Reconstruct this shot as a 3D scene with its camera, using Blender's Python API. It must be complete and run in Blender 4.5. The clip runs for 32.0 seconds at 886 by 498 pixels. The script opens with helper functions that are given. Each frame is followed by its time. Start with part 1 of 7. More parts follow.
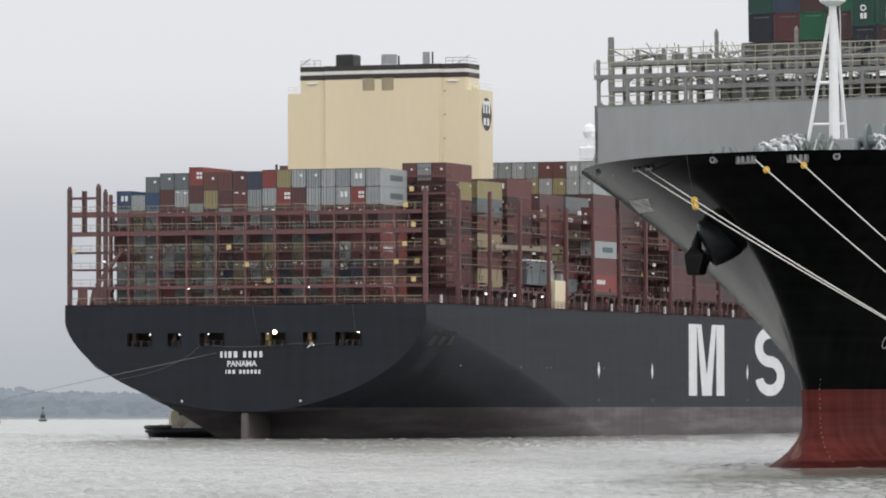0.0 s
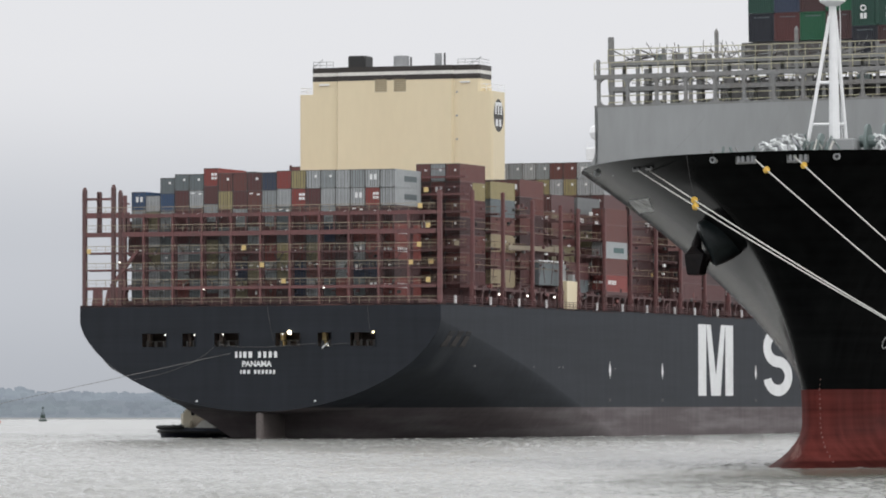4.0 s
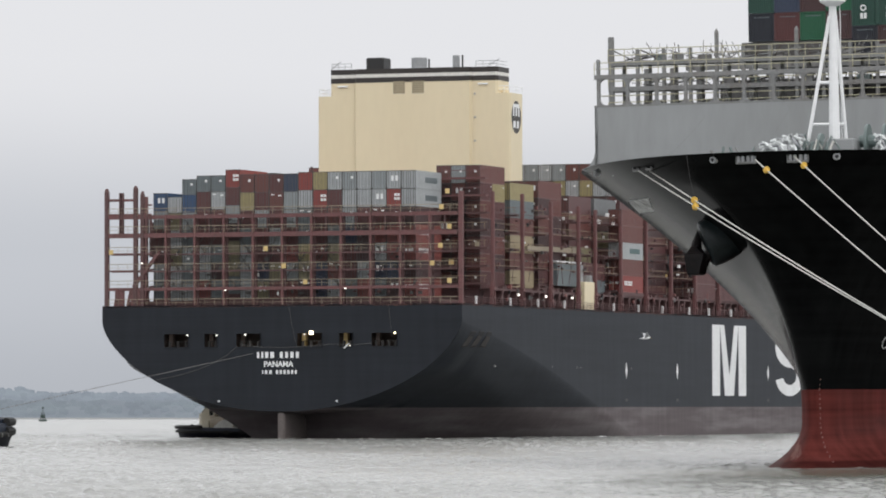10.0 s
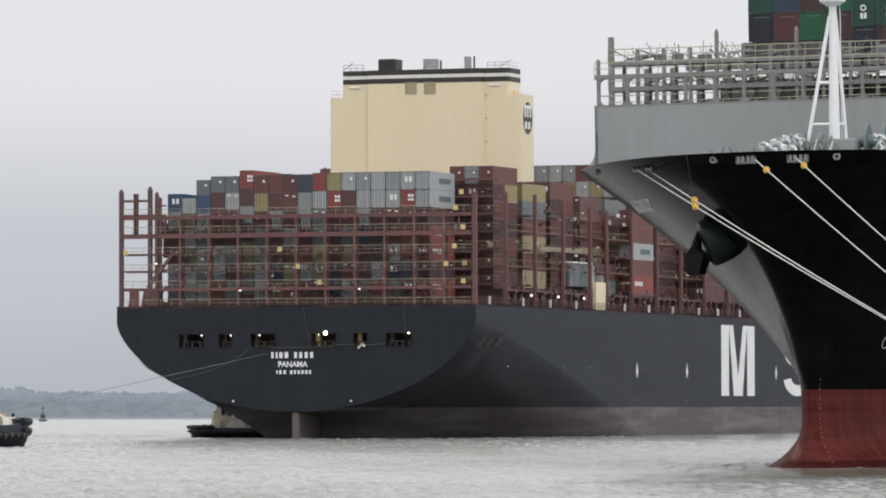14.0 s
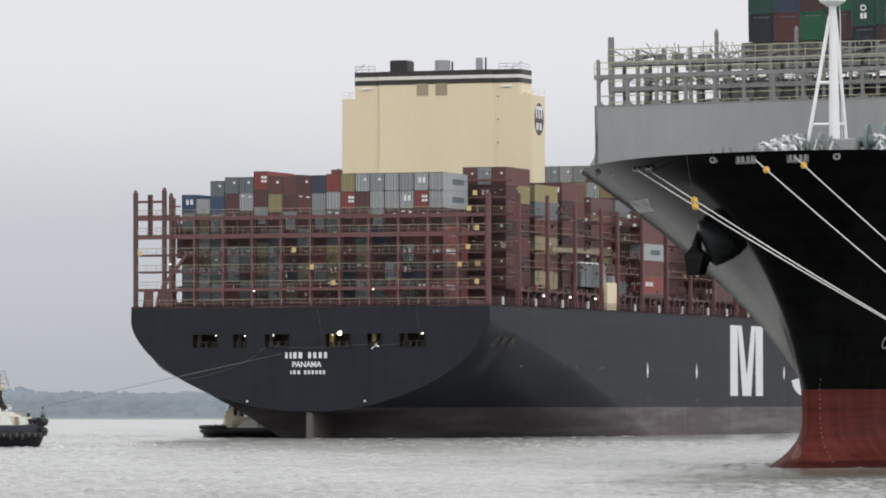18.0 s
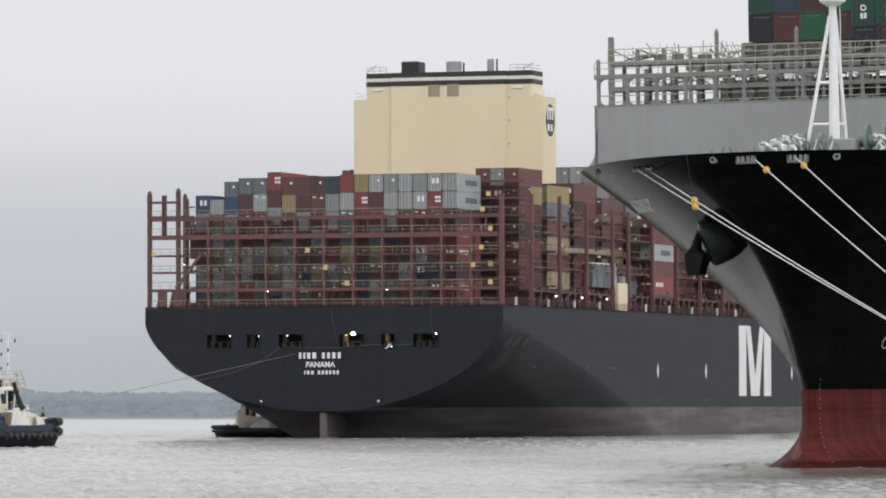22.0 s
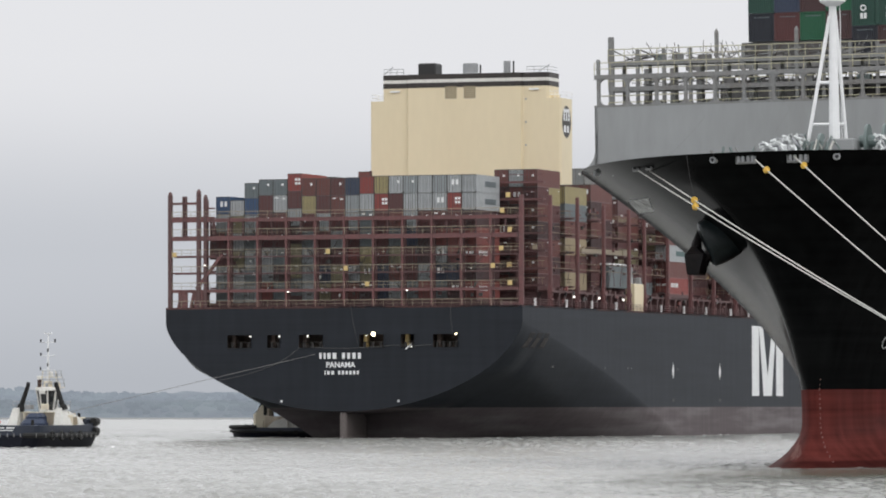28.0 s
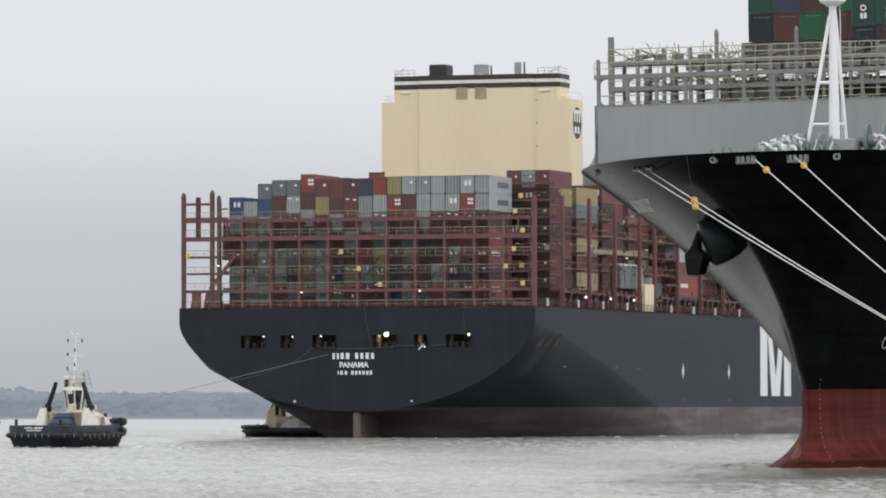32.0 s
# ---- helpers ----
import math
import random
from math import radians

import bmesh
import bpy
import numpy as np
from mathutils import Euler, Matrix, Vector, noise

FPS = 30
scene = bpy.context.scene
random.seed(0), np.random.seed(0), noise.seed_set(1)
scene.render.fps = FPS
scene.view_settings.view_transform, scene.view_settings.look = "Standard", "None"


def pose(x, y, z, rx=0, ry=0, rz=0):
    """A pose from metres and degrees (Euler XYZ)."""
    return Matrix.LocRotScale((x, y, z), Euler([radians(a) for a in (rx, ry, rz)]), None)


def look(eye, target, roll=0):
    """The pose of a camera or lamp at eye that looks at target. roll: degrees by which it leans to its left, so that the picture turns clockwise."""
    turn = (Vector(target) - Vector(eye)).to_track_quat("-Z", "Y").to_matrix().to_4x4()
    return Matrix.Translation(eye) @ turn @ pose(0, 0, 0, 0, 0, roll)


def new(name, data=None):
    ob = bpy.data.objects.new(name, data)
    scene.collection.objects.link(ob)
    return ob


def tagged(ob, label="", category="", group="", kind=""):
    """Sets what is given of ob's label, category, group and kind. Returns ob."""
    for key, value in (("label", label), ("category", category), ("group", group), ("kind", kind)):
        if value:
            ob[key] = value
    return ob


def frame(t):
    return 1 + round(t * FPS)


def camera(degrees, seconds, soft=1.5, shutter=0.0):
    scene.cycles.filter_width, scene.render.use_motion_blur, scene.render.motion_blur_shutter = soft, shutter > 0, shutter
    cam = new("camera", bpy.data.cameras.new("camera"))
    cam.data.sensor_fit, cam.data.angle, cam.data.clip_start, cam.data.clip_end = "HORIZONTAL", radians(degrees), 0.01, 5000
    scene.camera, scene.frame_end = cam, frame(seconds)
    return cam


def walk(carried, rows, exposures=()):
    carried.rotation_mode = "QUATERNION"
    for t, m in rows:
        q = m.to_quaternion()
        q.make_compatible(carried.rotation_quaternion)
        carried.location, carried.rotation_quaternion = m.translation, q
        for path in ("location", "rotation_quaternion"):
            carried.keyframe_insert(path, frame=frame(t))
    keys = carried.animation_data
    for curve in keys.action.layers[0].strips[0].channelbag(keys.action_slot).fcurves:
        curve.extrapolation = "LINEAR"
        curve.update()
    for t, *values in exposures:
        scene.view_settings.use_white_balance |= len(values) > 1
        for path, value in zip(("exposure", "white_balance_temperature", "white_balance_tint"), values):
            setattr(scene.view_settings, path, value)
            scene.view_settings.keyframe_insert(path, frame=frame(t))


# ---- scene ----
# ------------------------------------------------------------------ camera
cam = camera(8.9655, 32.0, soft=1.9)
EYE = (0, 0, 5.61)
AIM = (0, 1000, 5.61 + 27.4)
walk(cam, [(0, look(EYE, AIM)), (32.0, look(EYE, AIM))])

# ------------------------------------------------------------------ world and sun: bright overcast
SUN_EL, SUN_AZ = 42.0, 35.0        # height; degrees to the right of straight behind the camera
world = bpy.data.worlds.new("overcast_sky")
scene.world = world
world.use_nodes = True
wt = world.node_tree
wt.nodes.clear()
w_out = wt.nodes.new("ShaderNodeOutputWorld")
w_bg = wt.nodes.new("ShaderNodeBackground")
w_bg.inputs[1].default_value = 1.0
w_sky = wt.nodes.new("ShaderNodeTexSky")
w_sky.sky_type = "NISHITA"
w_sky.sun_disc = False
w_sky.sun_elevation = radians(SUN_EL)
w_sky.sun_rotation = radians(180 - SUN_AZ)
w_sky.dust_density = 4.0
w_str = wt.nodes.new("ShaderNodeVectorMath")
w_str.operation = "SCALE"
w_str.inputs[3].default_value = 0.06
wt.links.new(w_sky.outputs[0], w_str.inputs[0])
w_tc = wt.nodes.new("ShaderNodeTexCoord")
w_sep = wt.nodes.new("ShaderNodeSeparateXYZ")
wt.links.new(w_tc.outputs["Generated"], w_sep.inputs[0])
w_ramp = wt.nodes.new("ShaderNodeValToRGB")
cr = w_ramp.color_ramp
cr.interpolation = "EASE"
cr.elements[0].position, cr.elements[0].color = 0.0, (0.49, 0.514, 0.56, 1)
cr.elements[1].position, cr.elements[1].color = 1.0, (1.75, 1.76, 1.78, 1)
for pos, col in ((0.025, (0.59, 0.612, 0.658, 1)), (0.060, (0.83, 0.835, 0.865, 1)), (0.25, (1.25, 1.26, 1.28, 1))):
    e = cr.elements.new(pos)
    e.color = col
w_n = wt.nodes.new("ShaderNodeTexNoise")
w_n.inputs["Scale"].default_value = 9.0
w_n.inputs["Detail"].default_value = 3.0
wt.links.new(w_tc.outputs["Generated"], w_n.inputs["Vector"])
w_cl = wt.nodes.new("ShaderNodeMath")
w_cl.operation = "MULTIPLY_ADD"
w_cl.inputs[1].default_value = 0.012
w_cl.inputs[2].default_value = -0.006
wt.links.new(w_n.outputs[0], w_cl.inputs[0])
w_ad = wt.nodes.new("ShaderNodeMath")
wt.links.new(w_sep.outputs[2], w_ad.inputs[0])
wt.links.new(w_cl.outputs[0], w_ad.inputs[1])
wt.links.new(w_ad.outputs[0], w_ramp.inputs[0])
w_mix = wt.nodes.new("ShaderNodeMix")
w_mix.data_type = "RGBA"
w_mix.inputs[0].default_value = 0.93
wt.links.new(w_str.outputs[0], w_mix.inputs[6])
wt.links.new(w_ramp.outputs[0], w_mix.inputs[7])
wt.links.new(w_mix.outputs[2], w_bg.inputs[0])
wt.links.new(w_bg.outputs[0], w_out.inputs[0])

sun_data = bpy.data.lights.new("sun", "SUN")
sun_data.energy = 0.5
sun_data.angle = radians(22)
sun_data.color = (1.0, 0.97, 0.93)
sun = new("sun", sun_data)
saz, sel = radians(SUN_AZ), radians(SUN_EL)
sun_pos = Vector((math.sin(saz) * math.cos(sel), -math.cos(saz) * math.cos(sel), math.sin(sel)))
sun.matrix_world = look(sun_pos * 100, (0, 0, 0))


# ------------------------------------------------------------------ materials
def material(name, col, rough=0.5, metal=0.0, vary=0.15, scale=1.0, bump=0.0, bump_scale=20.0, dirt=None,
             dirt_amount=0.3, stretch=(1, 1, 1), coat=0.0, spec=0.5):
    """Paint or surface with grain and stains at two scales; dirt is the stain's colour."""
    m = bpy.data.materials.new(name)
    m.use_nodes = True
    t = m.node_tree
    b = t.nodes["Principled BSDF"]
    b.inputs["Roughness"].default_value = rough
    b.inputs["Metallic"].default_value = metal
    b.inputs["Specular IOR Level"].default_value = spec
    b.inputs["Coat Weight"].default_value = coat
    tc = t.nodes.new("ShaderNodeTexCoord")
    mp = t.nodes.new("ShaderNodeMapping")
    mp.inputs["Scale"].default_value = stretch
    t.links.new(tc.outputs["Object"], mp.inputs[0])
    n1 = t.nodes.new("ShaderNodeTexNoise")
    n1.inputs["Scale"].default_value = scale
    n1.inputs["Detail"].default_value = 6
    n2 = t.nodes.new("ShaderNodeTexNoise")
    n2.inputs["Scale"].default_value = scale * 9
    n2.inputs["Detail"].default_value = 4
    for n in (n1, n2):
        t.links.new(mp.outputs[0], n.inputs["Vector"])
    r1 = t.nodes.new("ShaderNodeValToRGB")
    r1.color_ramp.elements[0].position, r1.color_ramp.elements[1].position = 0.42, 0.72
    lo, hi = 1 - vary, 1 + vary
    d = dirt or tuple(c * lo * 0.8 for c in col)
    r1.color_ramp.elements[0].color = (*col, 1)
    r1.color_ramp.elements[1].color = (*[c * (1 - dirt_amount) + e * dirt_amount for c, e in zip(col, d)], 1)
    t.links.new(n1.outputs[0], r1.inputs[0])
    mul = t.nodes.new("ShaderNodeMapRange")
    mul.inputs["From Min"].default_value, mul.inputs["From Max"].default_value = 0.3, 0.7
    mul.inputs["To Min"].default_value, mul.inputs["To Max"].default_value = lo, hi
    t.links.new(n2.outputs[0], mul.inputs[0])
    sc = t.nodes.new("ShaderNodeVectorMath")
    sc.operation = "SCALE"
    t.links.new(r1.outputs[0], sc.inputs[0])
    t.links.new(mul.outputs[0], sc.inputs[3])
    t.links.new(sc.outputs[0], b.inputs["Base Color"])
    if bump:
        n3 = t.nodes.new("ShaderNodeTexNoise")
        n3.inputs["Scale"].default_value = bump_scale
        n3.inputs["Detail"].default_value = 5
        t.links.new(mp.outputs[0], n3.inputs["Vector"])
        bp = t.nodes.new("ShaderNodeBump")
        bp.inputs["Strength"].default_value = bump
        bp.inputs["Distance"].default_value = 0.05
        t.links.new(n3.outputs[0], bp.inputs["Height"])
        t.links.new(bp.outputs[0], b.inputs["Normal"])
    return m


def hull_material(name, upper, lower, line, rough_up, rough_low, plate=8.0, bump=0.25, scum=0.0, low_dirt=None, coat=0.0, spec=0.5, streaks=0.22):
    """Ship's side paint: topside colour above the paint line at that height, antifouling below, plating seams and streaks."""
    m = bpy.data.materials.new(name)
    m.use_nodes = True
    t = m.node_tree
    L = t.links.new
    b = t.nodes["Principled BSDF"]
    b.inputs["Coat Weight"].default_value = coat
    b.inputs["Coat Roughness"].default_value = 0.15
    b.inputs["Specular IOR Level"].default_value = spec
    tc = t.nodes.new("ShaderNodeTexCoord")
    sep = t.nodes.new("ShaderNodeSeparateXYZ")
    L(tc.outputs["Object"], sep.inputs[0])
    step = t.nodes.new("ShaderNodeMath")
    step.operation = "GREATER_THAN"
    step.inputs[1].default_value = line
    L(sep.outputs[2], step.inputs[0])
    # vertical streaks
    mp = t.nodes.new("ShaderNodeMapping")
    mp.inputs["Scale"].default_value = (0.6, 0.6, 0.06)
    L(tc.outputs["Object"], mp.inputs[0])
    streak = t.nodes.new("ShaderNodeTexNoise")
    streak.inputs["Scale"].default_value = 1.2
    streak.inputs["Detail"].default_value = 8
    L(mp.outputs[0], streak.inputs["Vector"])
    # patches along the hull
    mp2 = t.nodes.new("ShaderNodeMapping")
    mp2.inputs["Scale"].default_value = (0.05, 0.05, 0.5)
    L(tc.outputs["Object"], mp2.inputs[0])
    band = t.nodes.new("ShaderNodeTexNoise")
    band.inputs["Scale"].default_value = 1.0
    band.inputs["Detail"].default_value = 7
    L(mp2.outputs[0], band.inputs["Vector"])
    add = t.nodes.new("ShaderNodeMath")
    L(streak.outputs[0], add.inputs[0])
    L(band.outputs[0], add.inputs[1])
    rng = t.nodes.new("ShaderNodeMapRange")
    rng.inputs["To Min"].default_value, rng.inputs["To Max"].default_value = 1 - streaks, 1 + streaks
    mp3 = t.nodes.new("ShaderNodeMapping")      # fine strakes and rubbed lines
    mp3.inputs["Scale"].default_value = (0.04, 0.04, 2.6)
    L(tc.outputs["Object"], mp3.inputs[0])
    fine = t.nodes.new("ShaderNodeTexNoise")
    fine.inputs["Scale"].default_value = 1.0
    fine.inputs["Detail"].default_value = 5
    L(mp3.outputs[0], fine.inputs["Vector"])
    fm = t.nodes.new("ShaderNodeMath")
    fm.operation = "MULTIPLY_ADD"
    fm.inputs[1].default_value = 0.6
    L(fine.outputs[0], fm.inputs[0])
    L(add.outputs[0], fm.inputs[2])
    rng.inputs["From Min"].default_value, rng.inputs["From Max"].default_value = 1.0, 1.6
    L(fm.outputs[0], rng.inputs[0])
    low = t.nodes.new("ShaderNodeMix")
    low.data_type = "RGBA"
    ld = low_dirt or tuple(c * 0.6 for c in lower)
    low.inputs[6].default_value = (*lower, 1)
    low.inputs[7].default_value = (*ld, 1)
    lr = t.nodes.new("ShaderNodeMapRange")
    lr.inputs["From Min"].default_value, lr.inputs["From Max"].default_value = 0.45, 0.7
    L(band.outputs[0], lr.inputs[0])
    L(lr.outputs[0], low.inputs[0])
    mix = t.nodes.new("ShaderNodeMix")
    mix.data_type = "RGBA"
    L(step.outputs[0], mix.inputs[0])
    L(low.outputs[2], mix.inputs[6])
    mix.inputs[7].default_value = (*upper, 1)
    src = mix.outputs[2]
    if scum:                                   # wet weed line just over the water
        st = t.nodes.new("ShaderNodeMapRange")
        st.inputs["From Min"].default_value, st.inputs["From Max"].default_value = scum * 0.75, scum
        st.inputs["To Min"].default_value, st.inputs["To Max"].default_value = 0.75, 0.0
        L(sep.outputs[2], st.inputs[0])
        mw = t.nodes.new("ShaderNodeMix")
        mw.data_type = "RGBA"
        mw.inputs[7].default_value = (*[c * 0.35 for c in lower], 1)
        L(st.outputs[0], mw.inputs[0])
        L(src, mw.inputs[6])
        src = mw.outputs[2]
    sc = t.nodes.new("ShaderNodeVectorMath")
    sc.operation = "SCALE"
    L(src, sc.inputs[0])
    L(rng.outputs[0], sc.inputs[3])
    L(sc.outputs[0], b.inputs["Base Color"])
    rr = t.nodes.new("ShaderNodeMapRange")
    rr.inputs["To Min"].default_value, rr.inputs["To Max"].default_value = rough_low, rough_up
    L(step.outputs[0], rr.inputs[0])
    L(rr.outputs[0], b.inputs["Roughness"])
    # plating: horizontal strakes and butts, slightly dished
    seam = t.nodes.new("ShaderNodeTexWave")
    seam.bands_direction = "Z"
    seam.inputs["Scale"].default_value = 1.0 / plate * 3.1
    seam.inputs["Distortion"].default_value = 0.4
    L(tc.outputs["Object"], seam.inputs["Vector"])
    dish = t.nodes.new("ShaderNodeTexNoise")
    dish.inputs["Scale"].default_value = 0.35
    dish.inputs["Detail"].default_value = 3
    L(tc.outputs["Object"], dish.inputs["Vector"])
    hs = t.nodes.new("ShaderNodeMath")
    hs.operation = "MULTIPLY_ADD"
    hs.inputs[1].default_value = 0.12
    L(seam.outputs[0], hs.inputs[0])
    L(dish.outputs[0], hs.inputs[2])
    bp = t.nodes.new("ShaderNodeBump")
    bp.inputs["Strength"].default_value = bump
    bp.inputs["Distance"].default_value = 0.06
    L(hs.outputs[0], bp.inputs["Height"])
    L(bp.outputs[0], b.inputs["Normal"])
    return m


def glow_material(name, col, strength):
    m = bpy.data.materials.new(name)
    m.use_nodes = True
    b = m.node_tree.nodes["Principled BSDF"]
    b.inputs["Base Color"].default_value = (*col, 1)
    b.inputs["Emission Color"].default_value = (*col, 1)
    b.inputs["Emission Strength"].default_value = strength
    return m


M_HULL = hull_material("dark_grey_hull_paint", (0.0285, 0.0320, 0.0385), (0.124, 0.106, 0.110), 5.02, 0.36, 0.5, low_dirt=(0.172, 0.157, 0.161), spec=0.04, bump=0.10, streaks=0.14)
# Same grey as the sides, darkened to paint in the transom's weaker reflection.
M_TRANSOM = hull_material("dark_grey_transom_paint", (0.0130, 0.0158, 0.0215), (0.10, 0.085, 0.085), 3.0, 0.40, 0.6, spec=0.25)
M_BOW = hull_material("black_bow_paint", (0.0052, 0.0057, 0.0058), (0.115, 0.029, 0.025), 6.85, 0.13, 0.5, plate=10.0, bump=0.18, scum=0.7, spec=0.015,
                      low_dirt=(0.062, 0.02, 0.018), streaks=0.42)
M_RED_STEEL = material("oxide_red_steel", (0.142, 0.059, 0.059), 0.6, vary=0.2, scale=0.4, dirt=(0.085, 0.055, 0.052), dirt_amount=0.5)
# Darker copy of the red steel; on tower posts it paints in shade.
M_RED_DARK = material("dark_oxide_red_steel", (0.100, 0.052, 0.052), 0.65, vary=0.18, scale=0.4)
M_RAIL_DIM = material("dim_yellow_rail", (0.25, 0.19, 0.135), 0.65, vary=0.25, scale=1.0)
M_RAIL = material("faded_yellow_rail", (0.31, 0.265, 0.195), 0.6, vary=0.15, scale=1.0)
M_YELLOW = material("yellow_locker_paint", (0.62, 0.46, 0.20), 0.5, vary=0.1)
M_DARK = material("dark_recess", (0.02, 0.02, 0.022), 0.8)
M_DECK = material("oxide_red_deck", (0.10, 0.045, 0.04), 0.75, vary=0.2, scale=0.2)
M_CREAM = material("cream_casing_paint", (0.72, 0.625, 0.435), 0.45, vary=0.015, scale=0.12, dirt=(0.66, 0.565, 0.385), dirt_amount=0.25, stretch=(1, 1, 0.3))
M_BLACK = material("black_paint", (0.018, 0.018, 0.018), 0.5)
M_BAND = material("dark_brown_band", (0.030, 0.025, 0.022), 0.5)
M_GALV = material("grey_metal", (0.33, 0.34, 0.35), 0.5, metal=0.2, vary=0.12)
M_WHITE = material("white_marking_paint", (0.75, 0.76, 0.77), 0.5, vary=0.06, scale=0.3, dirt=(0.55, 0.55, 0.55), dirt_amount=0.3)
M_STEEL = material("container_bar_steel", (0.085, 0.082, 0.080), 0.5, metal=0.2)
M_LABEL = material("white_container_label", (0.72, 0.73, 0.73), 0.5)
M_GREYSHIP = material("grey_superstructure_paint", (0.275, 0.285, 0.29), 0.55, vary=0.05, scale=0.15, dirt=(0.22, 0.225, 0.222), dirt_amount=0.45, stretch=(1, 1, 0.25))
M_GREYSTEEL = material("grey_lashing_steel", (0.205, 0.21, 0.21), 0.6, vary=0.16, scale=0.5, dirt=(0.15, 0.12, 0.10), dirt_amount=0.4)
M_GREYRAIL = material("dull_yellow_rail", (0.42, 0.40, 0.28), 0.6)
M_MAST = material("white_mast_paint", (0.78, 0.79, 0.80), 0.4, vary=0.04)
M_ROPE = material("white_mooring_rope", (0.56, 0.55, 0.52), 0.9, vary=0.2, scale=6, bump=0.4, bump_scale=40)
M_COIL = material("bleached_rope", (0.66, 0.68, 0.68), 0.9, vary=0.2, scale=6)
M_ROPE_D = material("grey_tow_rope", (0.16, 0.155, 0.15), 0.9, vary=0.2, scale=6)
M_ROPE_DK = material("wet_dark_rope", (0.11, 0.11, 0.11), 0.9, vary=0.2, scale=6)
M_RAT = material("yellow_rat_guard", (0.75, 0.50, 0.10), 0.5, vary=0.1)
M_ANCHOR = material("tarred_anchor_iron", (0.010, 0.009, 0.010), 0.6, spec=0.2, vary=0.3, scale=1.0, dirt=(0.03, 0.018, 0.015))
M_BOLSTER = material("worn_black_bolster", (0.011, 0.0165, 0.018), 0.35, vary=0.3, scale=0.6, spec=0.25)
M_WINCH = material("grey_green_winch", (0.15, 0.19, 0.185), 0.5, vary=0.1)
M_NAVY = material("navy_tug_hull", (0.020, 0.026, 0.043), 0.45, vary=0.15)
M_TUGHULL = material("dark_navy_tug_side", (0.008, 0.009, 0.016), 0.55, vary=0.3, scale=0.5, spec=0.2)
M_RUBBER = material("black_rubber_fender", (0.012, 0.012, 0.012), 0.8, vary=0.2)
M_TUGCREAM = material("cream_tug_paint", (0.66, 0.60, 0.47), 0.45, vary=0.08, scale=0.5)
M_BLUE = material("blue_winch_cover", (0.017, 0.030, 0.068), 0.5, vary=0.1)
M_GLASS = material("dark_wheelhouse_glass", (0.015, 0.018, 0.02), 0.06, spec=0.8)
M_TUGWHITE = material("white_tug_paint", (0.70, 0.69, 0.65), 0.45, vary=0.12, scale=0.5)
M_TAN = material("tan_tug_paint", (0.42, 0.36, 0.28), 0.5, vary=0.1, scale=0.5)
M_LAMP = glow_material("lit_deck_lamp", (1.0, 0.84, 0.56), 7.0)
M_LAMP_S = glow_material("small_deck_lamp", (1.0, 0.95, 0.88), 1.3)
M_ROOM = material("mooring_deck_lining", (0.12, 0.09, 0.075), 0.7, vary=0.25, scale=0.8)
M_QUAY = material("concrete_quay", (0.30, 0.29, 0.27), 0.85, vary=0.15, scale=0.2, bump=0.3)
M_CHECK = material("pale_draught_board", (0.66, 0.67, 0.66), 0.6, vary=0.4, scale=0.9, dirt=(0.08, 0.08, 0.08), dirt_amount=0.85)
M_PALE_RED = material("faded_draught_figures", (0.22, 0.12, 0.105), 0.6)
M_BUOY_G = material("dark_buoy_paint", (0.03, 0.05, 0.045), 0.6)
# Buoy red is paled so that distance haze sits in its colour.
M_BUOY_R = material("red_buoy_paint", (0.40, 0.17, 0.15), 0.6)
M_ROLLER = material("dull_dark_roller", (0.022, 0.019, 0.018), 0.6, vary=0.3)
M_BROWN_IN = material("rusty_roller", (0.06, 0.03, 0.022), 0.7, vary=0.3)

PAINT = {}
for key, c in dict(brown=(0.125, 0.042, 0.036), maroon=(0.09, 0.030, 0.030), red=(0.225, 0.044, 0.038), brick=(0.19, 0.055, 0.048), plum=(0.055, 0.026, 0.027), grey=(0.25, 0.275, 0.285), pale=(0.345, 0.365, 0.375),
                   slate=(0.13, 0.155, 0.165), blue=(0.030, 0.070, 0.15), navy=(0.030, 0.042, 0.075), sand=(0.29, 0.245, 0.12), beige=(0.33, 0.27, 0.17), olive=(0.19, 0.17, 0.10),
                   teal=(0.05, 0.105, 0.105), green=(0.012, 0.092, 0.044), ink=(0.014, 0.017, 0.026), dkgreen=(0.014, 0.055, 0.04)).items():
    PAINT[key] = material(key + "_container_paint", c, 0.5, vary=0.10, scale=0.7, dirt=tuple(x * 0.6 + 0.02 for x in c), dirt_amount=0.4)


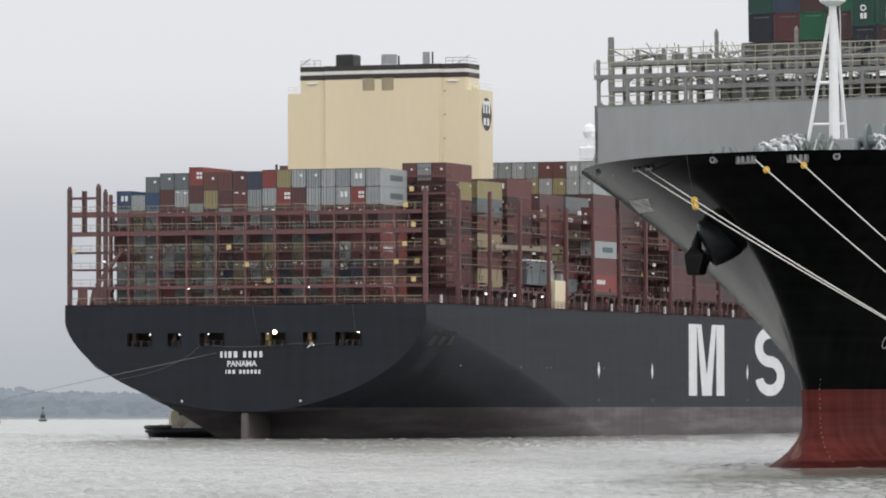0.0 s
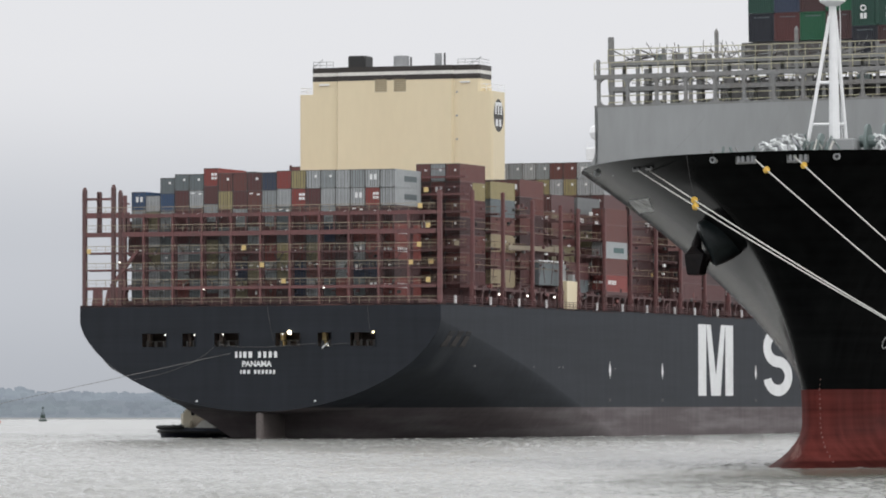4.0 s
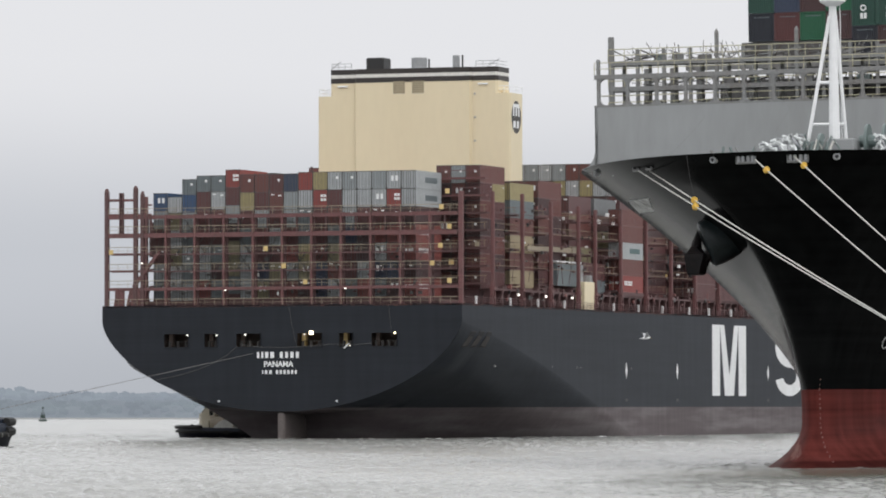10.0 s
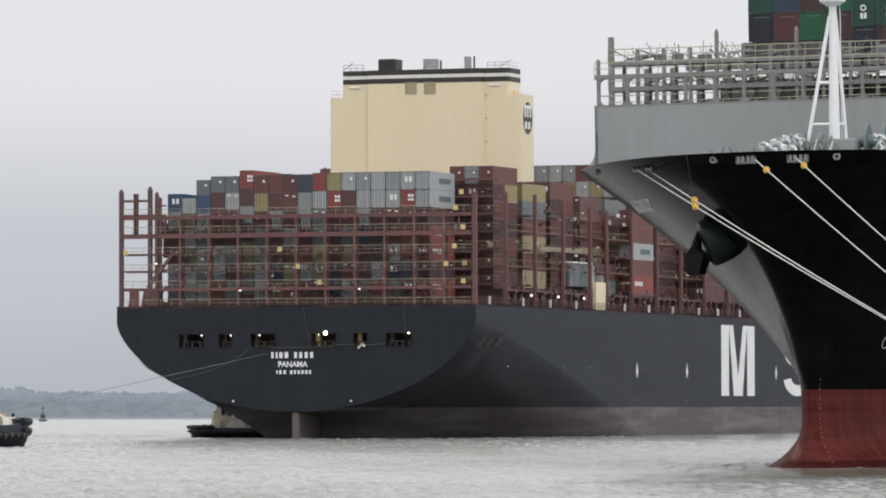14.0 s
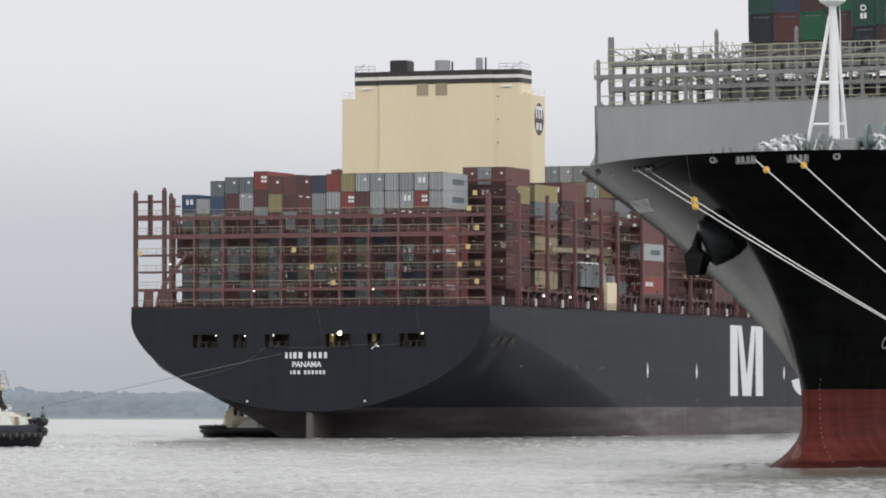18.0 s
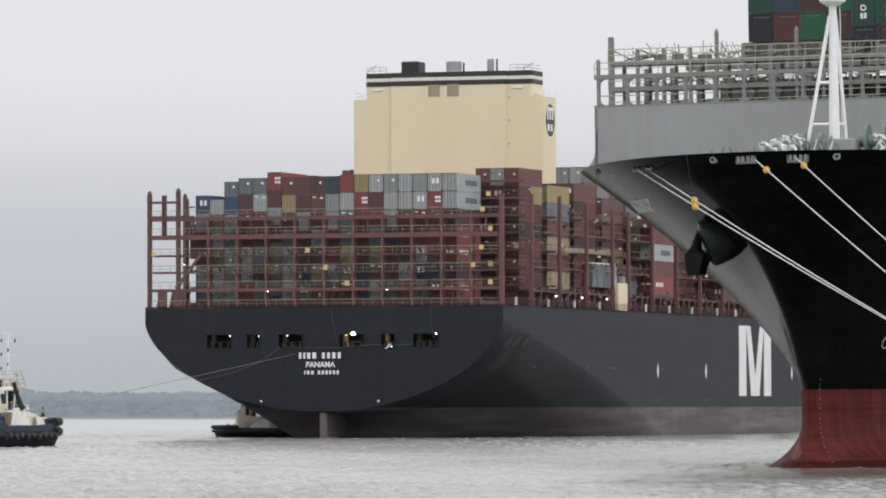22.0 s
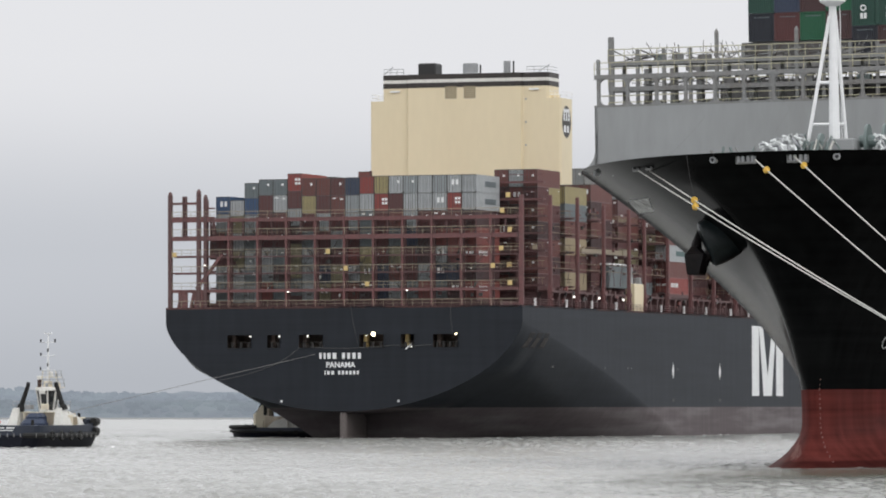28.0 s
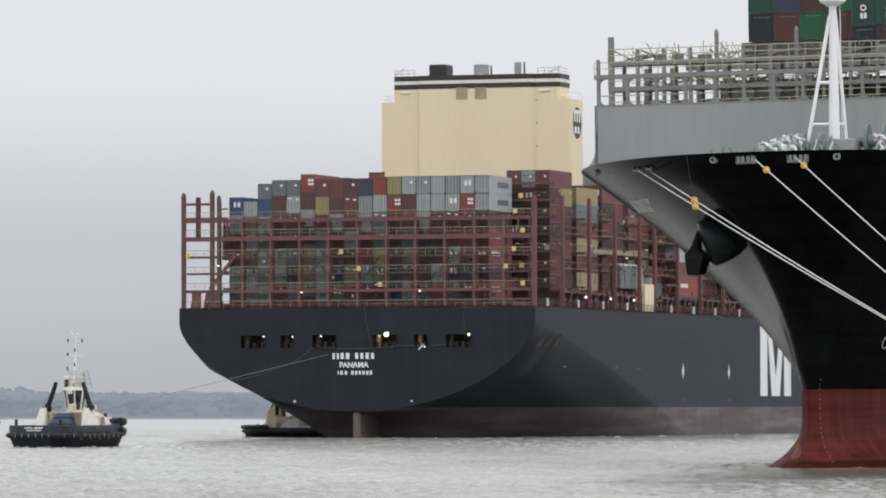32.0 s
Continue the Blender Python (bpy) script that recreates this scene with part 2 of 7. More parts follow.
def mixed_paint():
    m = bpy.data.materials.new("mixed_container_paint")
    m.use_nodes = True
    t = m.node_tree
    b = t.nodes["Principled BSDF"]
    b.inputs["Roughness"].default_value = 0.55
    g = t.nodes.new("ShaderNodeNewGeometry")
    r = t.nodes.new("ShaderNodeValToRGB")
    r.color_ramp.interpolation = "CONSTANT"
    cols = [(0.115, 0.042, 0.036), (0.09, 0.032, 0.03), (0.24, 0.26, 0.27), (0.13, 0.045, 0.04), (0.15, 0.16, 0.165), (0.08, 0.032, 0.03), (0.045, 0.055, 0.065), (0.15, 0.13, 0.08), (0.11, 0.045, 0.04), (0.28, 0.06, 0.05)]
    r.color_ramp.elements[0].color = (*cols[0], 1)
    r.color_ramp.elements[1].position, r.color_ramp.elements[1].color = 0.93, (*cols[-1], 1)
    for i, c in enumerate(cols[1:-1]):
        e = r.color_ramp.elements.new((i + 1) * 0.105)
        e.color = (*c, 1)
    t.links.new(g.outputs["Random Per Island"], r.inputs[0])
    n = t.nodes.new("ShaderNodeTexNoise")
    n.inputs["Scale"].default_value = 2.0
    n.inputs["Detail"].default_value = 6
    tc = t.nodes.new("ShaderNodeTexCoord")
    t.links.new(tc.outputs["Object"], n.inputs["Vector"])
    mr = t.nodes.new("ShaderNodeMapRange")
    mr.inputs["To Min"].default_value, mr.inputs["To Max"].default_value = 0.75, 1.25
    t.links.new(n.outputs[0], mr.inputs[0])
    sc = t.nodes.new("ShaderNodeVectorMath")
    sc.operation = "SCALE"
    t.links.new(r.outputs[0], sc.inputs[0])
    t.links.new(mr.outputs[0], sc.inputs[3])
    t.links.new(sc.outputs[0], b.inputs["Base Color"])
    return m


M_MIXED = mixed_paint()


def water_material():
    m = bpy.data.materials.new("choppy_estuary_water")
    m.use_nodes = True
    t = m.node_tree
    L = t.links.new
    b = t.nodes["Principled BSDF"]
    b.inputs["Roughness"].default_value = 0.22
    b.inputs["IOR"].default_value = 1.33
    tc = t.nodes.new("ShaderNodeTexCoord")
    heights = []
    for sc, st, det in ((0.05, (1, 0.5, 1), 2), (0.35, (1, 0.55, 1), 4), (1.6, (1, 0.6, 1), 6)):
        mp = t.nodes.new("ShaderNodeMapping")
        mp.inputs["Scale"].default_value = st
        L(tc.outputs["Object"], mp.inputs[0])
        n = t.nodes.new("ShaderNodeTexNoise")
        n.inputs["Scale"].default_value = sc
        n.inputs["Detail"].default_value = det
        L(mp.outputs[0], n.inputs["Vector"])
        heights.append(n.outputs[0])
    amp = (0.0, 0.15, 0.10)
    prev = None
    for h, a in zip(heights, amp):
        q = t.nodes.new("ShaderNodeMath")
        q.operation = "MULTIPLY_ADD"
        q.inputs[1].default_value = a
        L(h, q.inputs[0])
        if prev:
            L(prev, q.inputs[2])
        else:
            q.inputs[2].default_value = 0
        prev = q.outputs[0]
    bp = t.nodes.new("ShaderNodeBump")
    bp.inputs["Distance"].default_value = 1.0
    calm = t.nodes.new("ShaderNodeAttribute")          # wind ripples die down in sheltered water
    calm.attribute_name = "calm"
    cs = t.nodes.new("ShaderNodeMapRange")
    cs.inputs["To Min"].default_value, cs.inputs["To Max"].default_value = 0.6, 0.05
    L(calm.outputs["Fac"], cs.inputs[0])
    L(cs.outputs[0], bp.inputs["Strength"])
    L(prev, bp.inputs["Height"])
    L(bp.outputs[0], b.inputs["Normal"])
    # silt: paler and darker drifts
    r = t.nodes.new("ShaderNodeValToRGB")
    r.color_ramp.elements[0].position, r.color_ramp.elements[0].color = 0.35, (0.192, 0.195, 0.183, 1)
    r.color_ramp.elements[1].position, r.color_ramp.elements[1].color = 0.65, (0.268, 0.271, 0.260, 1)
    mp = t.nodes.new("ShaderNodeMapping")
    mp.inputs["Scale"].default_value = (0.02, 0.01, 1)
    L(tc.outputs["Object"], mp.inputs[0])
    n = t.nodes.new("ShaderNodeTexNoise")
    n.inputs["Detail"].default_value = 6
    L(mp.outputs[0], n.inputs["Vector"])
    L(n.outputs[0], r.inputs[0])
    mirror_tint = t.nodes.new("ShaderNodeMix")                # dark olive tint paints the dark hulls' reflection into the slick's colour
    mirror_tint.data_type = "RGBA"
    mirror_tint.inputs[7].default_value = (0.105, 0.102, 0.080, 1)
    L(calm.outputs["Fac"], mirror_tint.inputs[0])
    L(r.outputs[0], mirror_tint.inputs[6])
    L(mirror_tint.outputs[2], b.inputs["Base Color"])
    return m


M_WATER = water_material()
M_FOAM = material("white_foam", (0.75, 0.76, 0.75), 0.8, vary=0.1)


# ------------------------------------------------------------------ mesh helpers
class Geo:
    """Collects vertices and faces of one mesh."""

    def __init__(self):
        self.v, self.f, self.m = [], [], []

    def add(self, verts, faces, slot=0):
        n = len(self.v)
        self.v += [tuple(p) for p in verts]
        self.f += [tuple(i + n for i in f) for f in faces]
        self.m += [slot] * len(faces)

    def box(self, x0, x1, y0, y1, z0, z1, slot=0):
        self.add([(x0, y0, z0), (x1, y0, z0), (x1, y1, z0), (x0, y1, z0), (x0, y0, z1), (x1, y0, z1), (x1, y1, z1), (x0, y1, z1)],
                 [(0, 3, 2, 1), (4, 5, 6, 7), (0, 1, 5, 4), (1, 2, 6, 5), (2, 3, 7, 6), (3, 0, 4, 7)], slot)

    def cbox(self, x0, x1, y0, y1, z0, z1, c=0.05, slot=0):
        """A box with chamfered upright edges and top rim."""
        def ring(i, z):
            a, b, d, e = x0 + i, x1 - i, y0 + i, y1 - i
            k = c
            return [(a + k, d, z), (b - k, d, z), (b, d + k, z), (b, e - k, z), (b - k, e, z), (a + k, e, z), (a, e - k, z), (a, d + k, z)]
        vs = ring(0, z0) + ring(0, z1 - c) + ring(c * 0.7, z1)
        fs = [tuple(range(7, -1, -1)), tuple(range(16, 24))]
        for r in (0, 8):
            for i in range(8):
                j = (i + 1) % 8
                fs.append((r + i, r + j, r + 8 + j, r + 8 + i))
        self.add(vs, fs, slot)

    def beam(self, p, q, w, h, slot=0):
        """A square bar from p to q, w wide and h deep."""
        p, q = Vector(p), Vector(q)
        d = (q - p).normalized()
        up = Vector((0, 0, 1)) if abs(d.z) < 0.95 else Vector((0, 1, 0))
        s = d.cross(up).normalized() * (w / 2)
        u = s.cross(d).normalized() * (h / 2)
        vs = [p - s - u, p + s - u, p + s + u, p - s + u, q - s - u, q + s - u, q + s + u, q - s + u]
        self.add(vs, [(0, 3, 2, 1), (4, 5, 6, 7), (0, 1, 5, 4), (1, 2, 6, 5), (2, 3, 7, 6), (3, 0, 4, 7)], slot)

    def tube(self, pts, r, seg=8, slot=0, radii=None):
        """A round bar through the points."""
        pts = [Vector(p) for p in pts]
        vs, fs = [], []
        prev = None
        for i, p in enumerate(pts):
            d = (pts[min(i + 1, len(pts) - 1)] - pts[max(i - 1, 0)]).normalized()
            up = Vector((0, 0, 1)) if abs(d.z) < 0.9 else Vector((1, 0, 0))
            s = d.cross(up) if prev is None else prev - d * prev.dot(d)
            s = s.normalized() if s.length > 1e-4 else d.cross(up).normalized()
            u = s.cross(d).normalized()
            prev = s
            rr = radii[i] if radii else r
            for k in range(seg):
                a = 2 * math.pi * k / seg
                vs.append(p + s * (rr * math.cos(a)) + u * (rr * math.sin(a)))
        for i in range(len(pts) - 1):
            for k in range(seg):
                j = (k + 1) % seg
                fs.append((i * seg + k, i * seg + j, (i + 1) * seg + j, (i + 1) * seg + k))
        fs.append(tuple(range(seg - 1, -1, -1)))
        fs.append(tuple((len(pts) - 1) * seg + k for k in range(seg)))
        self.add(vs, fs, slot)

    def prism(self, poly, z0, z1, slot=0):
        """A plan outline (counter-clockwise) raised from z0 to z1."""
        n = len(poly)
        vs = [(x, y, z0) for x, y in poly] + [(x, y, z1) for x, y in poly]
        fs = [tuple(range(n - 1, -1, -1)), tuple(range(n, 2 * n))]
        fs += [(i, (i + 1) % n, n + (i + 1) % n, n + i) for i in range(n)]
        self.add(vs, fs, slot)

    def lathe(self, prof, seg=16, slot=0, at=(0, 0, 0)):
        vs, fs = [], []
        for r, z in prof:
            for k in range(seg):
                a = 2 * math.pi * k / seg
                vs.append((at[0] + r * math.cos(a), at[1] + r * math.sin(a), at[2] + z))
        for i in range(len(prof) - 1):
            for k in range(seg):
                j = (k + 1) % seg
                fs.append((i * seg + k, i * seg + j, (i + 1) * seg + j, (i + 1) * seg + k))
        fs.append(tuple(range(seg - 1, -1, -1)))
        fs.append(tuple((len(prof) - 1) * seg + k for k in range(seg)))
        self.add(vs, fs, slot)

    def grid(self, rows, slot=0, closed=False):
        """A skin over rows of equally many points."""
        n = len(rows[0])
        fs = []
        for i in range(len(rows) - 1):
            for k in range(n - (0 if closed else 1)):
                j = (k + 1) % n
                fs.append((i * n + k, i * n + j, (i + 1) * n + j, (i + 1) * n + k))
        self.add([p for r in rows for p in r], fs, slot)

    def mesh(self, name, mats, smooth=False):
        me = bpy.data.meshes.new(name)
        me.from_pydata(self.v, [], self.f)
        for m in (mats if isinstance(mats, (list, tuple)) else [mats]):
            me.materials.append(m)
        me.polygons.foreach_set("material_index", self.m)
        if smooth:
            me.polygons.foreach_set("use_smooth", [True] * len(self.f))
        me.update()
        return me


def part(name, geo, mats, parent, label="", smooth=False, kind=""):
    me = geo if isinstance(geo, bpy.types.Mesh) else geo.mesh(name, mats, smooth)
    ob = new(name, me)
    ob.parent = parent
    return tagged(ob, label=label, kind=kind)


def thing(name, m, label, category, group="", kind=""):
    ob = new(name)
    ob.empty_display_size = 2
    ob.matrix_basis = m
    return tagged(ob, label=label, category=category, group=group, kind=kind)


def fix_normals(ob):
    bm = bmesh.new()
    bm.from_mesh(ob.data)
    bmesh.ops.recalc_face_normals(bm, faces=bm.faces)
    bm.to_mesh(ob.data)
    bm.free()


def sharp_smooth(ob, angle=35):
    """Smooth shading with the hard edges kept."""
    bm = bmesh.new()
    bm.from_mesh(ob.data)
    bmesh.ops.remove_doubles(bm, verts=bm.verts, dist=0.002)
    bmesh.ops.recalc_face_normals(bm, faces=bm.faces)
    for f in bm.faces:
        f.smooth = True
    for e in bm.edges:
        if len(e.link_faces) == 2 and e.calc_face_angle(0) > radians(angle):
            e.smooth = False
    bm.to_mesh(ob.data)
    bm.free()


def smoothstep(a, b, x):
    t = min(1.0, max(0.0, (x - a) / (b - a)))
    return t * t * (3 - 2 * t)


# ------------------------------------------------------------------ water and far shore
def build_water():
    """One sheet to the horizon; short steep chop as real relief before the camera, fading out with distance."""
    ys = [-900.0, -300.0, 0.0, 150.0, 260.0]
    y = 318.0
    while y < 2500:
        ys.append(y)
        y += 0.30 * (y / 330) ** 1.75
    ys += [2900.0, 3600.0, 4900.0]
    inner = np.linspace(-0.088, 0.088, 400)
    ks = np.concatenate(([-12.0, -3.0, -0.8, -0.3, -0.14, -0.1], inner, [0.1, 0.14, 0.3, 0.8, 3.0, 12.0]))
    yy = np.array(ys)[:, None]
    span = np.maximum(yy, 400.0)
    xx = np.clip(ks[None, :] * span, -4800, 4800)
    zz = np.zeros_like(xx)
    rng = np.random.RandomState(7)
    for i in range(64):
        lam = 0.55 * (4.5 / 0.55) ** rng.rand()
        th = rng.normal(0.7, 1.0)
        amp = 0.0095 * lam ** 0.75
        k = 2 * math.pi / lam
        ph = k * (xx * math.sin(th) + yy * math.cos(th)) + rng.rand() * 6.283
        zz += amp * (np.sin(ph) + 0.35 * np.sin(2 * ph + 0.7))
    gust = 0.75 + 0.35 * np.sin(xx * 0.045 + 1.7 * np.sin(yy * 0.011)) * np.sin(yy * 0.017 + 0.03 * xx)
    fade = np.clip((yy - 300) / 30, 0, 1) * np.clip((2600 - yy) / 900, 0, 1)
    edge = np.clip((0.0879 - np.abs(ks)) / 0.001, 0, 1)[None, :]
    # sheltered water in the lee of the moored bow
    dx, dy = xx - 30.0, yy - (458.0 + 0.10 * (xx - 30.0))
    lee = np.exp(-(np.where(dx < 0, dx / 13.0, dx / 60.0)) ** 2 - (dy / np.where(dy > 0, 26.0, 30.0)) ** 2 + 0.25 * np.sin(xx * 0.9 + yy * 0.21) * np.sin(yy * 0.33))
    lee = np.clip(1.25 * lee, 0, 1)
    zz *= gust * fade * edge * (1 - 0.82 * lee)
    n, m = xx.shape
    co = np.stack([xx, np.broadcast_to(yy, xx.shape), zz], -1).reshape(-1, 3)
    idx = np.arange(n * m).reshape(n, m)
    quads = np.stack([idx[:-1, :-1], idx[:-1, 1:], idx[1:, 1:], idx[1:, :-1]], -1).reshape(-1, 4)
    me = bpy.data.meshes.new("water")
    me.vertices.add(len(co))
    me.vertices.foreach_set("co", co.ravel())
    me.loops.add(quads.size)
    me.loops.foreach_set("vertex_index", quads.ravel())
    me.polygons.add(len(quads))
    me.polygons.foreach_set("loop_start", np.arange(0, quads.size, 4))
    me.polygons.foreach_set("use_smooth", np.ones(len(quads), dtype=bool))
    me.update(calc_edges=True)
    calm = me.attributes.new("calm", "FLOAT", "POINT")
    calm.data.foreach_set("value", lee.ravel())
    me.materials.append(M_WATER)
    ob = new("water", me)
    return tagged(ob, label="choppy grey estuary water under an overcast sky", category="water", kind="structure")


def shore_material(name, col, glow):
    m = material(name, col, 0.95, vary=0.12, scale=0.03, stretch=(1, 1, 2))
    # Distance haze is put in as emission; the banks themselves give no light.
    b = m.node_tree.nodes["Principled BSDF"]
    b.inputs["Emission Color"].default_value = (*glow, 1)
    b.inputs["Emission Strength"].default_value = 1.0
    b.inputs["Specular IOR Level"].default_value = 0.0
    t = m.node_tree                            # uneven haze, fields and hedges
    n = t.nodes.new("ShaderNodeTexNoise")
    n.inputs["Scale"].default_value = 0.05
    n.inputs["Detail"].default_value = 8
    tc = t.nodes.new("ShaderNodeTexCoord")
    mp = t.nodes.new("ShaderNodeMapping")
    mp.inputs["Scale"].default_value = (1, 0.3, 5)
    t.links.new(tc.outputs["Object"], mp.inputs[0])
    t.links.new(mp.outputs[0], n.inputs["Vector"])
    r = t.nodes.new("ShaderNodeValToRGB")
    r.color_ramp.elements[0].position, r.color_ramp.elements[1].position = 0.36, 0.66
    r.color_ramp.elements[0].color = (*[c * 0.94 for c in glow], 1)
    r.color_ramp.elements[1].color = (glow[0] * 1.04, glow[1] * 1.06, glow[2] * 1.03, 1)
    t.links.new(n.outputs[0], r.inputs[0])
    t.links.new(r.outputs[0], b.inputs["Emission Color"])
    return m


def build_shore():
    """Low wooded banks across the estuary: two ranges and a strip of mud."""
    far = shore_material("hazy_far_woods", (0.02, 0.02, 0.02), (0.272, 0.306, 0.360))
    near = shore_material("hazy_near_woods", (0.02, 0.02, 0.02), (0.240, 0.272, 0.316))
    mud = shore_material("hazy_mud_strip", (0.12, 0.115, 0.11), (0.26, 0.265, 0.28))
    rnd = random.Random(5)
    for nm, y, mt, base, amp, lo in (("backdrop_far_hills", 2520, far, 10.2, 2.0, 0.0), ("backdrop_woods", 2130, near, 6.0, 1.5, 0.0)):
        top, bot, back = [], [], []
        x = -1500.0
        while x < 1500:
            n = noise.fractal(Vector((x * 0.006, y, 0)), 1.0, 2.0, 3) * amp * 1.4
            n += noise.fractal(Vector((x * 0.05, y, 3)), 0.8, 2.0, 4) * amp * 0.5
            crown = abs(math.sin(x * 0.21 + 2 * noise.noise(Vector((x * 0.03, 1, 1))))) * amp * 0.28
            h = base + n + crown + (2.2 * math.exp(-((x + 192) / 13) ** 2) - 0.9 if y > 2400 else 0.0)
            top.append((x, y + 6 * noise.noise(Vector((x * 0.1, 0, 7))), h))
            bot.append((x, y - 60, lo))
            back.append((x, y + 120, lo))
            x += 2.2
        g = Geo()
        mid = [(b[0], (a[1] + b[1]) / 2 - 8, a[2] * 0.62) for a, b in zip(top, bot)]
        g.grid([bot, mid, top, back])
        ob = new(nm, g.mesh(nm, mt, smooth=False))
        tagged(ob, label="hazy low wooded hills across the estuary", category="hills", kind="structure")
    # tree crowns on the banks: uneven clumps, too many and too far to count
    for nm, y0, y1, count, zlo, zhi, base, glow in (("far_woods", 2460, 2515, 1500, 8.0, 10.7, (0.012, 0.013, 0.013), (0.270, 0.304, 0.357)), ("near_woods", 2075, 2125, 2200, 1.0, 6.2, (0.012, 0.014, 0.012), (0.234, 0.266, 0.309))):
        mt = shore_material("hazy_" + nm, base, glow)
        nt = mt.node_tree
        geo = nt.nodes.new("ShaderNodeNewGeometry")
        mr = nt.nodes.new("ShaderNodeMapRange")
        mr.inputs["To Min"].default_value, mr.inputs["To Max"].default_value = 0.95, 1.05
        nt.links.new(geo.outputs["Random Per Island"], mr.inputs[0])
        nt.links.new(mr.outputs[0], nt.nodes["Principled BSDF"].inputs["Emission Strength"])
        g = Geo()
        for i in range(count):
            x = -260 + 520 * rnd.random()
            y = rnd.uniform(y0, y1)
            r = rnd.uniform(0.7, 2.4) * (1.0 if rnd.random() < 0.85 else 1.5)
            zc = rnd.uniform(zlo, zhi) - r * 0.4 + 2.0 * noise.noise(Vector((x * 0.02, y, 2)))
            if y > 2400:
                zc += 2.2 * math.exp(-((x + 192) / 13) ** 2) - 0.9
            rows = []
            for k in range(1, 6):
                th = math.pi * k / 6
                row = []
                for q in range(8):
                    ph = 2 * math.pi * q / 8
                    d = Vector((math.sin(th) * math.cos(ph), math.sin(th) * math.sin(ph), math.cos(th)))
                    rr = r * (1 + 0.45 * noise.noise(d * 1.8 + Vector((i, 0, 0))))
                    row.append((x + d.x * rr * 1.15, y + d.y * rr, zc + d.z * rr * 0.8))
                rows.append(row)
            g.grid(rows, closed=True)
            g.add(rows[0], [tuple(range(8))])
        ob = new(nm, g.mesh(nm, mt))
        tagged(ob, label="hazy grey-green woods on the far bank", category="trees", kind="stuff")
    g = Geo()
    g.box(-1500, 1500, 2050, 2130, -0.5, 0.5)
    tagged(new("backdrop_mud_bank", g.mesh("backdrop_mud_bank", mud)), label="low pale mud bank below the woods", category="bank", kind="structure")


# ------------------------------------------------------------------ the departing container ship
# local axes: x to starboard, y forward from the transom, z up from the water
BEAM = 30.92
DECK = 21.55


def ship_half(v, z):
    """Half breadth of the departing ship's hull at v metres from the transom."""
    zb, zk = ship_bottom(v), ship_knuckle(v)
    t = min(1.0, max(0.0, (z - zb) / (zk - zb)))
    q = 0.5 - 0.17 * smoothstep(0, 4, v) + 0.52 * smoothstep(9, 27, v) - 0.45 * smoothstep(60, 170, v)
    b = BEAM * max(0.0, 1 - (1 - t) ** (1.6 - 0.2 * smoothstep(0, 18, v) + 0.35 * smoothstep(28, 80, v))) ** max(0.2, q)
    if v > 0.5 and z < 15:                   # the run narrows to the skeg near the water
        lim = 4.9 + 1.5 * max(-3.0, z) + 0.03 * max(0.0, z) ** 2 + 0.36 * v
        d = b - lim
        b -= 0.5 * (d + math.sqrt(d * d + 0.2)) * smoothstep(15, 12.5, z)
        b = max(0.3, b) if z > zb + 0.01 else 0.0
    if v > 320:
        k = (v - 320) / 80
        b *= max(0.0, 1 - k ** (1.6 + 1.6 * max(0, z) / 20))
    return b


def ship_bottom(v):
    """Height of the keel line: a flat counter over the rudder, then down to the flat of bottom."""
    return max(-14.0, 4.4 - 0.06 * v - 1.2 * max(0.0, v - 9.5))


def ship_knuckle(v):
    """Height at which the flat side breaks into the sloping quarter."""
    return max(-9.0, 18.9 - 0.14 * v - 0.0008 * v * v)


STERN_HOLES = ((-20.1, -15.8), (-13.1, -10.8), (-7.6, -3.3), (2.9, 7.2), (10.1, 12.5), (15.6, 20.0))
HOLE_LO, HOLE_HI = 14.75, 17.0


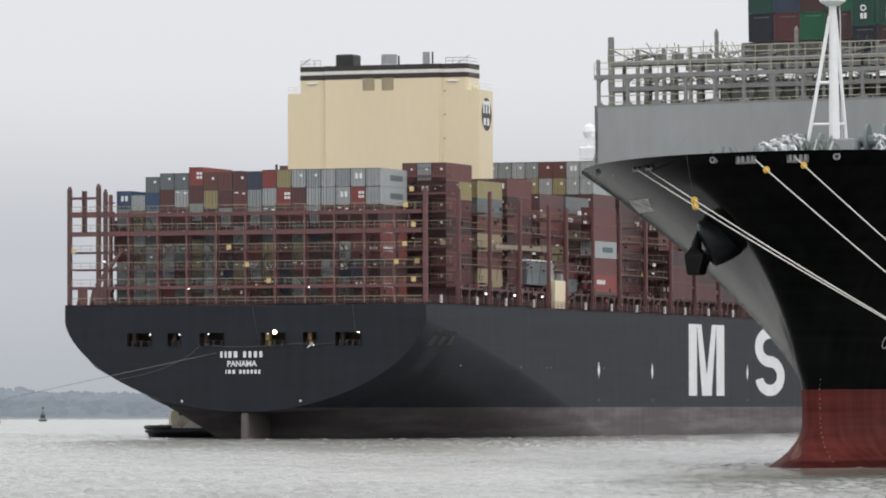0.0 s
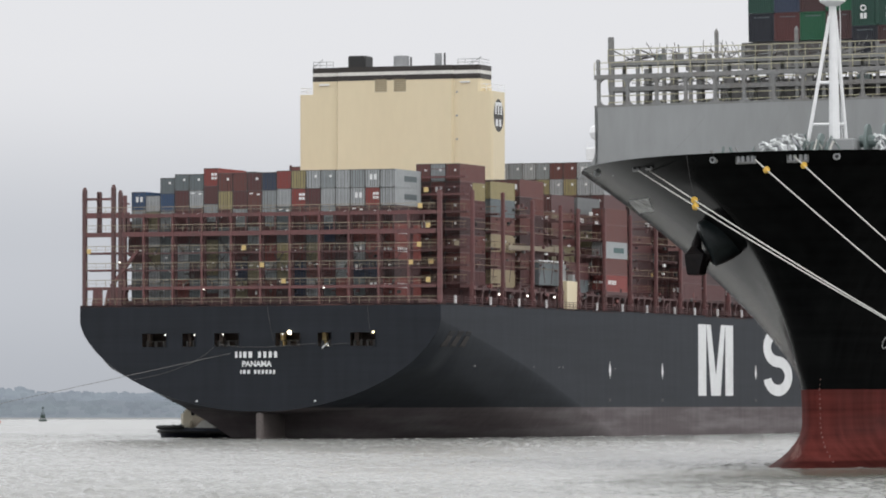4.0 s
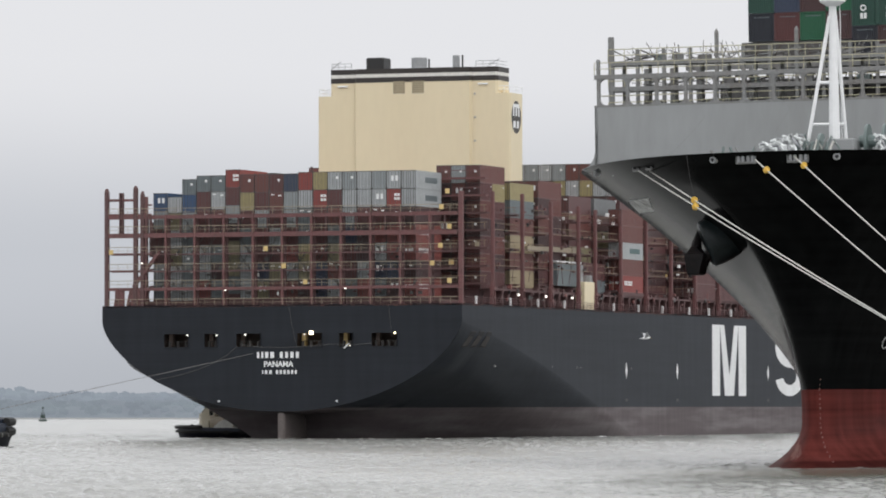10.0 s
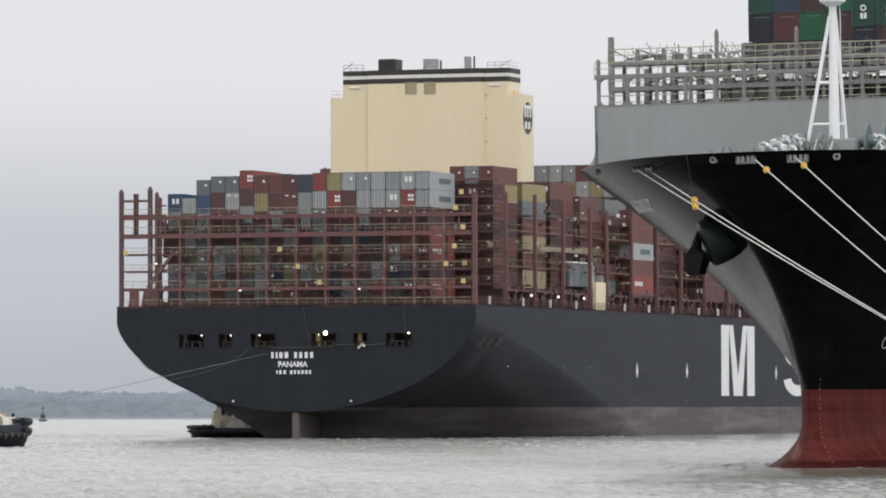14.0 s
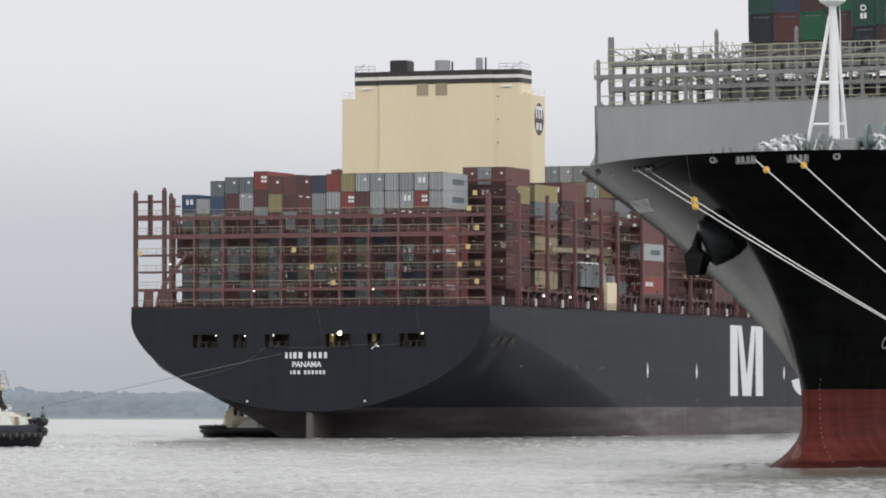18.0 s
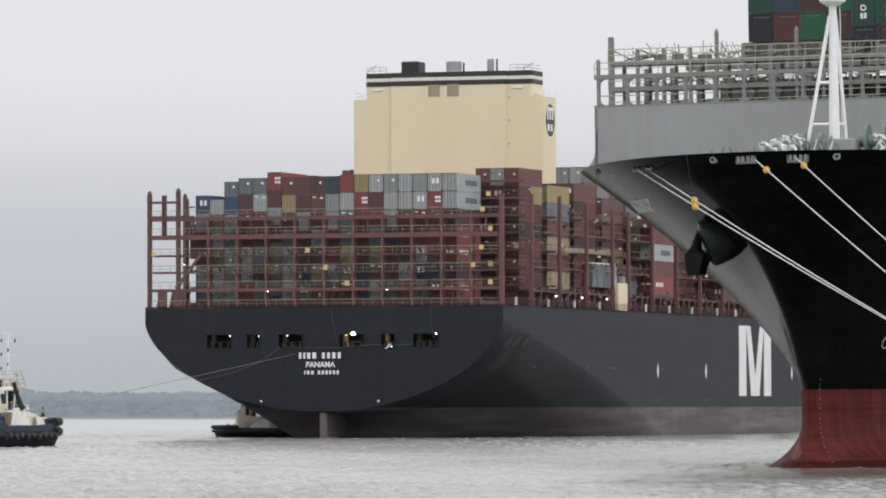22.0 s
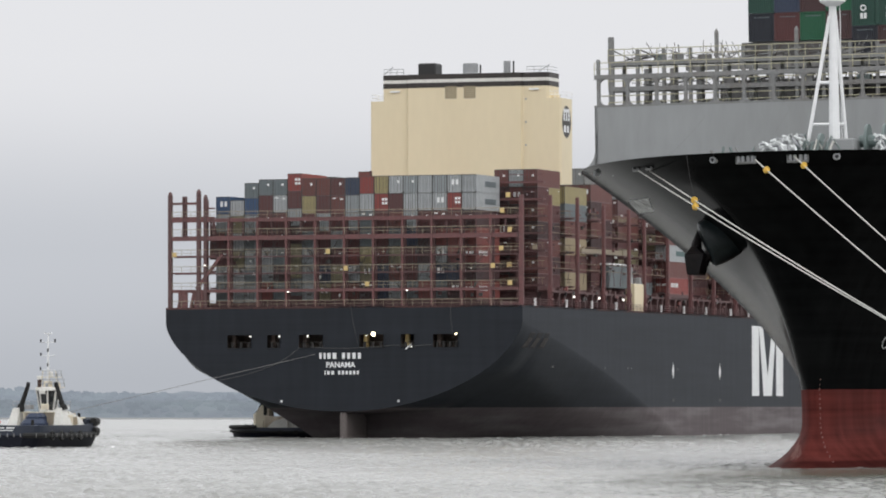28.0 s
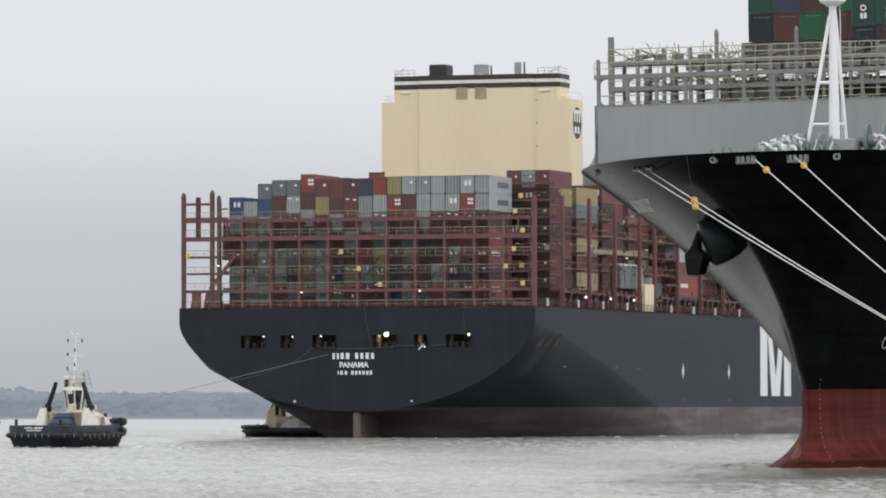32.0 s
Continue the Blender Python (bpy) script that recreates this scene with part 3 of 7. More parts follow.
def build_hull(ship):
    g = Geo()
    stations = [0, 1.5, 3, 5, 7, 9, 10, 12, 15, 18, 22, 26, 30, 35, 40, 46, 52, 58, 64, 70, 76, 82, 92, 105, 120, 140, 170, 210, 260, 320, 340, 355, 368, 378, 386, 392, 397, 399.5]
    for side in (1, -1):
        rows = []
        for v in stations:
            zb = ship_bottom(v)
            zk = ship_knuckle(v)
            row = []
            for i in range(34):
                t = 1 - (1 - i / 33) ** 2.2
                z = zb + (zk - zb) * t
                row.append((side * ship_half(v, z), v, z))
            for i in range(1, 7):
                z = zk + (DECK - zk) * i / 6
                row.append((side * ship_half(v, z), v, z))
            rows.append(row if side > 0 else row[::-1])
        g.grid(rows)
    ob = part("hull_shell", g, M_HULL, ship, "dark grey hull side over a faded boot-topping", smooth=True)
    sharp_smooth(ob, 50)
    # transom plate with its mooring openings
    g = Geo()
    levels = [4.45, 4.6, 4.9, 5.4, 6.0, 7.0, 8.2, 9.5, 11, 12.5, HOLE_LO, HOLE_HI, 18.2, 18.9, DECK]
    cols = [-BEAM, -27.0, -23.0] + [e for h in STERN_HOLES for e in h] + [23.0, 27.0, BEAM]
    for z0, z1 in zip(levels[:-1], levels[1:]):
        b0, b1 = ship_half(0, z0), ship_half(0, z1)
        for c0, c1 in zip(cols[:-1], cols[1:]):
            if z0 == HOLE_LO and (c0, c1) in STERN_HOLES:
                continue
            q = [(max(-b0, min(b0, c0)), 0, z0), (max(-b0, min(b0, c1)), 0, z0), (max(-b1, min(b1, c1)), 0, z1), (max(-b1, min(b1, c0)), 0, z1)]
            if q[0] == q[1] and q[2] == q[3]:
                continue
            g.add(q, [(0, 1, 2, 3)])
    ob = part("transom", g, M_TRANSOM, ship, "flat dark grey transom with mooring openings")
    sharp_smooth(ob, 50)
    g = Geo()
    outline = [(ship_half(v, DECK), v) for v in stations] + [(-ship_half(v, DECK), v) for v in reversed(stations)]
    g.prism(outline, DECK - 0.3, DECK - 0.02)
    part("deck", g, M_DECK, ship)
    # rudder and skeg
    g = Geo()
    g.cbox(-0.6, 0.6, 0.2, 10.4, -12, 4.3, 0.25)
    g.cbox(-0.75, 0.75, 0.9, 10.6, -12, 0.45, 0.2)
    part("rudder", g, material("weathered_rudder", (0.115, 0.098, 0.094), 0.7, vary=0.2, scale=0.4), ship, "weathered rudder under the counter")
    for u0, u1 in STERN_HOLES:
        g = Geo()
        y1 = 5.0
        a, b, lo, hi = u0 - 0.3, u1 + 0.3, HOLE_LO - 0.5, HOLE_HI + 0.3
        vs = [(a, 0.02, lo), (b, 0.02, lo), (b, 0.02, hi), (a, 0.02, hi), (a, y1, lo), (b, y1, lo), (b, y1, hi), (a, y1, hi)]
        g.add(vs, [(0, 1, 5, 4), (3, 7, 6, 2), (0, 4, 7, 3), (1, 2, 6, 5), (4, 5, 6, 7)])
        ob = part("mooring_recess", g, M_ROOM, ship)
        g = Geo()
        g.beam((u0, -0.03, HOLE_LO), (u1, -0.03, HOLE_LO), 0.2, 0.16)
        g.beam((u0, -0.03, HOLE_HI), (u1, -0.03, HOLE_HI), 0.2, 0.12)
        for u in (u0, u1):
            g.beam((u, -0.03, HOLE_LO), (u, -0.03, HOLE_HI), 0.12, 0.2)
        part("opening_frame", g, M_TRANSOM, ob)
        g = Geo()
        n = max(2, int((u1 - u0) / 1.1))
        for i in range(n):
            u = u0 + (u1 - u0) * (i + 0.5) / n
            g.tube([(u, 0.7, HOLE_LO - 0.4), (u, 0.7, HOLE_LO + 0.95)], 0.24, 10)
        g.tube([(u0 + 0.2, 0.7, HOLE_LO + 0.95), (u1 - 0.2, 0.7, HOLE_LO + 0.95)], 0.07, 6)
        part("fairlead_roller", g, M_ROLLER, ob)
        g = Geo()
        g.cbox(u0 + 0.2, u0 + 0.9, 1.5, 2.6, HOLE_LO - 0.4, HOLE_HI, 0.08)
        part("winch_housing", g, M_YELLOW if u0 in (2.9, 10.1) else M_ROOM, ob)
    for u, z, r, m in ((5.4, 17.0, 0.34, M_LAMP), (19.6, 16.95, 0.15, M_LAMP), (4.2, 16.75, 0.11, M_LAMP_S), (-16.0, 16.75, 0.14, M_LAMP_S), (-10.95, 16.7, 0.14, M_LAMP_S), (-6.0, 16.75, 0.14, M_LAMP_S), (12.0, 14.9, 0.10, M_LAMP_S)):
        g = Geo()
        g.lathe([(0.05, -0.1), (r, 0.0), (r * 0.9, r * 0.8), (0.1, r)], 10)
        for i, p in enumerate(g.v):
            g.v[i] = (u + p[0], -0.05 - p[2], z + p[1])
        part("deck_lamp", g, m, ship, "lit lamp in the mooring opening")
    for pts in ([(-7.3, 15.0), (-9.0, 13.6), (-11.5, 12.2), (-14.5, 11.1), (-17.5, 10.3), (-21.5, 9.55)], [(-7.0, 15.2), (-3.0, 14.75), (1.0, 14.7), (5.0, 14.9), (9.0, 15.2), (12.5, 15.05), (15.8, 15.3)]):
        g = Geo()
        g.tube([(u, -0.12, z) for u, z in pts], 0.04, 6)
        part("slack_rope", g, M_ROPE_DK, ship, "slack grey line hanging along the transom")
    for u0, z0, u1, z1 in ((1.5, DECK, 2.7, 15.6), (18.6, DECK, 19.2, 16.2)):
        g = Geo()
        g.tube([(u0, -0.1, z0), ((u0 + u1) / 2 - 0.1, -0.1, (z0 + z1) / 2), (u1, -0.1, z1)], 0.025, 5)
        part("hanging_cable", g, M_ROPE_DK, ship)
    g = Geo()
    g.beam((11.0, -0.3, 14.5), (11.9, -0.25, 15.3), 0.18, 0.18)
    part("rope_guard", g, M_WHITE, ship)
    # slanted mooring slots on the starboard quarter
    for i in range(3):
        v = 3.4 + 3.6 * i
        g = Geo()
        w = 2.1
        x = BEAM + 0.004
        pts = [(v, 14.7), (v + w, 14.7), (v + w + 1.5, 17.1), (v + 1.5, 17.1)]
        for k in range(4):
            p, q = pts[k], pts[(k + 1) % 4]
            g.beam((ship_half(p[0], p[1]) + 0.02, *p), (ship_half(q[0], q[1]) + 0.02, *q), 0.16, 0.16)
        ob = part("side_opening", g, M_ROLLER, ship)
        # Dark plate over the uncut side paints in the slot's shade.
        g = Geo()
        g.add([(ship_half(y, z) + 0.14, y, z) for y, z in pts], [(0, 1, 2, 3)])
        part("opening_shadow", g, M_DARK, ob)
        g = Geo()
        for k in range(3):
            y = v + 0.4 + 0.6 * k
            g.tube([(ship_half(y, 14.8) + 0.15, y, 14.8), (ship_half(y + 0.9, 16.3) + 0.15, y + 0.9, 16.3)], 0.14, 6)
        part("fairlead_roller", g, M_ROLLER, ob)
    # small marks on the transom and side
    for u, z in ((9.7, 6.1), (-10.6, 6.1)):
        g = Geo()
        g.box(u - 0.17, u + 0.17, -0.05, 0.3, z - 0.15, z + 0.15)
        part("transom_mark", g, M_WHITE, ship)
    for v in (85.2, 114.8, 172.0):
        g = Geo()
        x = BEAM
        g.add([(x + 0.012, v - 0.65, 11.3), (x + 0.012, v, 9.9), (x + 0.012, v + 0.65, 11.3), (x + 0.012, v, 12.9)], [(0, 1, 2, 3)])
        part("tug_push_mark", g, M_WHITE, ship, "white tug pushing mark")
        g = Geo()
        g.box(x + 0.002, x + 0.02, v - 0.7, v + 0.7, 6.0, 6.5)
        part("draught_mark", g, M_BLACK, ship)
    for v in (16.0, 45.0, 58.0, 60.0, 88.0):
        g = Geo()
        g.box(BEAM - 0.2, BEAM + 0.02, v - 0.2, v + 0.2, 11.55, 11.8)
        part("overboard_outlet", g, M_GREYSTEEL, ship)


def flat_side(shapes, x=None):
    """White painted blocks on the starboard side; each shape is an outline of (y, z)."""
    g = Geo()
    x = BEAM + 0.012 if x is None else x
    for pts in shapes:
        n = len(pts)
        g.add([(x, y, z) for y, z in pts], [tuple(range(n))])
    return g


def arc(cy, cz, ro, ri, a0, a1, kz=1.0, n=14):
    """A bent band as quads."""
    out = []
    for i in range(n):
        a, b = radians(a0 + (a1 - a0) * i / n), radians(a0 + (a1 - a0) * (i + 1) / n)
        out.append([(cy + ro[0] * math.cos(a), cz + ro[1] * math.sin(a)), (cy + ro[0] * math.cos(b), cz + ro[1] * math.sin(b)),
                    (cy + ri[0] * math.cos(b), cz + ri[1] * math.sin(b)), (cy + ri[0] * math.cos(a), cz + ri[1] * math.sin(a))])
    return out


def build_markings(ship):
    z0, z1 = 7.05, 19.95
    y0, y1 = 136.1, 157.6
    w = 5.6
    m = (y0 + y1) / 2
    shapes = [[(y0, z0), (y0 + 4.9, z0), (y0 + 4.9, z1), (y0, z1)], [(y1 - 4.9, z0), (y1, z0), (y1, z1), (y1 - 4.9, z1)],
              [(y0 + 4.9, z1), (m - 2.9, z0), (m, z0), (m, z0 + 3.8), (y0 + 7.6, z1)],
              [(y1 - 4.9, z1), (y1 - 7.6, z1), (m, z0 + 3.8), (m, z0), (m + 2.9, z0)]]
    part("hull_emblem", flat_side(shapes), M_WHITE, ship, "large white painted emblem on the hull side")
    # second emblem: two opposed bent bands
    c = 186.5
    top = arc(c, 16.2, (9.6, 3.75), (4.5, 1.65), 12, 270, n=26)
    low = arc(c, 10.8, (9.6, 3.75), (4.5, 1.65), -168, 90, n=26)
    part("hull_emblem", flat_side(top + low), M_WHITE, ship, "large white painted emblem on the hull side")
    # name lines on the transom: two are plain blocks, the port of registry is lettered
    for zc, h, blocks in ((13.5, 0.98, [(-3.7, -3.3), (-2.95, -2.6), (-2.3, -1.75), (-1.4, -0.75), (0.25, 0.75), (1.15, 1.65), (2.05, 2.6), (3.0, 3.5)]),
                          (10.75, 0.62, [(-2.8, -2.6), (-2.35, -1.9), (-1.6, -1.15), (-0.45, -0.05), (0.2, 0.6), (0.85, 1.25), (1.5, 1.9), (2.15, 2.55), (2.8, 3.15)])):
        for a, b in blocks:
            g = Geo()
            g.box(a - 0.3, b - 0.3, -0.02, 0.01, zc - h / 2, zc + h / 2)
            part("name_bar", g, M_WHITE, ship, "white painted bar on the transom")
    cu = bpy.data.curves.new("registry_lettering", "FONT")
    cu.body = "PANAMA"
    cu.size = 1.24
    cu.align_x = "CENTER"
    cu.extrude = 0.01
    cu.offset = 0.04
    tmp = bpy.data.objects.new("registry_lettering", cu)
    scene.collection.objects.link(tmp)
    dg = bpy.context.evaluated_depsgraph_get()
    me = bpy.data.meshes.new_from_object(tmp.evaluated_get(dg))
    bpy.data.objects.remove(tmp)
    me.materials.clear()
    me.materials.append(M_WHITE)
    ob = part("registry_lettering", me, None, ship, "white lettering PANAMA on the transom")
    ob.matrix_basis = pose(-0.3, -0.02, 11.62, 90, 0, 0)


# containers -------------------------------------------------------
CW, CL, CH = 2.44, 12.19, 2.87
PITCH = 2.52


def container_geo(g, x, y, z, h=CH, length=CL, ribs=False, paint=0, steel=1, door=True, bars=True):
    """One shipping container with its aft end at y; door bars on the aft end, ribs on the long sides."""
    x0, x1 = x - CW / 2, x + CW / 2
    if ribs:
        n = 22
        for sx in (x0, x1):
            s = 1 if sx == x1 else -1
            row0, row1 = [], []
            for i in range(n):
                b = y + 0.12 + (length - 0.24) * i / n
                w = (length - 0.24) / n
                for dy, dx in ((0.0, 0.0), (0.25, -0.045), (0.5, -0.045), (0.75, 0.0)):
                    row0.append((sx + s * dx, b + dy * w, z + 0.14))
                    row1.append((sx + s * dx, b + dy * w, z + h - 0.1))
            g.grid([row0, row1] if s > 0 else [row1, row0], paint)
        g.box(x0 + 0.06, x1 - 0.06, y + 0.05, y + length - 0.05, z + 0.02, z + h - 0.02, paint)
        for sx in (x0, x1 - 0.06):
            g.box(sx, sx + 0.06, y, y + length, z, z + 0.15, paint)
            g.box(sx, sx + 0.06, y, y + length, z + h - 0.11, z + h, paint)
        for yy in (y, y + length - 0.13):
            g.box(x0, x0 + 0.13, yy, yy + 0.13, z, z + h, paint)
            g.box(x1 - 0.13, x1, yy, yy + 0.13, z, z + h, paint)
    else:
        g.box(x0, x1, y, y + length, z, z + h, paint)
    if door:
        for sx in (x0, x1 - 0.07):
            g.box(sx, sx + 0.07, y - 0.02, y - 0.001, z, z + h, steel)
        g.box(x0, x1, y - 0.022, y - 0.001, z + h - 0.09, z + h, steel)
        g.box(x - 0.02, x + 0.02, y - 0.03, y + 0.0, z + 0.08, z + h - 0.08, steel)
    if bars:
        for dx in BAR_X:
            g.box(x + dx - 0.028, x + dx + 0.028, y - 0.06, y - 0.002, z + 0.1, z + h - 0.08, steel)


BAR_X = (-0.85, -0.33, 0.33, 0.85)


def panel_boxes(label, h, length):
    """Painted panels of one lettering layout: boxes from the container's lower aft edge."""
    d = (-0.07, -0.01)
    r = CW / 2
    if label == "two":
        return [(dx, dx + 0.42, *d, h * 0.42, h * 0.72) for dx in (-0.42, 0.30)]
    if label == "four":
        return [(dx, dx + 0.42, *d, h * dz, h * (dz + 0.14)) for dx in (0.1, 0.62) for dz in (0.36, 0.58)]
    if label == "tick":
        out = [(0.15, 0.55, *d, h * 0.66, h * 0.72), (-0.75, -0.5, *d, h * 0.50, h * 0.56)]
        return out + [(r - 0.02, r + 0.015, length * q, length * q + 0.4, h * e, h * e + 0.16) for q, e in ((0.86, 0.8),)]
    if label == "wide":
        out = [(dx, dx + 0.3, *d, h * 0.5, h * 0.64) for dx in (-0.95, -0.55, 0.05, 0.45)]
        return out + [(r - 0.02, r + 0.02, 1.5 + 0.9 * k, 2.1 + 0.9 * k, h * 0.42, h * 0.68) for k in range(5)]
    if label == "one":
        return [(0.25, 0.62, *d, h * 0.58, h * 0.72)]
    if label == "high":
        return [(-0.9, -0.3, *d, h * 0.8, h * 0.86), (0.4, 0.9, *d, h * 0.74, h * 0.82)]
    if label == "side":
        return [(r - 0.02, r + 0.02, 4.5, 10.2, h * 0.35, h * 0.66)]
    return []


def corner_castings(g, x, y, z, h, slot):
    for sx in (-1, 1):
        for zz in (z, z + h - 0.12):
            cx = x + sx * (CW / 2 - 0.08)
            g.box(cx - 0.085, cx + 0.085, y - 0.012, y + 0.16, zz, zz + 0.12, slot)


CONTAINER_MESHES = {}
CARGO = []                       # containers on the departing ship and their places in its axes


def shared_mesh(key, build, mats):
    if key not in CONTAINER_MESHES:
        g = Geo()
        build(g)
        CONTAINER_MESHES[key] = g.mesh(key[0], mats)
    return CONTAINER_MESHES[key]


def put_container(ship, u, v, z, colour, h=CH, length=CL, ribs=False, label=None, white=None):
    def shell(g):
        container_geo(g, 0, 0, 0, h, length, ribs, bars=False)
        corner_castings(g, 0, 0, 0, h, 1)
    ob = new("container", shared_mesh(("container", h, length, ribs), shell, [PAINT["grey"], M_STEEL]))
    ob.material_slots[0].link = "OBJECT"
    ob.material_slots[0].material = PAINT[colour]
    ob.matrix_basis = pose(u, v, z)
    CARGO.append((ob, pose(u, v, z)))
    shade = colour.replace("dk", "dark ").replace("plum", "dark plum").replace("brick", "brick red").replace("pale", "pale grey")
    size = "short " if length < 10 else ""
    tagged(ob, label=f"{size}{shade} ribbed steel shipping container stacked on the departing ship", category="container", group="containers on the departing ship")
    rod = shared_mesh(("lock_bar", h), lambda g: g.box(-0.028, 0.028, -0.06, -0.002, 0.1, h - 0.08), M_STEEL)
    for dx in BAR_X:
        bar = new("lock_bar", rod)
        bar.parent = ob
        bar.location = (dx, 0, 0)
    paint = white or M_LABEL
    for i, q in enumerate(panel_boxes(label, h, length)):
        panel = new("painted_panel", shared_mesh(("painted_panel", label, i, h, length, paint.name), lambda g: g.box(*q), paint))
        panel.parent = ob
    return ob


BASE = 22.35
BAYS = [3.4, 18.2, 33.0, 47.6, 71.3, 85.2, 99.8, 114.3, 128.8, 143.3, 158.0, 172.6, 187.2]


BAY_BASE = {1: 24.2, 2: 24.75, 3: 25.6, 6: 24.9}


def build_containers(ship):
    rnd = random.Random(11)
    labels = [None, None, "one", None, "high", "two", None]
    # stern bay: eighteen stacks; the two upper tiers are known
    top = ["", "", "slate", "slate", "slate", "red", "brown", "brown", "maroon", "navy", "red", "sand", "pale", "grey", "pale", "grey", "pale", "pale", "grey"]
    second = ["blue", "pale", "blue", "maroon", "pale", "maroon", "sand", "maroon", "brown", "grey", "pale", "red", "maroon", "pale", "pale", "pale", "red", "pale", "pale"]
    tlab = {0: "two", 2: "one", 3: "one", 4: "one", 5: "four", 6: "one", 8: "one", 12: "one", 13: "one", 16: "two"}
    slab = {0: "two", 4: "high", 6: None, 8: "high", 11: "four", 15: "two", 16: "four", 17: "one"}
    lift = {0: 0.33, 1: 0.0, 2: 0.05, 3: 0.48, 4: 0.48, 5: 1.1, 6: 0.27, 7: 0.27, 8: 0.27, 9: 0.3}
    low = {(1, 5): 2.55, (2, 6): 2.45, (3, 6): 2.57, (4, 6): 2.57}      # standard-height boxes on top of their stacks
    code = dict(g="grey", p="pale", s="slate", m="maroon", b="brown", o="olive", k="brick", n="navy", d="plum", r="red", t="teal", a="sand")
    tiers = ("sggkssgobbdngsksdk", "gpsgdognogonbmgnnd", "mogpsogmmkabomdpkk", "mpsmmdsmgmsmsndkkk", "gogmmgmgmgsmbgmmmd")   # from the lowest up, port to starboard
    for k in range(18):
        u = -23.35 + PITCH * k + CW / 2
        up = lift.get(k, 0.5)
        n = 7 if top[k] else 6
        g = Geo()
        g.box(u - 1.26, u + 1.26, BAYS[0], BAYS[0] + CL, BASE - 0.03, BASE + up - 0.01 if up > 0 else BASE - 0.005)
        part("stack_base", g, M_RED_DARK, ship)
        for tier in range(n):
            z = BASE + up + CH * tier
            if tier == 6:
                col, lab = top[k], tlab.get(k)
            elif tier == 5:
                col, lab = second[k], slab.get(k)
            else:
                col = code[tiers[tier][k]]
                lab = rnd.choice(labels + ["tick", "tick", "tick"])
                if k == 17:
                    lab = "wide" if tier in (0, 2, 3) else "tick"
                if k == 15 and tier == 1:
                    lab = "two"
            h = low.get((k, tier), CH - 0.02)
            if k == 17 and tier >= 5:
                put_container(ship, u, BAYS[0], z, col, h, ribs=True, label="side", white=PAINT["slate"])
                continue
            put_container(ship, u, BAYS[0], z, col, h, ribs=k == 17, label=lab)
    # further bays: starboard stacks and the upper tiers
    stuff = Geo()
    far_top = ["grey", "pale", "grey", "brown", "brown", "pale", "pale", "grey", "pale", "pale", "grey", "pale"]
    far_low = ["brown", "brown", "sand", "pale", "sand", "pale", "pale", "pale", "grey", "pale", "sand", "pale"]
    dark = ["maroon", "maroon", "brown", "plum", "maroon", "maroon", "brown", "olive", "maroon", "slate"]
    for j, v in enumerate(BAYS[1:], 1):
        for r in range(24):
            u = -30.24 + PITCH * r + CW / 2
            base = BAY_BASE.get(j, 23.95)
            n = {1: 6, 2: 5, 3: 6, 4: 5, 5: 6, 6: 8, 7: 8}.get(j, 7)
            if j == 1 and r in (6, 7, 8):      # as tall as the high stack abaft it
                n, base = 7, 23.44
            if j == 1 and r in (20, 21, 22):
                n = 7
            if r == 23:
                n = {5: 5, 8: 3, 9: 5, 10: 5}.get(j, 0)
                base = 24.9 if j == 5 else 24.35
            if r == 22:
                n = {1: 7, 2: 6, 3: 6, 4: 2, 5: 4, 6: 0, 7: 0}.get(j, n)
            if r in (20, 21):
                n = {1: 7, 2: 6, 3: 6, 4: 6, 5: 6}.get(j, n)
            if j in (1, 2, 3) and r < 3:
                n = 4
            if j == 5 and r == 1:
                n, base = 8, 24.35
            if j == 4 and 5 < r < 18:
                n = 0
            for tier in range(n):
                z = base + CH * tier
                outer = r >= 20
                if not outer and tier < n - 2:
                    if (j == 6 and r > 11) or (j == 5 and r == 1):
                        container_geo(stuff, u, v, z, CH - 0.02, door=False, bars=False)
                    continue
                solo = (j == 5 and r == 1) or (j == 1 and outer) or (j == 2 and r >= 21) or (j == 3 and r >= 21) or (j == 5 and r >= 22) or (j == 6 and r > 11 and tier >= 6) or (j == 4 and outer) or (j in (6, 7, 8) and r in (20, 21)) or (j in (8, 9, 10) and r >= 22)
                if not solo:
                    container_geo(stuff, u, v, z, CH - 0.02)
                    continue
                col, lab, white = rnd.choice(dark), rnd.choice(labels), None
                if j == 1 and tier == 6:
                    col, lab = {20: "brown", 21: "grey", 22: "brown"}[r], "one"
                if j == 1 and tier < 6:
                    col = ("maroon", "plum", "brown", "plum", "maroon", "brown")[(tier + r) % 6]
                if j in (6, 7, 8) and tier < 6:
                    col = ("plum", "maroon", "plum", "slate", "maroon", "brown")[(tier * 2 + r + j) % 6]
                if j in (8, 9, 10) and r >= 22:
                    col = ("plum", "maroon", "maroon", "plum", "brown", "maroon", "plum")[(tier + j) % 7]
                if j == 3:
                    col = ("maroon", "brown", "plum", "brown", "plum", "brown")[tier % 6]
                if j == 2 and r == 22:
                    col = ("beige", "brown", "beige", "brown", "slate", "sand")[tier]
                if j == 3 and tier == n - 1:
                    col = "brown"
                if j == 5 and r == 1:
                    col = "brick"
                if j == 5 and r == 23:
                    col = ("red", "brown", "pale", "brown", "brown")[tier]
                    lab = {0: "wide", 2: "side"}.get(tier)
                    white = PAINT["teal"] if tier == 2 else None
                if j == 6 and tier >= 6:
                    col = (far_top if tier == n - 1 else far_low)[(r - 15) % 12]
                    lab = "two" if r == 20 and tier == n - 1 else "one"
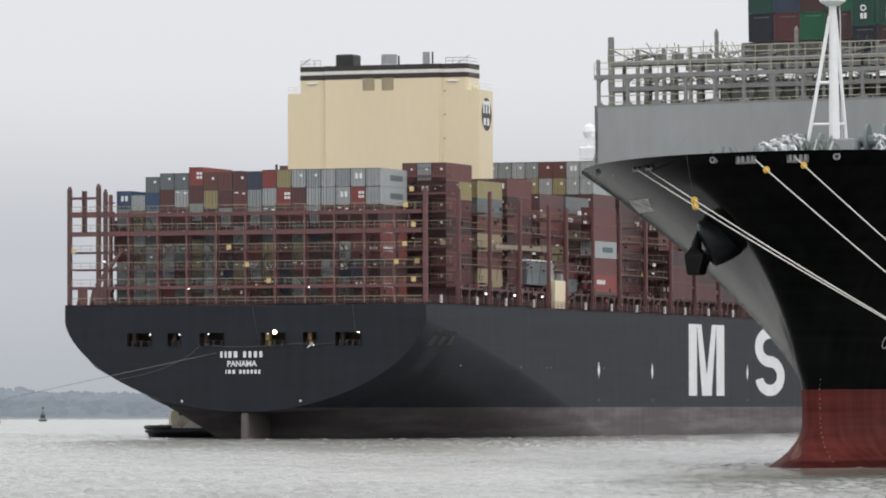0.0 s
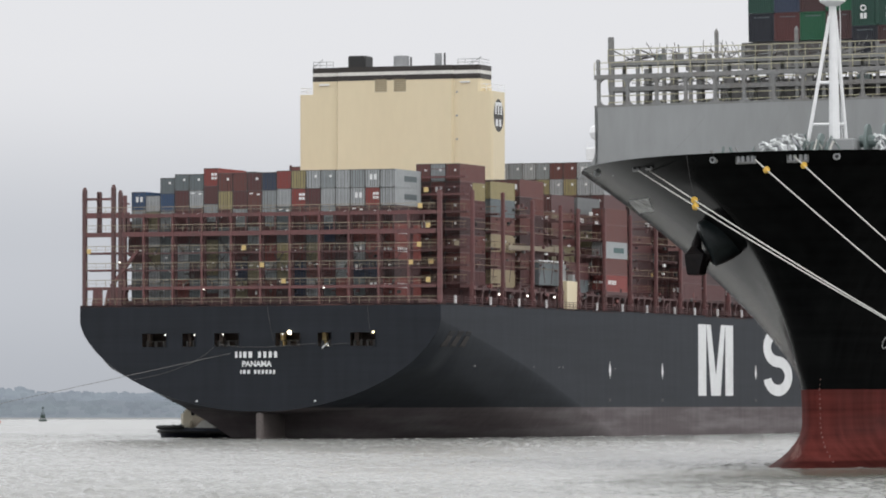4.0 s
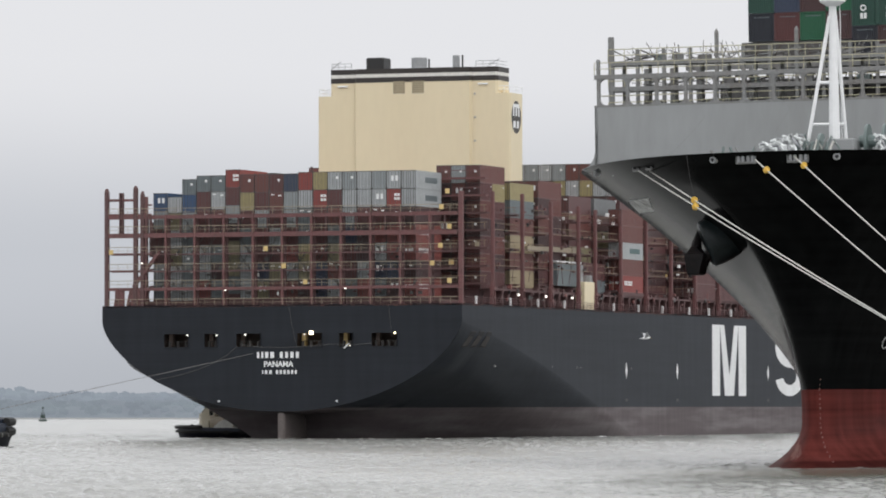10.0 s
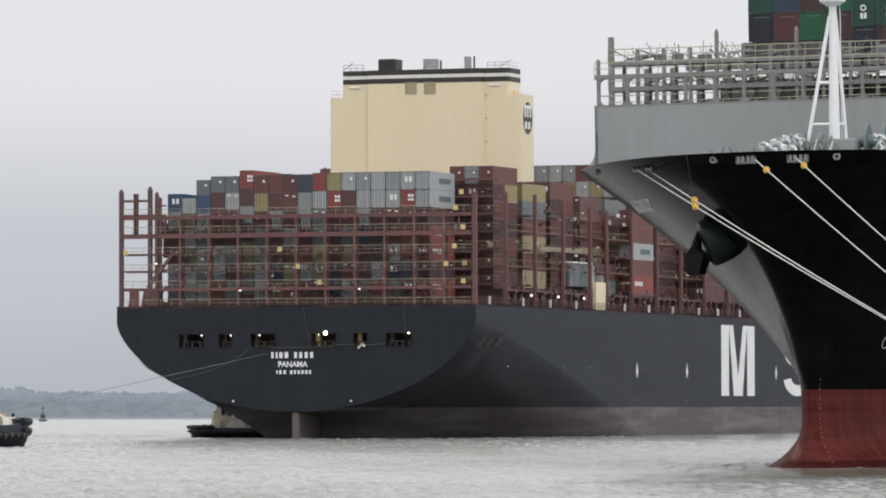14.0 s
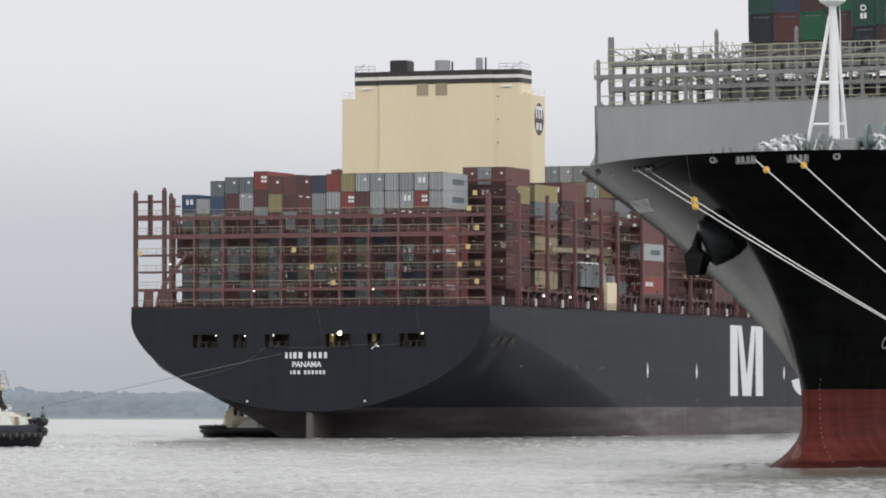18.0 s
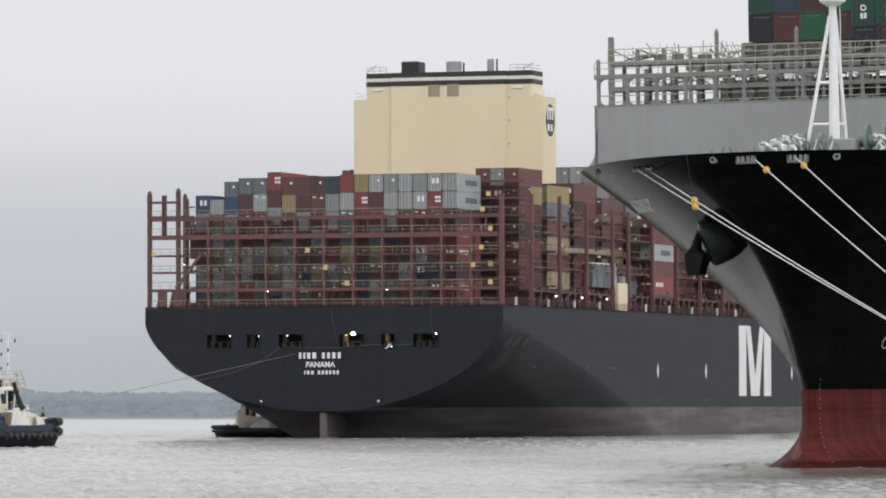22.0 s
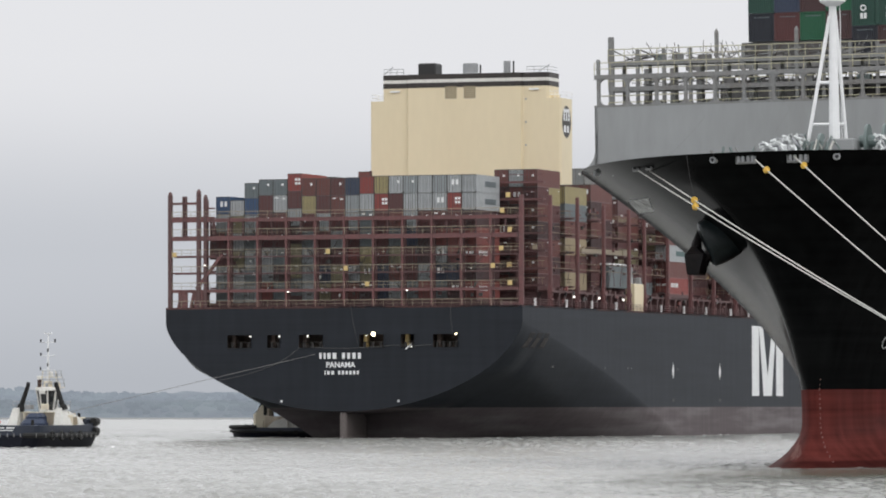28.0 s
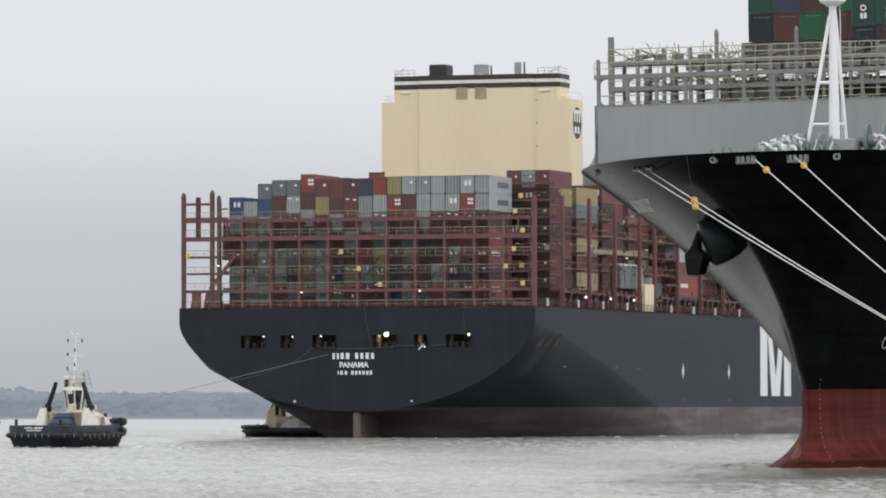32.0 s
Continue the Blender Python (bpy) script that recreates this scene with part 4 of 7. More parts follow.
                if j in (1, 3) and r == 22 and tier < n - 1:      # pairs of short boxes
                    if tier == 5:
                        col = "maroon"
                    for e, c in ((0, col), (6.1, ("plum", "maroon", "plum", "brown")[(tier + j) % 4] if tier < 5 else "sand")):
                        put_container(ship, u, v + e, z, c, CH - 0.02, length=6.06, ribs=True, label="one" if (tier + j) % 3 else "tick")
                    continue
                put_container(ship, u, v, z, col, CH - 0.02, ribs=r >= 22, label=lab, white=white)
    part("stacked_container", stuff, [M_MIXED, M_STEEL, M_LABEL], ship, "stacked mixed steel shipping containers", kind="stuff")


def build_hatches(ship):
    for j, v in enumerate(BAYS):
        g = Geo()
        top = BAY_BASE.get(j, 23.95) if j else BASE
        g.box(-27.6, 26.0 if j == 0 else 27.6, v - 0.2, v + CL + 0.2, DECK, top - 0.03)
        part("hatch_cover", g, M_RED_DARK, ship)
        if j in (5, 8, 9, 10):                 # seat of the outermost stack
            g = Geo()
            g.box(27.65, 30.2, v, v + CL, 24.3, (24.9 if j == 5 else 23.95 + 0.4) - 0.01)
            part("stack_base", g, M_RED_DARK, ship)
    g = Geo()
    g.box(-26.5, 24.0, 10, 255, DECK, BASE - 0.3)
    part("hatch_coaming", g, M_RED_DARK, ship)


FLOORS = (24.5, 27.2, 29.95, 33.3, 36.2)


def build_stern_bridge(ship):
    """Lashing bridge across the stern: posts, walkways and rails, open towers at the port end."""
    y0, y1 = 0.5, 2.4
    post_us = [-20.1 + 5.04 * i for i in range(10)] + [30.5]
    for u in post_us:
        g = Geo()
        w = 0.36 if u > 29 else 0.19
        top = 39.4 if u > 29 else 36.3
        g.cbox(u - w, u + w, y0, y0 + 0.6, DECK, top, 0.06)
        part("lashing_post", g, M_RED_STEEL, ship)
        if u < 29:
            g = Geo()
            g.cbox(u - 0.2, u + 0.2, y1 - 0.4, y1, DECK, 36.3, 0.05)
            part("lashing_post", g, M_RED_DARK, ship)
    # The posts' shaded faces are put into the darker red.
    for u, w, top in ((-30.45, 0.34, 40.1), (-28.1, 0.13, 39.9), (-27.65, 0.13, 39.9), (-25.4, 0.34, 40.5), (-24.2, 0.3, 39.6), (-23.3, 0.11, 36.3), (-22.8, 0.11, 36.3)):
        g = Geo()
        lo = 33.3 if w < 0.3 else DECK
        g.cbox(u - w, u + w, y0, y0 + 0.7, lo, top, 0.08)
        part("tower_post", g, M_RED_DARK, ship)
        if w > 0.25:
            g = Geo()
            g.lathe([(w * 1.25, 0), (w * 1.25, 0.3), (w * 0.7, 0.75), (0.1, 0.85)], 10, at=(u, y0 + 0.35, top - 0.3))
            part("post_cap", g, M_RED_DARK, ship)
    for z, d in ((24.5, 0.5), (27.2, 0.22), (29.95, 0.22), (33.3, 0.75), (36.2, 0.6)):
        g = Geo()
        g.box(-30.2 if d > 0.4 else -22.6, 29.9, y0 + 0.1, y0 + 0.5, z - d, z)
        for i in range(104):             # open grating
            u = -22.4 + 0.5 * i
            g.box(u, u + 0.12, y0 + 0.5, y1, z - 0.08, z)
        g.box(-30.2, 29.6, y1 - 0.3, y1, z - d * 0.8, z - 0.02)
        part("walkway", g, M_RED_STEEL if d > 0.4 else M_RED_DARK, ship)
    for u0, u1, d, z0, z1 in ((-30.4, -25.2, 0.5, 38.5, 38.9), (-30.4, -22.6, 0.5, 35.95, 36.5), (-24.4, -22.6, 0.5, 37.75, 38.0), (-30.4, -22.6, 0.4, 29.85, 30.1), (-30.4, -22.6, 0.4, 27.1, 27.35)):
        g = Geo()
        g.box(u0, u1, y0 + 0.15, y0 + d, z0, z1)
        part("tower_beam", g, M_RED_STEEL, ship)
    g = Geo()
    g.beam((-25.8, y0 + 0.3, 24.6), (-21.2, y0 + 0.3, 30.3), 0.5, 0.5)
    part("tower_brace", g, M_RED_STEEL, ship)
    for u0, u1 in ((-29.0, -27.4), (-26.8, -24.6)):
        g = Geo()
        g.beam((u0, y0 + 0.3, DECK), (u0 + 0.6, y0 + 0.3, 24.2), 0.4, 0.4)
        g.box(u1 - 1.6, u1, y0 + 0.2, y0 + 0.5, DECK, 24.2)
        part("tower_leg", g, M_RED_STEEL, ship)
    for z in FLOORS + (21.5,):
        g = Geo()
        for dz in (0.55, 1.1):
            g.tube([(-30.0, y0 - 0.06, z + dz), (30.0, y0 - 0.06, z + dz)], 0.055 if dz > 1 else 0.028, 6)
        u = -30.0
        while u < 29.5:
            g.tube([(u, y0 - 0.06, z), (u, y0 - 0.06, z + 1.1)], 0.035, 5)
            u += 1.68
        part("handrail", g, M_RAIL, ship, "faded yellow handrail")
    rnd = random.Random(3)
    for u, z in ((-2.6, 30.2), (0.5, 27.4), (4.2, 24.8), (27.2, 30.4), (25.8, 27.6), (28.7, 33.4), (28.7, 24.8), (27.4, 36.5), (-29.5, 29.9), (28.4, 39.0)):
        g = Geo()
        s = 0.36
        g.cbox(u - s, u + s, y0 - 0.3, y0 - 0.1, z, z + 0.75, 0.05)
        part("fire_box", g, M_YELLOW, ship, "yellow equipment locker on the rail")
    for i in range(21):                    # short uprights between the two upper floors
        u = -22.6 + 2.52 * i
        g = Geo()
        g.cbox(u - 0.11, u + 0.11, y0 + 0.1, y0 + 0.4, 33.3, 36.0, 0.03)
        part("lashing_post", g, M_RED_DARK, ship)
    for i in range(44):                    # crossed rods before the container ends
        u = -21.5 + 2.52 * (i % 18) + rnd.uniform(-0.4, 0.4)
        z = FLOORS[(i // 18) + rnd.choice((0, 1))]
        side = rnd.choice((-1, 1))
        g = Geo()
        g.beam((u, y1 + 0.35, z - 0.1), (u + side * 1.9, y1 + 0.6, z + 2.7), 0.09, 0.09)
        g.beam((u, y1 + 0.33, z - 0.1), (u + side * 0.35, y1 + 0.4, z + 0.9), 0.2, 0.2)
        part("lashing_rod", g, M_STEEL, ship)
    for i in range(34):                    # turnbuckles, lamps and gear hung under the floors
        u = -21.0 + 1.48 * i + rnd.uniform(-0.5, 0.5)
        z = rnd.choice(FLOORS) - rnd.uniform(0.5, 0.9)
        g = Geo()
        w = rnd.uniform(0.12, 0.4)
        g.cbox(u - w, u + w, y1 - 0.2, y1 + 0.1, z - rnd.uniform(0.2, 0.6), z, 0.03)
        part("lashing_gear", g, rnd.choice((M_RED_DARK, M_DARK, M_STEEL, M_RED_DARK, M_STEEL, M_LABEL)), ship)
    g = Geo()
    g.cbox(-0.75, -0.4, 15.5, 15.8, 36.6, 44.3, 0.04)
    part("lashing_post", g, M_RED_DARK, ship)
    # lashing rods and lights under the walkways
    for i in range(26):
        u = -20 + 1.9 * i
        z = rnd.choice(FLOORS[:-1])
        g = Geo()
        g.beam((u, y1 + 0.1, z), (u + rnd.choice((-1.8, 1.8)), y1 + 0.3, z + 2.6), 0.06, 0.06)
        part("lashing_rod", g, M_STEEL, ship)
    for u, z in ((-24.2, 28.4), (-9.6, 23.9), (11.0, 24.0)):
        g = Geo()
        g.cbox(u - 0.16, u + 0.16, y0 - 0.15, y0 + 0.05, z, z + 0.17, 0.04)
        part("floodlight", g, M_LAMP_S, ship, "small lit floodlight")
    # short side wing at the starboard end, above the walkway
    for z in (39.4, 42.2):
        g = Geo()
        g.box(21.5, 29.4, 15.8, 17.4, z - 0.3, z)
        g.tube([(21.5, 15.8, z + 1.1), (29.4, 15.8, z + 1.1)], 0.06, 6, 0)
        part("walkway", g, M_RED_STEEL, ship)


def build_side_bridges(ship):
    """Lashing bridges between the bays; posts at the ship's side, walkways across."""
    rnd = random.Random(8)
    vs = [16.9, 31.7, 46.4, 61.0, 70.1, 84.3, 98.8, 113.4, 127.9, 142.4, 157.0, 171.6, 186.2]
    for j, v in enumerate(vs):
        top = (39.9, 40.0, 39.2, 38.9, 38.6, 38.3, 38.4, 38.2, 38, 38, 38, 38, 38)[j]
        for s in (1, -1):
            g = Geo()
            x = s * 30.25
            g.cbox(x - 0.29, x + 0.29, v - 0.29, v + 0.29, 25.4, top, 0.08)
            for d in (-1, 1):              # splayed foot with an open slot
                g.beam((x, v + d * 0.62, DECK), (x, v + d * 0.45, 24.2), 0.5, 0.3)
                g.beam((x, v + d * 0.45, 24.2), (x, v + d * 0.2, 26.0), 0.5, 0.26)
            g.box(x - 0.4, x + 0.4, v - 0.6, v + 0.6, 24.0, 24.5)
            g.box(x - 0.4, x + 0.4, v - 0.55, v + 0.55, 22.6, 22.9)
            part("lashing_post", g, M_RED_STEEL, ship)
        for z in (25.2, 28.0, 30.9, 33.8, 36.6):
            g = Geo()
            g.box(-29.5, 29.5, v - 0.5, v + 0.6, z - 0.3, z)
            part("walkway", g, M_RED_DARK, ship)
            g = Geo()
            for dz in (0.55, 1.1):
                g.tube([(5, v - 0.5, z + dz), (29.4, v - 0.5, z + dz)], 0.055 if dz > 1 else 0.025, 5)
            for i in range(13):
                g.tube([(5 + 2 * i, v - 0.5, z), (5 + 2 * i, v - 0.5, z + 1.1)], 0.035, 4)
            part("handrail", g, M_RAIL_DIM, ship, "dim yellow handrail")
        if 2 <= j <= 9:                        # rods, bins and lamps on the upper walkway
            for i in range(9):
                u = rnd.uniform(17, 29.3)
                z = 36.6 + rnd.choice((0.0, 0.0, 1.1)) + rnd.uniform(0, 0.5)
                g = Geo()
                w, h = rnd.uniform(0.1, 0.4), rnd.uniform(0.15, 0.7)
                g.cbox(u - w, u + w, v - 0.4, v + 0.1, z, z + h, 0.03)
                part("lashing_gear", g, rnd.choice((PAINT["brick"], M_RED_STEEL, M_LABEL, M_RAIL, M_DARK, M_RED_DARK)), ship)
        for u in (24.6, 19.5, 14.5):
            g = Geo()
            g.cbox(u - 0.28, u + 0.28, v - 0.3, v + 0.3, DECK, 37.2, 0.05)
            part("lashing_post", g, M_RED_DARK, ship)
        for u, z in ((rnd.uniform(22, 28), 28.1), (rnd.uniform(22, 28), 31.0)):
            g = Geo()
            g.cbox(u - 0.4, u + 0.4, v - 0.75, v - 0.55, z, z + 0.8, 0.04)
            part("fire_box", g, M_YELLOW if rnd.random() < 0.5 else M_RAIL, ship)
        if j < 12:
            v2 = vs[j + 1]
            if j != 3:
                g = Geo()
                n = 4
                for i in range(n):
                    y = v + (v2 - v) * (i + 0.5 + rnd.uniform(-0.15, 0.15)) / n
                    g.box(28.2, 29.9, y - 0.22, y + 0.22, DECK, 23.9)
                    g.box(28.9, 30.0, y - 0.4, y + 0.4, 23.6, 24.15)
                    g.beam((29.9, y + 0.2, 23.8), (29.9, y + rnd.choice((-1.5, 1.5)), 22.0), 0.12, 0.12)
                g.box(27.8, 29.95, v + 0.9, v2 - 0.9, 23.95, 24.28)
                for i in range(6):
                    y = v + rnd.uniform(1.0, v2 - v - 1.0)
                    h = rnd.uniform(0.1, 0.6)
                    g.box(29.2, 30.05, y - rnd.uniform(0.1, 0.6), y + rnd.uniform(0.1, 0.6), 24.28, 24.28 + h)
                part("pedestal", g, M_RED_DARK, ship, "oxide red stack pedestals along the deck edge")
                for i in range(6):
                    g = Geo()
                    y = v + rnd.uniform(1.0, v2 - v - 1.0)
                    z = rnd.uniform(21.7, 24.9)
                    w, h = rnd.uniform(0.12, 0.4), rnd.uniform(0.2, 0.8)
                    g.cbox(29.9, 30.2, y - w, y + w, z, z + h, 0.03)
                    part("deck_fitting", g, rnd.choice((M_RED_STEEL, M_DARK, M_STEEL, M_RED_DARK, PAINT["brick"])), ship)
            for z in (28.0, 30.9, 33.8, 36.6):
                g = Geo()
                g.tube([(29.9, v + 0.4, z + 1.05), (29.9, v2 - 0.4, z + 1.05)], 0.03, 5)
                g.tube([(29.9, v + 0.4, z), (29.9, v2 - 0.4, z)], 0.05, 5)
                part("side_rail", g, M_RAIL_DIM if z in (28.0, 33.8) else M_RED_DARK, ship)
            for z in (28.0, 30.9, 33.8, 36.6):
                for q in range(3):
                    g = Geo()
                    yy = v + rnd.uniform(0.8, v2 - v - 1.0)
                    zz = z + rnd.uniform(-1.2, 1.4)
                    g.cbox(29.5, 29.9, yy, yy + rnd.uniform(0.3, 0.8), zz, zz + rnd.uniform(0.2, 0.7), 0.04)
                    part("lashing_gear", g, rnd.choice((M_RED_DARK, M_STEEL, M_DARK, M_RED_STEEL, M_RED_DARK, M_DARK, M_LABEL)) if q else M_RED_DARK, ship)
            for k in range(4):
                g = Geo()
                y = v + 1.5 + 3.2 * k
                g.beam((29.7, y, 25.6), (29.7, y + (1.8 if k % 2 else -1.2), 30.4), 0.07, 0.07)
                part("lashing_rod", g, M_RED_DARK, ship)
    g = Geo()
    for dz in (0.4, 0.75, 1.1):
        g.tube([(30.45, 1, DECK + dz), (30.45, 330, DECK + dz)], 0.035, 5)
    for i in range(170):
        g.tube([(30.45, 1 + 1.94 * i, DECK), (30.45, 1 + 1.94 * i, DECK + 1.1)], 0.03, 4)
    part("deck_rail", g, M_RED_DARK, ship)
    for v in (8.5, 25.3, 39.4, 53.2, 80, 94, 108, 124, 136, 150, 165, 180):
        g = Geo()
        g.tube([(30.3, v, DECK), (30.3, v, DECK + 1.3)], 0.22, 10)
        part("ventilator", g, M_WHITE, ship, "white ventilator post at the deck edge")
    for v in (29.3, 43.4, 57.2):
        g = Geo()
        g.cbox(30.3, 30.5, v - 0.3, v + 0.3, 23.2, 23.55, 0.04)
        part("deck_lamp", g, M_LAMP_S, ship, "small lit deck lamp")


def build_casing(ship):
    """Cream engine casing with its funnel top."""
    cx, v = 0.0, 62.4
    zt, zs = 62.9, 58.5
    g = Geo()
    def plan(half, cen, d0, d1, k, prot):
        return [(cx - half, v + k + 0.6), (cx - half + k, v + 0.6), (cx - cen, v + 0.6), (cx - cen + prot, v), (cx + cen - prot, v), (cx + cen, v + 0.6), (cx + half - k, v + 0.6), (cx + half, v + k + 0.6),
                (cx + half, v + d1), (cx - half, v + d1)]
    body = plan(17.5, 10.6, 0, 6.8, 0.3, 0.3)
    g.prism(body, 26, zs)
    upper = plan(15.2, 10.6, 0, 6.4, 0.4, 0.3)
    g.prism(upper, zs, zt)
    casing = part("casing", g, M_CREAM, ship, "cream painted engine casing")
    def band(z0, z1, m, out, nm):
        g = Geo()
        p = [(cx + (x - cx) * (1 + out / 16), y - out if y < v + 3 else y + out) for x, y in upper]
        g.prism(p, z0, z1)
        part(nm, g, m, casing)
    band(zt - 0.75, zt + 0.12, M_BAND, 0.04, "rim_band")
    band(zt - 2.2, zt - 1.35, M_BAND, 0.04, "dark_band")
    band(zt - 1.35, zt - 0.75, M_TUGWHITE, 0.025, "pale_band")
    # shoulder rails
    for sx in (-1, 1):
        g = Geo()
        x0, x1 = cx + sx * 15.3, cx + sx * 17.3
        for z in (zs + 0.6, zs + 1.2):
            g.tube([(x0, v + 0.8, z), (x1, v + 0.8, z), (x1, v + 7.4, z)], 0.05, 5)
        for p in ((x1, v + 0.8), (x1, v + 4), (x1, v + 7.3), ((x0 + x1) / 2, v + 0.8)):
            g.tube([(*p, zs), (*p, zs + 1.2)], 0.05, 5)
        part("shoulder_rail", g, M_MAST, casing)
    g, gs = Geo(), Geo()
    for z in (zt + 0.6, zt + 1.15):
        g.tube([(cx - 15, v + 0.8, z), (cx - 11.4, v + 0.8, z)], 0.05, 5)
        gs.tube([(cx + 11.2, v + 0.8, z), (cx + 15, v + 0.8, z), (cx + 15, v + 6, z)], 0.05, 5)
    for x in (-15, -13.8, -12.6, -11.4, 11.2, 12.5, 13.8, 15):
        (g if x < 0 else gs).tube([(cx + x, v + 0.8, zt), (cx + x, v + 0.8, zt + 1.2)], 0.05, 5)
    g.beam((cx - 15.2, v + 1.0, zt + 0.2), (cx - 13.4, v + 1.0, zt + 1.6), 0.1, 0.1)
    gs.beam((cx + 13.0, v + 1.5, zt + 0.2), (cx + 15.2, v + 1.5, zt + 1.5), 0.1, 0.1)
    part("top_rail", g, M_GALV, casing)
    part("top_rail", gs, M_GALV, casing)
    g = Geo()
    g.cbox(cx - 8.9, cx - 5.7, v + 1.2, v + 5.0, zt, zt + 2.15, 0.2)
    part("exhaust_box", g, M_BLACK, casing, "black exhaust housing")
    g = Geo()
    g.lathe([(1.55, 0), (1.35, 0.4), (1.35, 2.0), (1.2, 2.05)], 18, at=(cx + 0.2, v + 3, zt))
    part("vent_pipe", g, M_GALV, casing, "grey metal exhaust pipe")
    g = Geo()
    g.lathe([(0.62, 0), (0.62, 2.3), (0.5, 2.35)], 14, at=(cx + 6.9, v + 3, zt))
    part("vent_pipe", g, M_GALV, casing, "grey metal exhaust pipe")
    g = Geo()
    g.lathe([(0.16, 0), (0.16, 1.6), (0.1, 1.7)], 8, at=(cx + 2.6, v + 1.2, zt))
    part("thin_pipe", g, M_BLACK, casing)
    g = Geo()
    g.lathe([(0.16, 0), (0.16, 2.2), (0.1, 2.3)], 8, at=(cx + 8.4, v + 2, zt))
    part("thin_pipe", g, M_BLACK, casing)
    louvre_paint = material("cream_louvre_paint", (0.46, 0.40, 0.28), 0.6)
    for x in (-3.5, -0.05):
        g = Geo()
        for i in range(6):
            z = 58.85 + 0.36 * i
            g.add([(cx + x, v - 0.012, z), (cx + x + 2.15, v - 0.012, z), (cx + x + 2.15, v - 0.12, z + 0.2), (cx + x, v - 0.12, z + 0.2)], [(0, 1, 2, 3)])
        g.box(cx + x, cx + x + 2.15, v - 0.006, v + 0.02, 58.65, 61.0)
        part("louvre", g, louvre_paint, casing, "slatted vent grille")
    # platform lamp brackets under the upper block
    for x in (-12.9, 12.6):
        g = Geo()
        g.cbox(cx + x - 0.9, cx + x + 0.9, v + 0.35, v + 0.6, 60.0, 60.25, 0.04)
        part("bracket_lamp", g, M_WHITE, casing)
    for i in range(3):
        g = Geo()
        g.cbox(cx + 10.95, cx + 11.25, v + 0.4, v + 0.6, 50.3 + 4.0 * i, 50.6 + 4.0 * i, 0.05)
        part("small_lamp", g, M_GALV, casing)
    g = Geo()
    g.lathe([(0.5, 0), (0.62, 0.4), (0.62, 1.0), (0.4, 1.2)], 12)
    for i, p in enumerate(g.v):
        g.v[i] = (cx + 15.2 + p[2], v + 3.0 + p[0], 58.8 + p[1])
    part("cowl_vent", g, M_CREAM, casing)
    # oval badge on the starboard face, with plain bars in place of its sign
    xs = cx + 17.5
    g = Geo()
    n = 28
    ring = [(xs + 0.012, v + 3.6 + 2.5 * math.cos(2 * math.pi * i / n), 54.45 + 2.8 * math.sin(2 * math.pi * i / n)) for i in range(n)]
    g.add(ring, [tuple(range(n))])
    badge = part("oval_badge", g, M_BAND, casing, "dark oval badge with pale bars")
    for y0, y1, z0, z1 in ((2.7, 3.4, 54.3, 56.0), (4.05, 4.75, 54.3, 56.0), (5.4, 6.1, 54.3, 56.0), (2.7, 6.1, 55.8, 56.4), (2.9, 4.1, 52.3, 53.5), (4.7, 5.7, 52.3, 53.5)):
        g = Geo()
        g.box(xs + 0.014, xs + 0.02, v + y0 - 0.8, v + y1 - 0.8, z0 + 0.3, z1 + 0.3)
        part("badge_bar", g, M_MAST, badge)
    # cream house and pale tank at the deck edge beside the casing
    g = Geo()
    g.cbox(28.6, 30.3, 64.2, 69.6, DECK, 26.25, 0.08)
    part("deck_house", g, M_CREAM, ship, "cream stair house at the deck edge")
    g = Geo()
    g.cbox(27.8, 29.3, 52.6, 63.4, 25.4, 29.1, 0.06)
    part("deck_store", g, PAINT["slate"], ship, "slate grey store beside the cream house")
    g = Geo()
    g.box(27.7, 29.4, 52.4, 66.3, 29.3, 29.55)
    part("store_roof", g, M_MAST, ship, "white store roof edge")
    g = Geo()
    g.cbox(27.8, 29.4, 63.45, 66.2, 25.4, 29.3, 0.06)
    part("deck_store", g, PAINT["pale"], ship, "pale grey store beside the cream house")
    g = Geo()
    g.cbox(28.8, 30.0, 68.2, 69.2, 26.25, 27.4, 0.08)
    part("vent_head", g, M_GALV, ship)
    g = Geo()
    g.beam((28.95, 37.5, 31.2), (28.95, 63.5, 31.5), 0.5, 0.85)
    g.beam((28.95, 60.5, 31.4), (28.95, 64.2, 31.5), 0.8, 1.1)
    boom = part("provision_boom", g, M_RAIL, ship, "faded yellow stores crane boom stowed along the side")
    g = Geo()
    for i in range(12):
        g.box(28.68, 28.9, 39 + 2 * i, 39.18 + 2 * i, 30.7, 31.9)
    part("boom_clamp", g, M_RED_DARK, boom)
    g = Geo()
    g.cbox(28.3, 29.3, 64.4, 65.6, 29.5, 31.9, 0.1)
    part("boom_post", g, M_RED_DARK, boom)
    # forward bridge house, far ahead
    g = Geo()
    g.cbox(-24, 24, 262, 276, DECK, 58, 0.4)
    house = part("bridge_house", g, M_MAST, ship, "white bridge house")
    g = Geo()
    g.cbox(-33.0, 33.0, 264, 268, 55.9, 58.4, 0.3)
    part("bridge_wing", g, M_MAST, house)
    for u in (-31.4, 31.4):
        g = Geo()
        g.lathe([(0.35, 0), (0.35, 1.6), (1.1, 2.1), (1.4, 3.1), (1.05, 4.2), (0.3, 4.7), (0.06, 4.75), (0.05, 6.4)], 14, at=(u, 266, 58.38))
        part("radome", g, M_MAST, house, "white radome")
    g = Geo()
    for z in (59.0, 59.5):
        g.tube([(-32.8, 264.2, z), (32.8, 264.2, z)], 0.05, 5)
